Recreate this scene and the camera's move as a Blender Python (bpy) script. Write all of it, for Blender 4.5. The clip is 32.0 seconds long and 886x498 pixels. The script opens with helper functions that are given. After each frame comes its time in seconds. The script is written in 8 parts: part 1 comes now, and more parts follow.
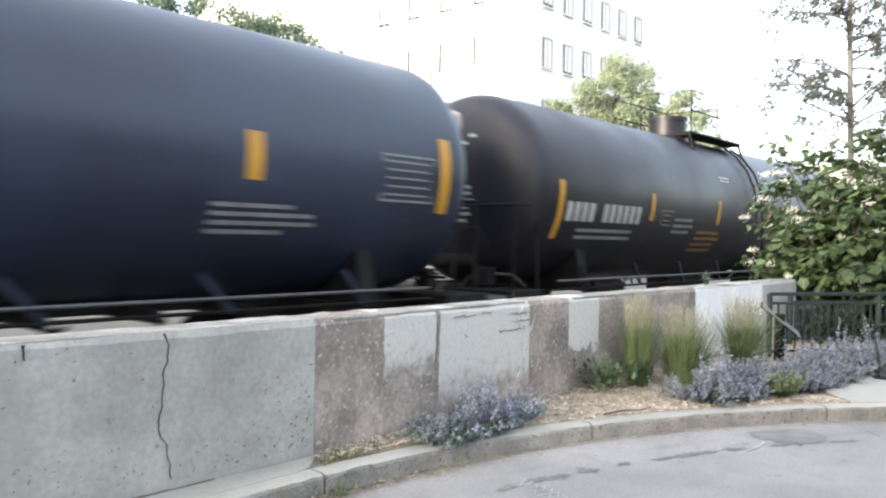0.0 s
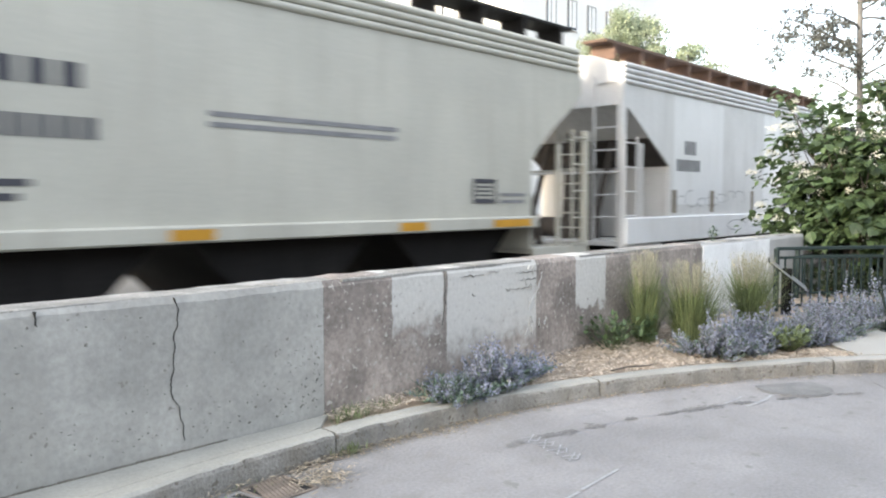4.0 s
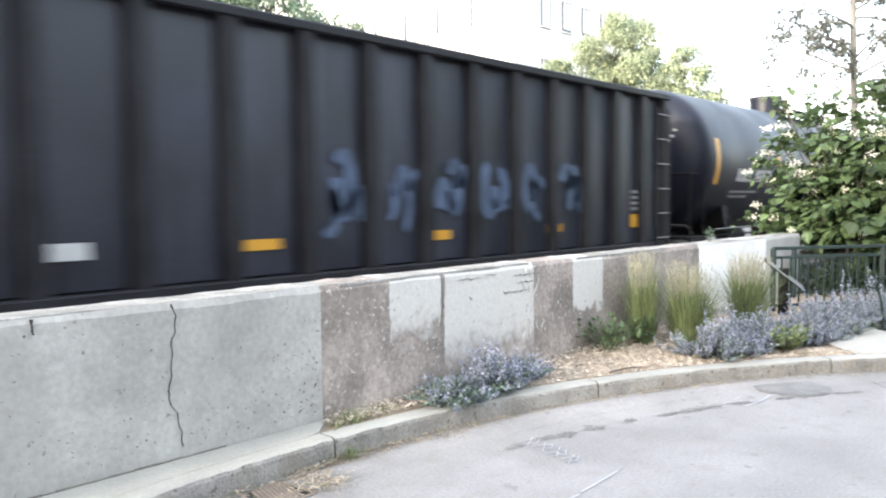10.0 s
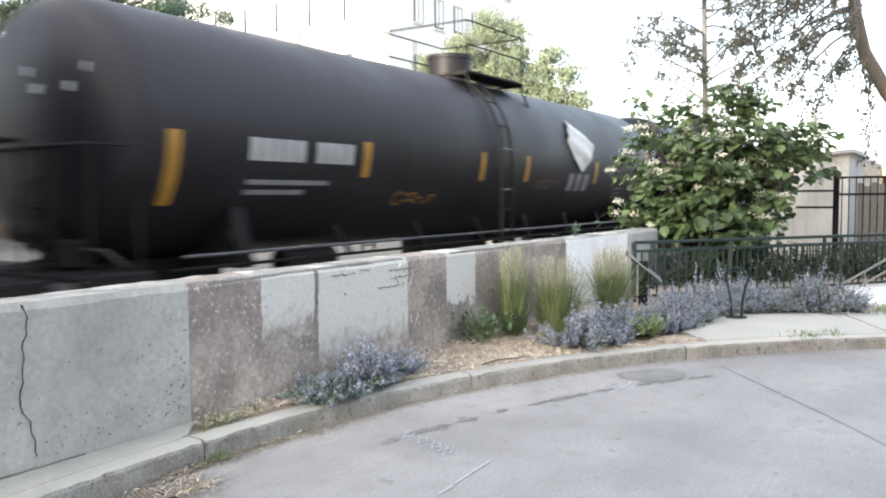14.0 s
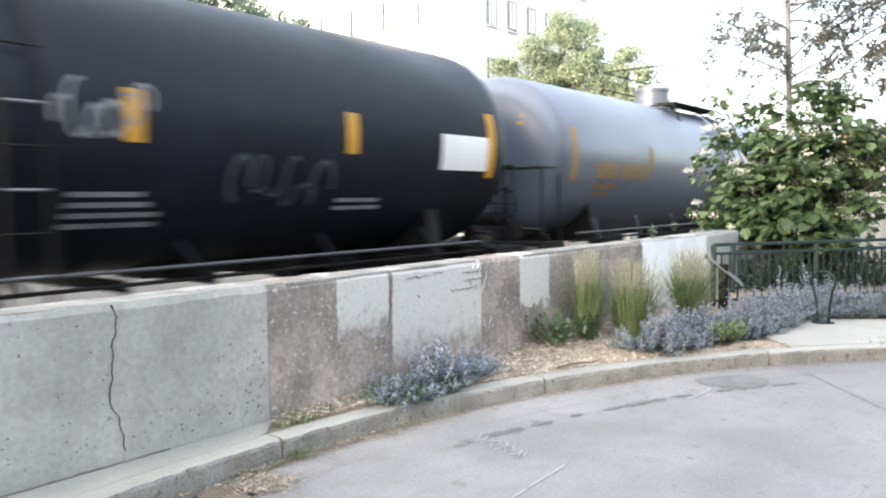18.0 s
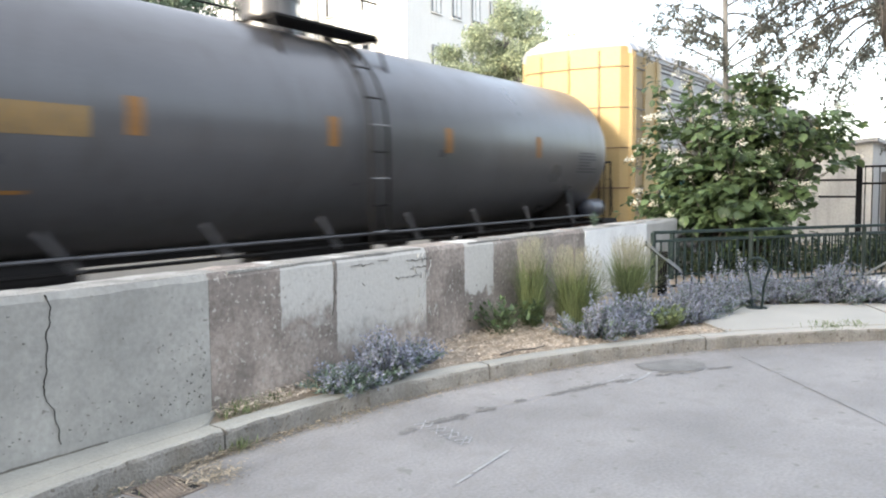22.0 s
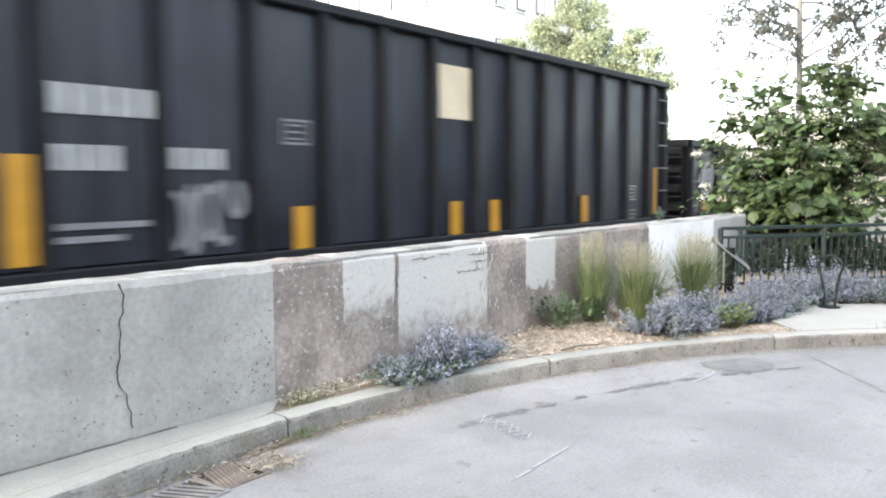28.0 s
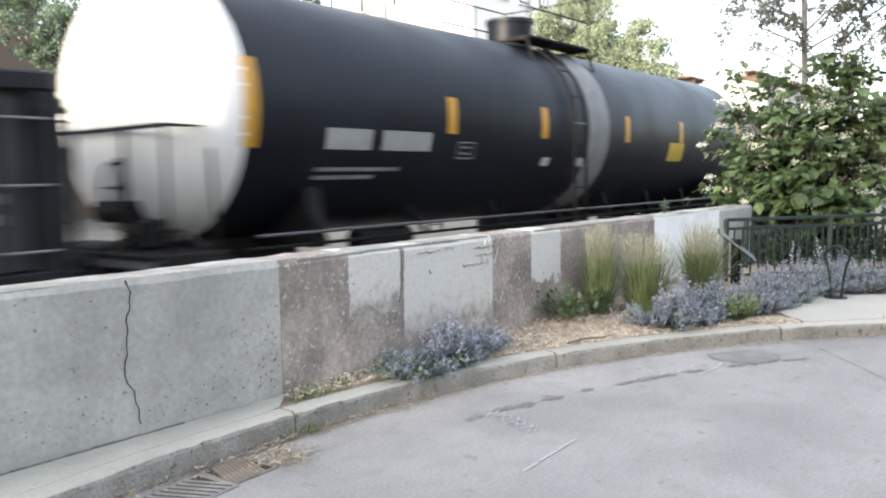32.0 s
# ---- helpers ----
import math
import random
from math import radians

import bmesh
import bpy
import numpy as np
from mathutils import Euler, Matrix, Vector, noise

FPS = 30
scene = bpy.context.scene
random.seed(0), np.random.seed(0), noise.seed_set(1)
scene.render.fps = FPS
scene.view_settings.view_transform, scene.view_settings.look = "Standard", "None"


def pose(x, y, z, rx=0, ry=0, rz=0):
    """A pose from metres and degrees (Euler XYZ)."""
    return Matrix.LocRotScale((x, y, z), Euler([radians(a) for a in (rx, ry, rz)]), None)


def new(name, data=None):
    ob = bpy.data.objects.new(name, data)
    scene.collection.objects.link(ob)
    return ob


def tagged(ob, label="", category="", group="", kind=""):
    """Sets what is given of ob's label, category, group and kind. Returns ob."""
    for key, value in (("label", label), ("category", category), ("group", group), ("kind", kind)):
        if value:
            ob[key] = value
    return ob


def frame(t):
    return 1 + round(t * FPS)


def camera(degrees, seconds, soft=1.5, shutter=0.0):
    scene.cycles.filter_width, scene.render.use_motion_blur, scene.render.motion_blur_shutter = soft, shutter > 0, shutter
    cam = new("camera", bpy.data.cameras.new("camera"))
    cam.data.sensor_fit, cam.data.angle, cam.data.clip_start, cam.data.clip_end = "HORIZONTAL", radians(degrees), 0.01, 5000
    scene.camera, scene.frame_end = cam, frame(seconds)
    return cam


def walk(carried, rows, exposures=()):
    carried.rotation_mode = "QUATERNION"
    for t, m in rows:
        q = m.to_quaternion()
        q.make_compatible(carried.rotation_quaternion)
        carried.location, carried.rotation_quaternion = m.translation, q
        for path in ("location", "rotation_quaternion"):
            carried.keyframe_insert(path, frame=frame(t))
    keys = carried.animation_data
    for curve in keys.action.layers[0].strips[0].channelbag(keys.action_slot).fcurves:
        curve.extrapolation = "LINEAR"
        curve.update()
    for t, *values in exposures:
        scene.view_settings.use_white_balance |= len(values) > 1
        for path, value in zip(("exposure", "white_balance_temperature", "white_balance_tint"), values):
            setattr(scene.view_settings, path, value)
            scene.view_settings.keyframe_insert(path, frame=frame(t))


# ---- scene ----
EXPOSURES = [(t, stops, 6600, 9) for t, stops in ((0, 1.68), (1, 1.80), (2.5, 1.72), (5, 1.40), (6, 1.15), (7, 1.88), (8, 2.12), (9, 2.15), (11.5, 2.08), (13, 2.03), (14, 1.68), (15, 1.86), (18, 1.83), (19, 1.56), (20, 1.50), (23, 1.55), (24, 1.50), (27, 1.70), (28, 2.00), (29, 2.0), (30, 1.52), (31, 1.48), (32, 1.61))]
EYE = 1.6          # height of the eye over the road
RAIL = -0.25       # top of the rails
TRACK_Y = 8.75     # centre line of the track
DURATION = 32.0
cam = camera(58.50, DURATION, 2.0, 0.75)
walk(cam, [
    (0, pose(0, 0, EYE, 89.34, -0.86, -48.28)),
    (0.5, pose(0, 0, EYE, 88.51, -0.86, -47.37)),
    (1, pose(0, 0, EYE, 87.99, -0.81, -48.60)),
    (1.5, pose(0, 0, EYE, 87.68, -0.63, -49.40)),
    (2, pose(0, 0, EYE, 87.45, -0.25, -48.47)),
    (2.5, pose(0, 0, EYE, 87.27, -0.06, -47.98)),
    (4.5, pose(0, 0, EYE, 86.27, 0.26, -48.04)),
    (5, pose(0, 0, EYE, 86.42, 0.51, -48.35)),
    (5.5, pose(0, 0, EYE, 86.82, 0.46, -48.83)),
    (6, pose(0, 0, EYE, 86.70, 0.66, -49.11)),
    (6.5, pose(0, 0, EYE, 86.78, 0.55, -49.15)),
    (7, pose(0, 0, EYE, 87.11, 0.60, -48.80)),
    (7.5, pose(0, 0, EYE, 86.94, 0.75, -47.21)),
    (8, pose(0, 0, EYE, 86.74, 0.57, -45.39)),
    (8.5, pose(0, 0, EYE, 87.21, 0.62, -46.12)),
    (9, pose(0, 0, EYE, 87.03, 0.53, -47.31)),
    (9.5, pose(0, 0, EYE, 86.75, 0.83, -47.61)),
    (10, pose(0, 0, EYE, 86.70, 0.71, -48.12)),
    (10.5, pose(0, 0, EYE, 86.30, 0.66, -49.28)),
    (11, pose(0, 0, EYE, 86.41, 0.87, -49.07)),
    (11.5, pose(0, 0, EYE, 86.40, 0.64, -49.88)),
    (12, pose(0, 0, EYE, 86.59, 0.44, -50.02)),
    (12.5, pose(0, 0, EYE, 86.37, 0.58, -50.23)),
    (13, pose(0, 0, EYE, 86.15, 0.71, -51.58)),
    (13.5, pose(0, 0, EYE, 85.99, 0.33, -55.09)),
    (14, pose(0, 0, EYE, 86.26, 0.43, -57.21)),
    (14.5, pose(0, 0, EYE, 86.46, 0.50, -55.39)),
    (15, pose(0, 0, EYE, 86.52, 0.43, -50.37)),
    (15.5, pose(0, 0, EYE, 86.11, 0.42, -47.93)),
    (17.5, pose(0, 0, EYE, 86.31, 0.77, -50.80)),
    (18, pose(0, 0, EYE, 86.50, 0.77, -51.92)),
    (18.5, pose(0, 0, EYE, 86.31, 0.42, -52.97)),
    (19, pose(0, 0, EYE, 86.01, 0.54, -54.22)),
    (19.5, pose(0, 0, EYE, 86.23, 0.57, -55.51)),
    (20, pose(0, 0, EYE, 85.92, 0.80, -56.10)),
    (20.5, pose(0, 0, EYE, 85.89, 0.61, -56.62)),
    (21, pose(0, 0, EYE, 85.75, 0.51, -56.97)),
    (21.5, pose(0, 0, EYE, 85.50, 0.60, -56.65)),
    (22, pose(0, 0, EYE, 85.57, 0.58, -55.91)),
    (22.5, pose(0, 0, EYE, 85.44, 0.54, -56.00)),
    (23, pose(0, 0, EYE, 85.55, 0.37, -56.85)),
    (23.5, pose(0, 0, EYE, 85.54, 0.42, -56.87)),
    (24, pose(0, 0, EYE, 85.40, 0.24, -55.34)),
    (24.5, pose(0, 0, EYE, 85.73, 0.58, -52.75)),
    (26.5, pose(0, 0, EYE, 85.34, 0.70, -52.12)),
    (27, pose(0, 0, EYE, 85.33, 0.46, -51.49)),
    (27.5, pose(0, 0, EYE, 85.28, 0.35, -51.62)),
    (28, pose(0, 0, EYE, 85.16, 0.36, -51.44)),
    (28.5, pose(0, 0, EYE, 85.43, 0.47, -50.95)),
    (29, pose(0, 0, EYE, 85.74, 0.47, -50.44)),
    (29.5, pose(0, 0, EYE, 85.59, 0.55, -50.51)),
    (30, pose(0, 0, EYE, 85.41, 0.55, -50.74)),
    (30.5, pose(0, 0, EYE, 84.78, 0.40, -50.85)),
    (31, pose(0, 0, EYE, 84.56, 0.45, -51.41)),
    (31.5, pose(0, 0, EYE, 84.92, 0.52, -51.34)),
    (32, pose(0, 0, EYE, 84.73, 0.91, -51.11)),
], EXPOSURES)


# ---------------------------------------------------------------- light
world = bpy.data.worlds.new("sky")
scene.world = world
world.use_nodes = True
wn = world.node_tree.nodes
sky = wn.new("ShaderNodeTexSky")
sky.sky_type = "NISHITA"
sky.sun_disc = False
SUN_EL, SUN_FROM = radians(14), Vector((-0.9995, 0.03))
sky.sun_elevation = SUN_EL
sky.sun_rotation = math.atan2(SUN_FROM.x, SUN_FROM.y)
sky.air_density, sky.dust_density, sky.ozone_density = 1.0, 3.0, 1.0
wn["Background"].inputs["Strength"].default_value = 0.15
haze = wn.new("ShaderNodeMix")        # thin even cloud over the whole sky
haze.data_type, haze.blend_type = "RGBA", "ADD"
haze.inputs[0].default_value = 1.0
haze.inputs[7].default_value = (2.88, 2.96, 3.2, 1)
world.node_tree.links.new(sky.outputs[0], haze.inputs[6])
world.node_tree.links.new(haze.outputs[2], wn["Background"].inputs["Color"])
sun = new("sun", bpy.data.lights.new("sun", "SUN"))
sun.data.energy, sun.data.angle, sun.data.color = 2.6, radians(6), (1.0, 0.93, 0.83)
sun.rotation_euler = Vector((-SUN_FROM.x, -SUN_FROM.y, -math.tan(SUN_EL))).to_track_quat("-Z", "Y").to_euler()


# ---------------------------------------------------------------- materials
def surf(name, base, rough=0.6, metal=0.0, var=0.18, scale=1.5, fine=30.0, bump=0.15, streak=None, streak_amount=0.4,
         stretch=(1, 1, 1), island=0.0, spots=None, spot_scale=60.0, spot_at=0.68, trans=0.0, rnd=0.0, dist=0.02):
    """A painted, cast or grown surface: two scales of variation, grain as relief, and streaks or spots of a second colour."""
    m = bpy.data.materials.new(name)
    m.use_nodes = True
    t = m.node_tree
    n, lk = t.nodes, t.links.new
    b = n["Principled BSDF"]
    b.inputs["Roughness"].default_value = rough
    b.inputs["Metallic"].default_value = metal
    co = n.new("ShaderNodeTexCoord")
    mp = n.new("ShaderNodeMapping")
    mp.inputs["Scale"].default_value = stretch
    lk(co.outputs["Object"], mp.inputs["Vector"])

    def noise_of(sc, detail, vec=mp.outputs[0]):
        q = n.new("ShaderNodeTexNoise")
        q.inputs["Scale"].default_value, q.inputs["Detail"].default_value = sc, detail
        lk(vec, q.inputs["Vector"])
        return q.outputs["Fac"]

    def ramp(fac, lo, hi, a=0.0, z=1.0):
        q = n.new("ShaderNodeMapRange")
        q.inputs["From Min"].default_value, q.inputs["From Max"].default_value = lo, hi
        q.inputs["To Min"].default_value, q.inputs["To Max"].default_value = a, z
        lk(fac, q.inputs["Value"])
        return q.outputs[0]

    def mix(fac, one, two, mode="MIX"):
        q = n.new("ShaderNodeMix")
        q.data_type, q.blend_type = "RGBA", mode
        for s, val in ((0, fac), (6, one), (7, two)):
            if hasattr(val, "is_output"):
                lk(val, q.inputs[s])
            elif s:
                q.inputs[s].default_value = (*val, 1)
            else:
                q.inputs[s].default_value = val
        return q.outputs[2]

    big, small = noise_of(scale, 5), noise_of(fine, 3)
    lo, hi = [c * (1 - var) for c in base], [min(1, c * (1 + var)) for c in base]
    col = mix(ramp(big, 0.3, 0.7), lo, hi)
    grey = n.new("ShaderNodeCombineColor")
    g = ramp(small, 0.3, 0.7, 1 - var * 0.7, 1 + var * 0.35)
    for s in range(3):
        lk(g, grey.inputs[s])
    col = mix(1.0, col, grey.outputs[0], "MULTIPLY")
    if streak:
        m2 = n.new("ShaderNodeMapping")
        m2.inputs["Scale"].default_value = (4.0, 4.0, 0.45)
        lk(co.outputs["Object"], m2.inputs["Vector"])
        col = mix(ramp(noise_of(1.3, 6, m2.outputs[0]), 0.5, 0.78, 0, streak_amount), col, streak)
    if spots:
        col = mix(ramp(noise_of(spot_scale, 2), spot_at, spot_at + 0.05), col, spots)
    if island or rnd:
        src = n.new("ShaderNodeNewGeometry").outputs["Random Per Island"] if island else n.new("ShaderNodeObjectInfo").outputs["Random"]
        k = island or rnd
        c3 = n.new("ShaderNodeCombineColor")
        v = ramp(src, 0, 1, 1 - k, 1 + k)
        for s in range(3):
            lk(v, c3.inputs[s])
        col = mix(1.0, col, c3.outputs[0], "MULTIPLY")
    lk(col, b.inputs["Base Color"])
    lk(ramp(big, 0.3, 0.7, max(0.05, rough - 0.08), min(1, rough + 0.08)), b.inputs["Roughness"])
    if bump:
        bp = n.new("ShaderNodeBump")
        bp.inputs["Strength"].default_value, bp.inputs["Distance"].default_value = bump, dist
        lk(small, bp.inputs["Height"])
        lk(bp.outputs[0], b.inputs["Normal"])
    if trans:
        b.inputs["Subsurface Weight"].default_value = 0.0
        tr = n.new("ShaderNodeBsdfTranslucent")
        lk(col, tr.inputs["Color"])
        ms = n.new("ShaderNodeMixShader")
        ms.inputs[0].default_value = trans
        lk(b.outputs[0], ms.inputs[1])
        lk(tr.outputs[0], ms.inputs[2])
        lk(ms.outputs[0], n["Material Output"].inputs["Surface"])
    return m


def glow(name, col, strength):
    m = bpy.data.materials.new(name)
    m.use_nodes = True
    b = m.node_tree.nodes["Principled BSDF"]
    b.inputs["Base Color"].default_value = (*col, 1)
    b.inputs["Emission Color"].default_value = (*col, 1)
    b.inputs["Emission Strength"].default_value = strength
    return m


M_ROAD = surf("worn concrete road", (0.262, 0.25, 0.24), 0.85, 0, 0.22, 0.9, 45, 0.45, streak=(0.2, 0.19, 0.175), streak_amount=0.65, spots=(0.2, 0.195, 0.18), spot_scale=7, spot_at=0.66)
M_STREET = surf("pale worn street", (0.1, 0.098, 0.093), 0.9, 0, 0.2, 0.4, 25, 0.3)
M_GROUND = surf("light gravel ground", (0.12, 0.116, 0.11), 0.9, 0, 0.2, 0.3, 25, 0.4)
M_KERB = surf("grimy kerb concrete, darkened front", (0.235, 0.225, 0.203), 0.88, 0, 0.3, 3.5, 50, 0.7, streak=(0.17, 0.15, 0.12), streak_amount=0.75, spots=(0.13, 0.115, 0.095), spot_scale=20, spot_at=0.63)
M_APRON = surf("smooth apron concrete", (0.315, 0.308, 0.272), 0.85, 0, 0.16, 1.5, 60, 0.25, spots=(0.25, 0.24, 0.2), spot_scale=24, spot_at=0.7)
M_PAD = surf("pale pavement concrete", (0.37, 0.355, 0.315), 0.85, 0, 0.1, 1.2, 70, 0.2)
M_WHITE_PAVE = surf("bright pale paving", (0.6, 0.59, 0.56), 0.85, 0, 0.1, 1.2, 70, 0.2)
M_WALL = surf("smooth grey cast concrete", (0.32, 0.314, 0.29), 0.85, 0, 0.2, 2.8, 26, 0.22, streak=(0.31, 0.3, 0.27), streak_amount=0.6,
              spots=(0.2, 0.19, 0.17), spot_scale=20, spot_at=0.7)
M_WALL_DARK = surf("weathered brown concrete", (0.285, 0.245, 0.215), 0.9, 0, 0.4, 2.6, 30, 0.3, streak=(0.16, 0.14, 0.125), streak_amount=0.6,
                   spots=(0.38, 0.355, 0.315), spot_scale=24, spot_at=0.62)


def patched(m, coat_col, patches, warp=0.05):
    """Adds coats of cover paint to a wall's material: sharp upright edges, worn and fading lower edges."""
    t = m.node_tree
    n, lk = t.nodes, t.links.new
    b = n["Principled BSDF"]
    src = b.inputs["Base Color"].links[0].from_socket
    co = n.new("ShaderNodeTexCoord")
    nz = n.new("ShaderNodeTexNoise")
    nz.inputs["Scale"].default_value, nz.inputs["Detail"].default_value = 9.0, 8.0
    lk(co.outputs["Object"], nz.inputs["Vector"])
    sep = n.new("ShaderNodeSeparateXYZ")
    lk(co.outputs["Object"], sep.inputs[0])

    def op(kind, one, two):
        q = n.new("ShaderNodeMath")
        q.operation = kind
        for i, v in enumerate((one, two)):
            if hasattr(v, "is_output"):
                lk(v, q.inputs[i])
            else:
                q.inputs[i].default_value = v
        return q.outputs[0]

    def step(v, lo, hi):
        q = n.new("ShaderNodeMapRange")
        q.interpolation_type = "SMOOTHSTEP"
        q.inputs["From Min"].default_value, q.inputs["From Max"].default_value = lo, hi
        lk(v, q.inputs["Value"])
        return q.outputs[0]

    wob = op("MULTIPLY", op("SUBTRACT", nz.outputs["Fac"], 0.5), warp)
    wz = op("MULTIPLY", op("SUBTRACT", nz.outputs["Fac"], 0.5), 0.7)
    x, z = op("ADD", sep.outputs[0], wob), op("ADD", sep.outputs[2], wz)
    total = None
    for x0, x1, zlow, soft, full in patches:
        f = op("MULTIPLY", step(x, x0 - 0.008, x0 + 0.008), op("SUBTRACT", 1.0, step(x, x1 - 0.008, x1 + 0.008)))
        f = op("MULTIPLY", op("MULTIPLY", f, step(z, zlow - soft, zlow + soft)), full)
        total = f if total is None else op("MAXIMUM", total, f)
    grain = n.new("ShaderNodeTexNoise")
    grain.inputs["Scale"].default_value, grain.inputs["Detail"].default_value = 26.0, 6.0
    lk(co.outputs["Object"], grain.inputs["Vector"])
    worn = op("MULTIPLY", total, step(grain.outputs["Fac"], 0.24, 0.36))
    mx = n.new("ShaderNodeMix")
    mx.data_type = "RGBA"
    lk(worn, mx.inputs[0])
    lk(src, mx.inputs[6])
    cc = n.new("ShaderNodeMix")
    cc.data_type = "RGBA"
    lk(grain.outputs["Fac"], cc.inputs[0])
    cc.inputs[6].default_value = (*[c * 0.85 for c in coat_col], 1)
    cc.inputs[7].default_value = (*[c * 1.12 for c in coat_col], 1)
    lk(cc.outputs[2], mx.inputs[7])
    lk(mx.outputs[2], b.inputs["Base Color"])


patched(M_WALL_DARK, (0.5, 0.485, 0.45), ((4.0, 4.56, 0.66, 0.16, 1.0), (4.6, 5.8, 0.42, 0.2, 1.0), (6.45, 7.0, 0.55, 0.05, 1.0)))
M_WALL_PATCH = surf("pale grey cover paint", (0.43, 0.425, 0.405), 0.8, 0, 0.13, 2.5, 50, 0.35, streak=(0.28, 0.26, 0.24), streak_amount=0.4)
M_WALL_WHITE = surf("white cover paint", (0.82, 0.82, 0.8), 0.75, 0, 0.1, 2.5, 50, 0.3, streak=(0.6, 0.59, 0.57), streak_amount=0.5)
M_DRIP = surf("dried pale drips", (0.56, 0.55, 0.52), 0.8, 0, 0.1, 2.5, 50, 0.1)
M_WALL_TOP = surf("bleached coping concrete", (0.27, 0.262, 0.24), 0.9, 0, 0.4, 3.0, 60, 0.5, spots=(0.2, 0.19, 0.17), spot_scale=18, spot_at=0.66)
M_PIT = surf("shallow pit", (0.17, 0.165, 0.15), 0.95, 0, 0.3, 5, 60, 0)
M_JOINT = surf("filled road joint", (0.1, 0.097, 0.092), 0.95, 0, 0.3, 5, 60, 0.1)
M_CRACK = surf("dark crack", (0.018, 0.017, 0.016), 0.95, 0, 0.2, 5, 60, 0)
M_MULCH = surf("brown wood mulch", (0.38, 0.31, 0.235), 0.95, 0, 0.3, 4, 70, 0.8)
M_CHIP = surf("wood chips", (0.5, 0.42, 0.33), 0.9, 0, 0.2, 8, 60, 0.2, island=0.5)
M_TAR = surf("grey tar smears", (0.175, 0.168, 0.158), 0.9, 0, 0.3, 6, 60, 0.2)
M_LITTER = surf("dry leaf litter", (0.32, 0.27, 0.2), 0.9, 0, 0.2, 8, 60, 0.1, island=0.5)
M_SEAM = surf("dark wall foot line", (0.13, 0.12, 0.1), 0.95, 0, 0.4, 4, 60, 0.5)
M_GRATE = surf("worn grey grate iron", (0.2, 0.195, 0.19), 0.7, 0.2, 0.3, 6, 80, 0.4)
M_MANHOLE = surf("worn manhole iron", (0.19, 0.185, 0.175), 0.75, 0.1, 0.25, 6, 80, 0.4)
M_RUST = surf("rusty iron", (0.2, 0.165, 0.135), 0.85, 0.2, 0.35, 8, 80, 0.5)
M_CHALK = surf("faded white marking", (0.345, 0.345, 0.34), 0.9, 0, 0.2, 12, 120, 0.2)
M_BALLAST = surf("track ballast", (0.075, 0.072, 0.068), 0.95, 0, 0.4, 3, 22, 1.0)
M_RAIL = surf("rail steel", (0.2, 0.17, 0.15), 0.4, 0.8, 0.3, 3, 40, 0.1)
M_TIE = surf("creosoted wood", (0.07, 0.06, 0.05), 0.9, 0, 0.3, 3, 40, 0.3)
M_GREEN_STEEL = surf("dark green powder-coated steel", (0.022, 0.034, 0.034), 0.36, 0.1, 0.15, 3, 60, 0.05)
M_BLACK_STEEL = surf("black painted steel", (0.008, 0.008, 0.009), 0.7, 0, 0.2, 3, 60, 0.05)
for q, spec in ((M_BLACK_STEEL, 0.08), (M_GREEN_STEEL, 0.14)):
    q.node_tree.nodes["Principled BSDF"].inputs["Specular IOR Level"].default_value = spec
M_SIGN = surf("faded sign panel", (0.2, 0.205, 0.2), 0.4, 0, 0.15, 6, 60, 0.02)
M_RAILSTEEL = surf("dull grey handrail steel", (0.2, 0.2, 0.19), 0.5, 0.3, 0.2, 3, 60, 0.05)
M_GALV = surf("galvanised steel", (0.42, 0.43, 0.43), 0.45, 0.6, 0.15, 3, 60, 0.05)

M_LEAF_BUSH = surf("broad green leaf", (0.1, 0.15, 0.068), 0.5, 0, 0.2, 4, 30, 0.1, island=0.5, trans=0.35)
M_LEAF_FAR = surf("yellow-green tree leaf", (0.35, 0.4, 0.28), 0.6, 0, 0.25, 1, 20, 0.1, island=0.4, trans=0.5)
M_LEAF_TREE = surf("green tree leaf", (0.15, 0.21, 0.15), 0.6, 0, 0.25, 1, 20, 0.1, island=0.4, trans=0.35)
M_LEAF_LOW = surf("leaf darkened for shade", (0.05, 0.072, 0.034), 0.6, 0, 0.25, 1, 20, 0.1, island=0.4, trans=0.3)
M_LEAF_THIN = surf("grey-green small leaf", (0.1, 0.104, 0.088), 0.6, 0, 0.2, 2, 20, 0.1, island=0.4, trans=0.25)
M_LEAF_DARK = surf("dark conifer needles", (0.03, 0.05, 0.028), 0.7, 0, 0.25, 1, 20, 0.1, island=0.4)
M_PETAL = surf("white blossom", (0.75, 0.74, 0.66), 0.6, 0, 0.1, 6, 40, 0, island=0.15, trans=0.3)
M_LAVENDER = surf("lavender blossom", (0.27, 0.285, 0.355), 0.7, 0, 0.2, 6, 40, 0, island=0.4, trans=0.2)
M_CATLEAF = surf("grey-green catmint leaf", (0.15, 0.205, 0.155), 0.7, 0, 0.25, 6, 40, 0, island=0.45, trans=0.25)
M_GRASS = surf("green grass blade", (0.17, 0.21, 0.095), 0.6, 0, 0.2, 6, 40, 0, island=0.35, trans=0.3)
M_PLUME = surf("straw grass plume", (0.33, 0.325, 0.245), 0.8, 0, 0.15, 6, 40, 0, island=0.3, trans=0.3)
M_BARK = surf("grey bark", (0.18, 0.176, 0.17), 0.9, 0, 0.3, 4, 40, 0.8, stretch=(1, 1, 0.3))
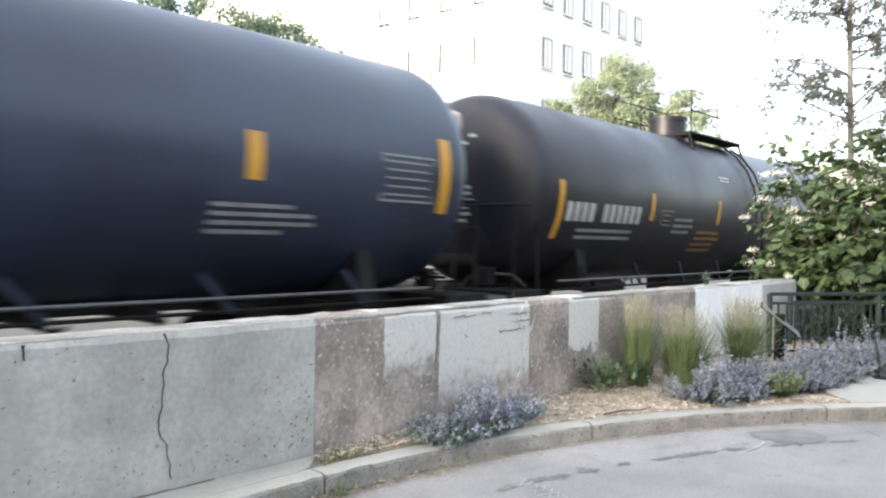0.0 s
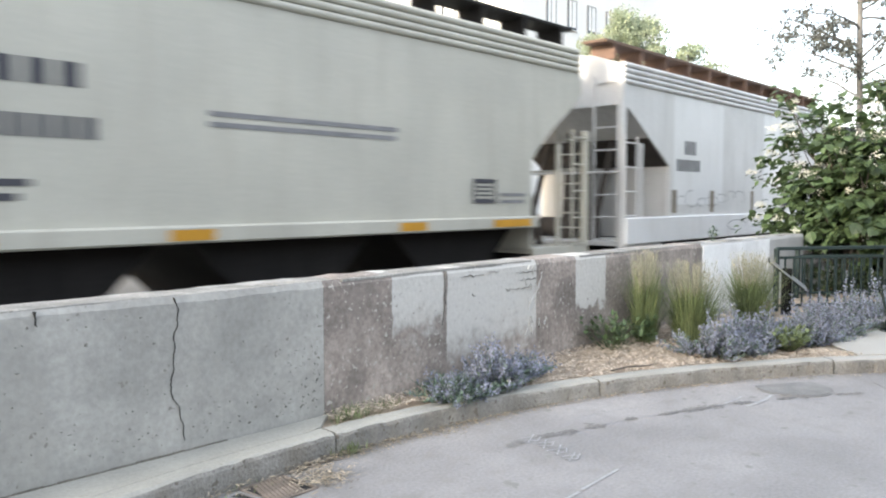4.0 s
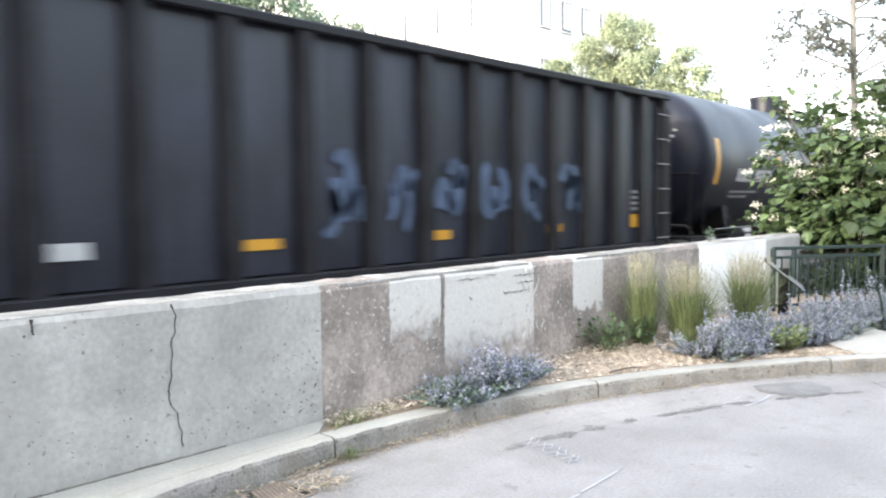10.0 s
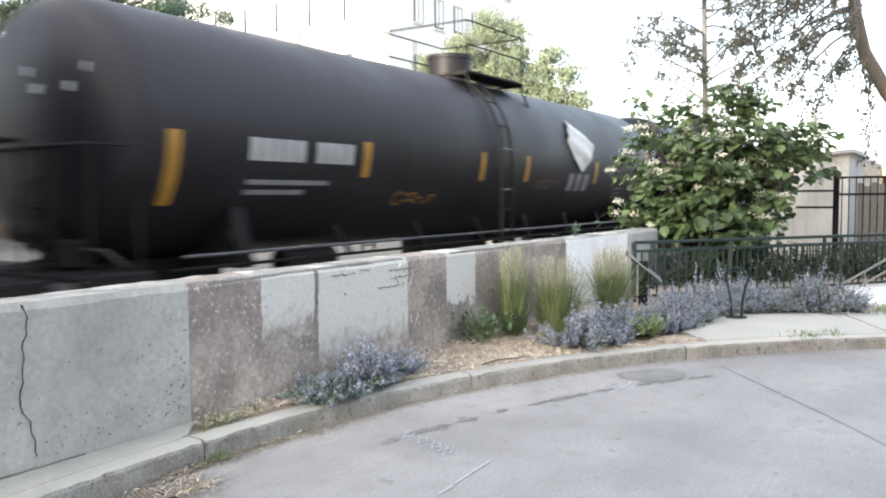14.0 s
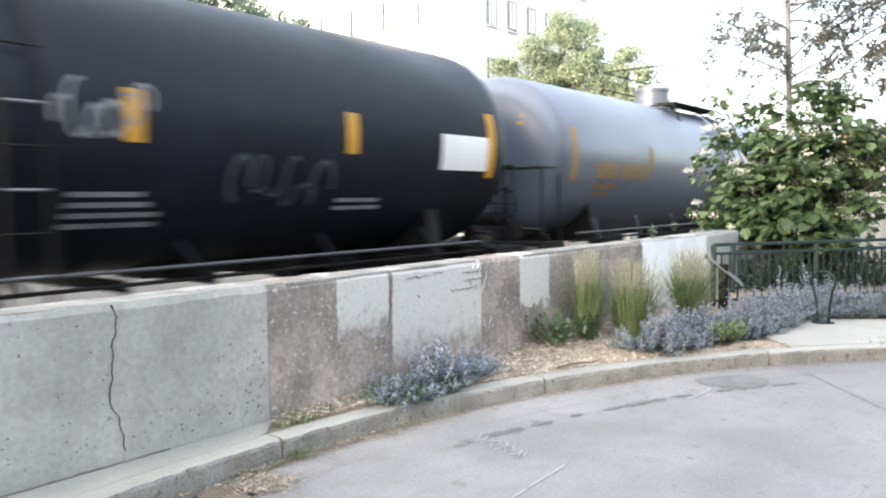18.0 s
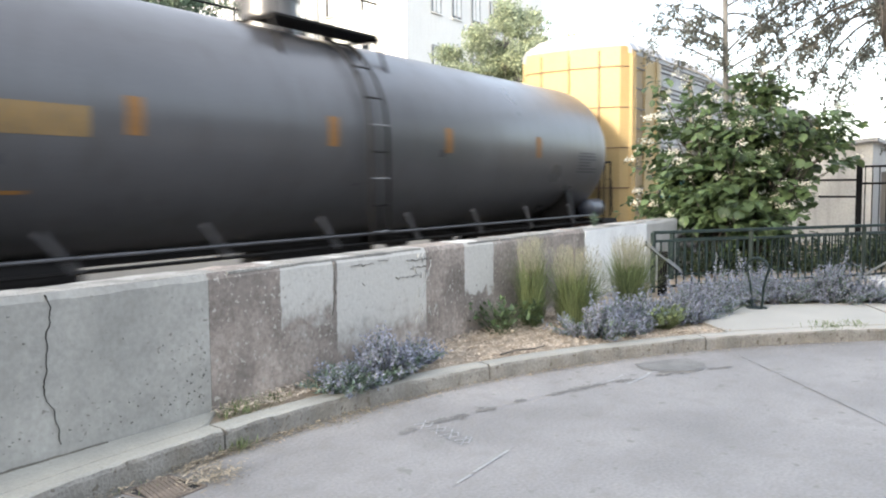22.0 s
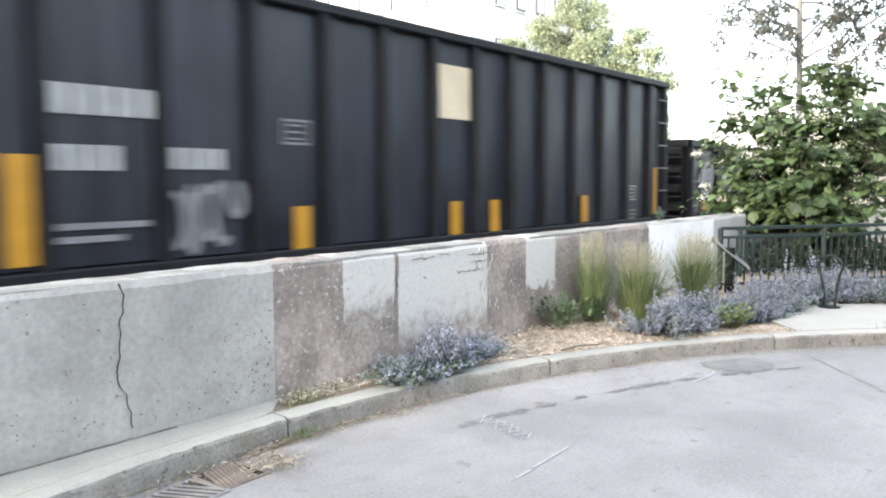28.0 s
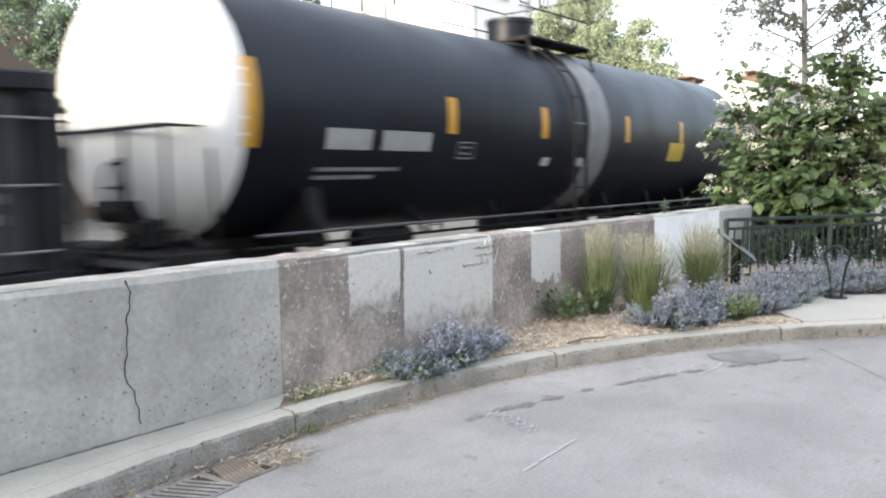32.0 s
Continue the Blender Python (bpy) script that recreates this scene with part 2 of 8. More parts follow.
M_BARK_DARK = surf("dark bark", (0.075, 0.065, 0.055), 0.9, 0, 0.3, 4, 40, 0.8, stretch=(1, 1, 0.3))

M_WHITE_BLDG = surf("white rendered facade", (0.74, 0.73, 0.7), 0.8, 0, 0.05, 0.3, 12, 0.1, streak=(0.6, 0.59, 0.56), streak_amount=0.25)
M_BROWN_BLDG = surf("brown brick facade", (0.12, 0.095, 0.075), 0.9, 0, 0.12, 0.4, 14, 0.3)
M_TAN_BLDG = surf("tan facade", (0.4, 0.33, 0.27), 0.9, 0, 0.12, 0.4, 14, 0.2)
M_CONC_GREY = surf("grey shed concrete", (0.4, 0.4, 0.385), 0.9, 0, 0.2, 0.8, 20, 0.3, streak=(0.2, 0.2, 0.19), streak_amount=0.5)
M_PLANK = surf("weathered planks", (0.115, 0.11, 0.105), 0.9, 0, 0.25, 2, 40, 0.4, rnd=0.25, stretch=(1, 1, 0.15))
M_GLASS_DARK = surf("dark window glass", (0.03, 0.035, 0.04), 0.08, 0, 0.3, 1, 20, 0)
M_FRAME = surf("grey window frame", (0.3, 0.3, 0.3), 0.6, 0, 0.1, 3, 40, 0.05)
M_SIGNAL = surf("signal yellow", (0.75, 0.5, 0.05), 0.5, 0, 0.1, 3, 40, 0.05)
M_WHITE_PAINT = surf("white paint", (0.75, 0.75, 0.73), 0.5, 0, 0.08, 3, 40, 0.05)
M_RED_PAINT = surf("red paint", (0.5, 0.05, 0.04), 0.5, 0, 0.1, 3, 40, 0.05)


# ---------------------------------------------------------------- mesh helpers
class MB:
    """Collects vertices and faces of one mesh."""

    def __init__(self):
        self.v, self.f, self.s = [], [], []

    def add(self, verts, faces, smooth=False, convex=False):
        o = len(self.v)
        verts = [Vector(p) for p in verts]
        if convex:
            mid = sum(verts, Vector()) / len(verts)
            turned = []
            for f in faces:
                a, b, c = verts[f[0]], verts[f[1]], verts[f[2]]
                fm = sum((verts[i] for i in f), Vector()) / len(f)
                turned.append(f if (b - a).cross(c - a).dot(fm - mid) >= 0 else tuple(reversed(f)))
            faces = turned
        self.v += [tuple(p) for p in verts]
        self.f += [tuple(i + o for i in f) for f in faces]
        self.s += [smooth] * len(faces)
        return self

    def box(self, x0, x1, y0, y1, z0, z1, c=0.0, m=None):
        if c <= 0:
            vs = [(x, y, z) for x in (x0, x1) for y in (y0, y1) for z in (z0, z1)]
            fs = [(0, 1, 3, 2), (4, 6, 7, 5), (0, 4, 5, 1), (2, 3, 7, 6), (0, 2, 6, 4), (1, 5, 7, 3)]
        else:
            idx, vs = {}, []
            for i in (0, 1):
                for j in (0, 1):
                    for k in (0, 1):
                        for ax in range(3):
                            p = []
                            for q, (lo, hi, bit) in enumerate(((x0, x1, i), (y0, y1, j), (z0, z1, k))):
                                p.append((hi if bit else lo) if q == ax else (hi - c if bit else lo + c))
                            idx[i, j, k, ax] = len(vs)
                            vs.append(tuple(p))
            fs = []
            for i in (0, 1):
                fs.append([idx[i, j, k, 0] for j, k in ((0, 0), (1, 0), (1, 1), (0, 1))])
                fs.append([idx[j, i, k, 1] for j, k in ((0, 0), (1, 0), (1, 1), (0, 1))])
                fs.append([idx[j, k, i, 2] for j, k in ((0, 0), (1, 0), (1, 1), (0, 1))])
                for j in (0, 1):
                    fs.append([idx[i, j, 0, 0], idx[i, j, 1, 0], idx[i, j, 1, 1], idx[i, j, 0, 1]])
                    fs.append([idx[i, 0, j, 0], idx[i, 1, j, 0], idx[i, 1, j, 2], idx[i, 0, j, 2]])
                    fs.append([idx[0, i, j, 1], idx[1, i, j, 1], idx[1, i, j, 2], idx[0, i, j, 2]])
                    for k in (0, 1):
                        fs.append([idx[i, j, k, 0], idx[i, j, k, 1], idx[i, j, k, 2]])
            fs = [tuple(f) for f in fs]
        if m is not None:
            vs = [m @ Vector(p) for p in vs]
        return self.add(vs, fs, False, True)

    def cyl(self, p, q, r, n=10, r2=None, caps=True):
        p, q = Vector(p), Vector(q)
        r2 = r if r2 is None else r2
        d = (q - p).normalized()
        u = d.orthogonal().normalized()
        w = d.cross(u)
        ring = [u * math.cos(2 * math.pi * i / n) + w * math.sin(2 * math.pi * i / n) for i in range(n)]
        self.add([p + a * r for a in ring] + [q + a * r2 for a in ring],
                 [(i, (i + 1) % n, n + (i + 1) % n, n + i) for i in range(n)], True)
        if caps:
            self.add([p + a * r for a in ring], [tuple(reversed(range(n)))])
            self.add([q + a * r2 for a in ring], [tuple(range(n))])
        return self

    def tube(self, pts, r, n=8, taper=None):
        pts = [Vector(p) for p in pts]
        vs, fs = [], []
        u = None
        for i, p in enumerate(pts):
            d = (pts[min(i + 1, len(pts) - 1)] - pts[max(i - 1, 0)]).normalized()
            u = d.orthogonal().normalized() if u is None else (u - d * u.dot(d)).normalized()
            w = d.cross(u)
            rr = r if taper is None else r + (taper - r) * i / (len(pts) - 1)
            vs += [p + (u * math.cos(2 * math.pi * k / n) + w * math.sin(2 * math.pi * k / n)) * rr for k in range(n)]
        for i in range(len(pts) - 1):
            fs += [(i * n + k, i * n + (k + 1) % n, (i + 1) * n + (k + 1) % n, (i + 1) * n + k) for k in range(n)]
        self.add(vs, fs, True)
        self.add(vs[:n], [tuple(reversed(range(n)))])
        return self.add(vs[-n:], [tuple(range(n))])

    def prism(self, outline, axis, lo, hi):
        """An outline of 2D points, drawn out along an axis ('x', 'y' or 'z') from lo to hi."""
        put = {"x": lambda a, b, c: (c, a, b), "y": lambda a, b, c: (a, c, b), "z": lambda a, b, c: (a, b, c)}[axis]
        n = len(outline)
        vs = [put(a, b, lo) for a, b in outline] + [put(a, b, hi) for a, b in outline]
        fs = [(i, (i + 1) % n, n + (i + 1) % n, n + i) for i in range(n)] + [tuple(reversed(range(n))), tuple(range(n, 2 * n))]
        return self.add(vs, fs)

    def mesh(self, name):
        me = bpy.data.meshes.new(name)
        me.from_pydata(self.v, [], self.f)
        me.polygons.foreach_set("use_smooth", self.s)
        me.update()
        return me


def obj(name, mb, mat, parent=None, label="", loc=None, rz=0.0):
    """One mesh object from a builder or from mesh data that is shared."""
    me = mb.mesh(name) if isinstance(mb, MB) else mb
    if not me.materials:
        me.materials.append(mat)
    ob = new(name, me)
    if parent is not None:
        ob.parent = parent
    if loc is not None:
        ob.location = loc
    ob.rotation_euler.z = rz
    if label:
        ob["label"] = label
    return ob


def thing(name, label, category, group="", kind="", loc=(0, 0, 0), rz=0.0):
    ob = new(name)
    ob.location, ob.rotation_euler.z = loc, rz
    ob.empty_display_size = 0.2
    return tagged(ob, label, category, group, kind)


def structure(name, mb, mat, label, category):
    return tagged(obj(name, mb, mat), label, category, "", "structure")


# ---------------------------------------------------------------- ground, road, kerb, wall
KX, KY, KR = 2.75, -4.2, 7.95      # centre and radius of the turning circle
WALL_Y0, WALL_Y1 = 4.12, 4.44      # faces of the concrete wall
WALL_TOP = 1.06


def on_arc(r, deg):
    return KX + r * math.cos(radians(deg)), KY + r * math.sin(radians(deg))


g = MB()
N = 40
gx = [-900 + 1800 * (i / N) for i in range(N + 1)]
g.add([(x, y, -0.5) for x in gx for y in gx], [(i * (N + 1) + j, (i + 1) * (N + 1) + j, (i + 1) * (N + 1) + j + 1, i * (N + 1) + j + 1)
                                                for i in range(N) for j in range(N)])
structure("ground", g, M_GROUND, "light grey gravel and concrete ground", "ground")

g = MB()
g.box(-60, 40, -60, 4.2, -0.49, 0.0)
structure("road", g, M_ROAD, "worn pale concrete road of a turning circle", "road")

# raised verge outside of the circle
arc = [on_arc(KR + 0.05, a) for a in range(208, -52, -2)]
g = MB()
g.prism(arc + [(36, arc[-1][1]), (36, 4.14), (-14, 4.14), (-14, arc[0][1])], "z", -0.48, 0.135)
verge = structure("verge", g, M_MULCH, "raised soil verge between kerb and wall", "verge")

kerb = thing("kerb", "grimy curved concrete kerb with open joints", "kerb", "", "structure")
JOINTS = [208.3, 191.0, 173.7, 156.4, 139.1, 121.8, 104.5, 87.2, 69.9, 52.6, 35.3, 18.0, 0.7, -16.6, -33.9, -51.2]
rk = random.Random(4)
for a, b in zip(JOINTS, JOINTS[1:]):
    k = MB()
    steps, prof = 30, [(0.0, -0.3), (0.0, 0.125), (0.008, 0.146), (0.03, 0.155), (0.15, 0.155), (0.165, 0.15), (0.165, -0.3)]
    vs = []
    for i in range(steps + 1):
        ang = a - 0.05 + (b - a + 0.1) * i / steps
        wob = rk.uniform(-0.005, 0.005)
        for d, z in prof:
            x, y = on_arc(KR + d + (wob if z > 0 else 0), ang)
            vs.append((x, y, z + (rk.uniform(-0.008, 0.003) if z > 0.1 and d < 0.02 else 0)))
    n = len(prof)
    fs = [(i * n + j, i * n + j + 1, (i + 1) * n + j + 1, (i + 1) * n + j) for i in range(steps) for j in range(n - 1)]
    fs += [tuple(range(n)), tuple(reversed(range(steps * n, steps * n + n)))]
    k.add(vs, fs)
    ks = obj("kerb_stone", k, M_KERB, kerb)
    # Top faces paler than the grimy front, painting in some of the light.
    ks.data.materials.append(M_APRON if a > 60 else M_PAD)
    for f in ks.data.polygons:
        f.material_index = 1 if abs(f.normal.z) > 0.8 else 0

# shallow dished gutter along the far kerb
g = MB()
for i in range(45):
    a, b = 88 - 3 * i, 85 - 3 * i
    vs = [on_arc(r, q) for q in (a, b) for r in (KR - 0.32, KR - 0.1, KR + 0.01)]
    lift = [0.0, 0.012, 0.026]
    g.add([(x, y, 0.0015 + lift[j % 3] * min(1, (i + (j > 2)) / 5)) for j, (x, y) in enumerate(vs)], [(0, 3, 4, 1), (1, 4, 5, 2)])
structure("gutter", g, M_ROAD, "shallow worn concrete gutter along the kerb", "gutter")

# concrete strip between kerb and wall, up to the mulch
g = MB()
strip = [on_arc(KR + 0.135, a) for a in range(208, 87, -2)] + [(3.16, 3.92), (3.38, 4.11), (-14, 4.11), (-14, on_arc(KR, 208)[1])]
g.prism(strip, "z", 0.1, 0.1575)
apron = structure("kerb_apron", g, M_APRON, "concrete apron strip at the foot of the wall", "pavement")
# thin dark line of uneven width where the apron meets the wall
g = MB()
ra = random.Random(19)
for i in range(150):
    x = -8 + 10.6 * i / 150
    w = ra.uniform(0.001, 0.007)
    g.box(x, x + 0.073, 4.108 - w, 4.125, 0.15, 0.159 + ra.uniform(0.001, 0.006))
obj("dirt_seam", g, M_SEAM, apron, "dark uneven line along the wall foot")

# pale paving ring beside the bed, in slabs
pave = thing("pavement", "pale concrete pavement slabs along the kerb", "pavement", "", "structure")
for a, b in ((50.0, 35.5), (35.3, 18.2), (18.0, 0.9), (0.7, -16.4), (-16.6, -33.7), (-33.9, -51.0)):
    k = MB()
    inner = [on_arc(KR + 0.17, a + (b - a) * i / 8) for i in range(9)]
    outer = [on_arc(KR + 1.62, a + (b - a) * i / 8 - 1.5) for i in range(9)]
    k.prism(inner + outer[::-1], "z", 0.09, 0.158)
    obj("slab", k, M_PAD, pave)


def wall_run(name, x0, x1, mat, label):
    """A length of cast wall with a slightly uneven face and top."""
    k, rr = MB(), random.Random(name)
    n = max(2, int((x1 - x0) / 0.1))
    prof = [(WALL_Y0, -0.4), (WALL_Y0, 0.5), (WALL_Y0, 1.02), (WALL_Y0 + 0.02, WALL_TOP), (WALL_Y1 - 0.02, WALL_TOP), (WALL_Y1, 1.03), (WALL_Y1, -0.45)]
    vs = []
    for i in range(n + 1):
        x = x0 + (x1 - x0) * i / n
        for j, (y, z) in enumerate(prof):
            w = noise.noise((x * 1.7, j * 3.1, 2.0))
            e = noise.noise((x * 9.0, j * 1.1, 7.0))
            vs.append((x, y + 0.006 * w + 0.003 * e, z + (0.012 * w + 0.009 * e if j > 1 and j < 5 else 0)))
    p = len(prof)
    fs = [(i * p + j, (i + 1) * p + j, (i + 1) * p + j + 1, i * p + j + 1) for i in range(n) for j in range(p - 1)]
    fs += [tuple(range(p)), tuple(reversed(range(n * p, n * p + p)))]
    k.add(vs, fs)
    return structure(name, k, mat, label, "wall")


def ragged(x0, x1, z0, z1, seed, bottom=0.05, side=0.015, y=WALL_Y0 - 0.012, thick=0.008):
    """A thin coat with ragged edges on the wall's face."""
    rr = random.Random(seed)
    n = max(6, int((x1 - x0) / 0.05))
    low = [(x0 + (x1 - x0) * i / n, z0 + rr.uniform(-bottom, bottom)) for i in range(n + 1)]
    m = 14
    right = [(x1 + rr.uniform(-side, side), low[-1][1] + (z1 - low[-1][1]) * i / m) for i in range(1, m)]
    left = [(x0 + rr.uniform(-side, side), low[0][1] + (z1 - low[0][1]) * i / m) for i in range(m - 1, 0, -1)]
    return MB().prism(low + right + [(x1, z1), (x0, z1)] + left, "y", y, y + thick)


wall_a = wall_run("wall_1", -14, 3.36, M_WALL, "grey cast concrete wall with a long crack")
wall_b = wall_run("wall_2", 3.362, 9.25, M_WALL_DARK, "dark weathered concrete wall with painted-over patches")
wall_c = wall_run("wall_3", 9.252, 12.98, M_WALL_PATCH, "pale concrete wall end")
obj("paint_patch", ragged(9.27, 11.5, 0.2, 1.035, 5, 0.03, 0.01), M_WALL_WHITE, wall_c, "white cover paint")
# drips of pale paint at the edge of the big patch
rr = random.Random(12)
k = MB()
for i in range(20):
    x, z = 5.72 + abs(rr.gauss(0, 0.09)) * rr.choice((-0.6, 1)), rr.uniform(0.35, 1.0)
    lean = rr.uniform(-0.3, 0.5)
    w = rr.uniform(0.002, 0.006)
    for j in range(rr.randint(2, 5)):
        x2, z2 = x + lean * 0.03 + rr.uniform(-0.012, 0.012), z + rr.uniform(0.012, 0.03)
        k.prism([(x, z), (x + w, z), (x2 + w, z2), (x2, z2)], "y", WALL_Y0 - 0.014, WALL_Y0 - 0.004)
        x, z = x2, z2
        if z > 1.02:
            break
obj("paint_drip", k, M_DRIP, wall_b, "pale dried paint drips")
# bleached, chipped coping
cop = MB()
rr = random.Random(3)
x = -13.9
while x < 12.9:
    L = rr.uniform(0.25, 0.8)
    x2 = min(12.95, x + L)
    cop.box(x, x2, WALL_Y0 + rr.uniform(0.004, 0.03), WALL_Y1 - 0.03, 1.04, WALL_TOP + rr.uniform(0.0, 0.006), 0.003)
    x = x2 + rr.choice((0.0, 0.0, 0.01, 0.03))
obj("coping", cop, M_WALL_TOP, wall_b, "bleached chipped top edge")
# the crack, and a short one further along
for cx, top, bot, wd, sd in ((2.28, 1.05, 0.22, 0.0028, 5), (1.53, 1.05, 0.97, 0.008, 6), (4.58, 1.04, 0.62, 0.0035, 9)):
    rr = random.Random(sd)
    pts, x, z = [], cx, top
    while z > bot:
        pts.append((x, z, wd * (0.35 + 1.1 * rr.random()) * (0.3 + 0.95 * (z - bot) / (top - bot))))
        z -= rr.uniform(0.01, 0.03)
        x += rr.uniform(-0.011, 0.0115) + (0.007 if z < 0.45 else 0)
    L = [(p[0] - p[2] / 2, p[1]) for p in pts]
    R = [(p[0] + p[2] / 2, p[1]) for p in pts[::-1]]
    obj("crack", MB().prism(L + R, "y", WALL_Y0 - 0.0075, WALL_Y0 + 0.01), M_CRACK if cx < 3 else M_PIT, wall_a if cx < 3 else wall_b, "dark open crack")
# fine level cracks and form marks
rr = random.Random(15)
for x0, x1, z, wob in ((4.75, 5.05, 0.985, 0.004), (5.1, 5.25, 1.0, 0.004), (5.35, 5.72, 0.83, 0.006), (5.5, 5.9, 0.965, 0.006), (5.55, 5.8, 0.9, 0.006), (4.9, 4.94, 0.82, 0.012)):
    n = max(3, int((x1 - x0) / 0.03))
    pts = [(x0 + (x1 - x0) * i / n, z + rr.gauss(0, wob), rr.uniform(0.001, 0.004) * math.sin(math.pi * (i + 0.3) / (n + 0.6))) for i in range(n + 1)]
    obj("crack", MB().prism([(x, q - w) for x, q, w in pts] + [(x, q + w) for x, q, w in pts[::-1]], "y", WALL_Y0 - 0.0085, WALL_Y0 + 0.01), M_PIT, wall_a if x0 < 3.3 else wall_b, "fine level crack")
# pits in the cast face
rr = random.Random(8)
k = MB()
for i in range(360):
    x, z = rr.uniform(-1, 3.3), (rr.uniform(0.2, 1.0) if rr.random() < 0.4 else 0.2 + abs(rr.gauss(0, 0.18)))
    z = min(z, 1.0)
    if rr.random() < 0.2:
        x, z = 3.34 - abs(rr.gauss(0, 0.14)), rr.uniform(0.2, 0.65)
    a, b2 = 0.0015 + 0.009 * rr.random() ** 4, 0.001 + 0.005 * rr.random() ** 3
    k.prism([(x + a * math.cos(t), z + b2 * math.sin(t) * rr.uniform(0.6, 1.2)) for t in (0, 1.0, 2.1, 3.1, 4.2, 5.2)], "y", WALL_Y0 - 0.0085, WALL_Y0 + 0.01)
obj("pitting", k, M_PIT, wall_a, "small dark pits")

# street beyond the track
g = MB()
g.box(-60, 70, 12.9, 32.8, -0.498, -0.44)
structure("street", g, M_STREET, "pale worn street surface beyond the track", "street")

# track bed
g = MB()
g.prism([(TRACK_Y - 3.6, -0.495), (TRACK_Y - 2.4, RAIL - 0.17), (TRACK_Y + 2.4, RAIL - 0.17), (TRACK_Y + 3.6, -0.495)], "x", -420, 420)
structure("track_bed", g, M_BALLAST, "dark grey crushed stone track bed", "track bed")
track = thing("railway_track", "steel rails on dark wooden sleepers", "railway track", "", "structure")
for sy in (-0.755, 0.755):
    k = MB()
    k.prism([(-0.07, -0.17), (0.07, -0.17), (0.07, -0.15), (0.012, -0.12), (0.012, -0.04), (0.036, -0.03), (0.036, 0), (-0.036, 0), (-0.036, -0.03),
             (-0.012, -0.04), (-0.012, -0.12), (-0.07, -0.15)], "x", -420, 420)
    obj("rail", k, M_RAIL, track, loc=(0, TRACK_Y + sy, RAIL))
tie = MB().box(-0.115, 0.115, -1.3, 1.3, -0.34, -0.155, 0.008).mesh("sleeper")
for i in range(150):
    obj("sleeper", tie, M_TIE, track, loc=(-24 + i * 0.53, TRACK_Y, RAIL))

# mulch chips, loose leaves in the gutter
rr = random.Random(21)
k = MB()


def flake(k, rr, x, y, z, L, W):
    a = rr.uniform(0, 6.28)
    u = Vector((math.cos(a), math.sin(a), rr.uniform(-0.3, 0.3))) * L
    w = Vector((-math.sin(a), math.cos(a), rr.uniform(-0.4, 0.4))) * W
    p = Vector((x, y, z))
    k.add([p - u - w * 0.6, p + u - w, p + u * 0.8 + w, p - u * 0.9 + w], [(0, 1, 2, 3)])


n = 0
while n < 13000:
    x, y = rr.uniform(3.3, 8.6), rr.uniform(1.4, 4.1)
    if math.hypot(x - KX, y - KY) < KR + 0.18 or (x > 8.1 and math.hypot(x - KX, y - KY) < KR + 1.65):
        continue
    flake(k, rr, x, y, 0.142 + rr.uniform(0, 0.022) + 0.05 * max(0, (y - 3.4)), rr.uniform(0.006, 0.026), rr.uniform(0.002, 0.007))
    n += 1
tagged(obj("wood_chips", k, M_CHIP), "brown wood chip mulch on the bed", "mulch", "", "stuff")
k = MB()
for i in range(5200):
    a = rr.choice((rr.uniform(42, 97), rr.uniform(60, 90)))
    w = 0.045 + 0.03 * noise.noise((a * 0.35, 1.0, 4.0))
    r = KR - abs(rr.gauss(0, max(0.015, w))) - 0.004
    x, y = on_arc(r, a)
    near = max(0.0, 1 - (KR - r) / 0.08)
    flake(k, rr, x, y, 0.004 + rr.uniform(0, 0.01 + 0.03 * near), 0.003 + 0.016 * rr.random() ** 2, rr.uniform(0.002, 0.006))
for i in range(420):
    x, y = 2.83 + rr.gauss(0, 0.1), 3.5 + rr.gauss(0, 0.08)
    if math.hypot(x - KX, y - KY) < KR - 0.01:
        flake(k, rr, x, y, 0.012 + rr.uniform(0, 0.015), rr.uniform(0.006, 0.022), rr.uniform(0.002, 0.006))
tagged(obj("leaf_litter", k, M_LITTER), "dry brown leaves gathered in the gutter", "leaf litter", "", "stuff")

def mass(name, mb, mat, parent, label=""):
    """A part made of pieces too many and too small to pick apart."""
    ob = obj(name, mb, mat, parent, label)
    ob["kind"] = "stuff"
    return ob


# joints and cracks of the road
k = MB()


def ribbon(k, pts, w, z0, z1, rr, wob=0.01):
    for (xa, ya), (xb, yb) in zip(pts, pts[1:]):
        d = Vector((xb - xa, yb - ya))
        nrm = Vector((-d.y, d.x)).normalized()
        n = max(1, int(d.length / 0.12))
        last = None
        for i in range(n + 1):
            p = Vector((xa, ya)) + d * i / n + nrm * rr.uniform(-wob, wob)
            ww = w * rr.uniform(0.5, 1.2)
            cur = (p - nrm * ww / 2, p + nrm * ww / 2)
            if last:
                k.add([(*last[0], z1), (*cur[0], z1), (*cur[1], z1), (*last[1], z1)], [(0, 1, 2, 3)])
            last = cur


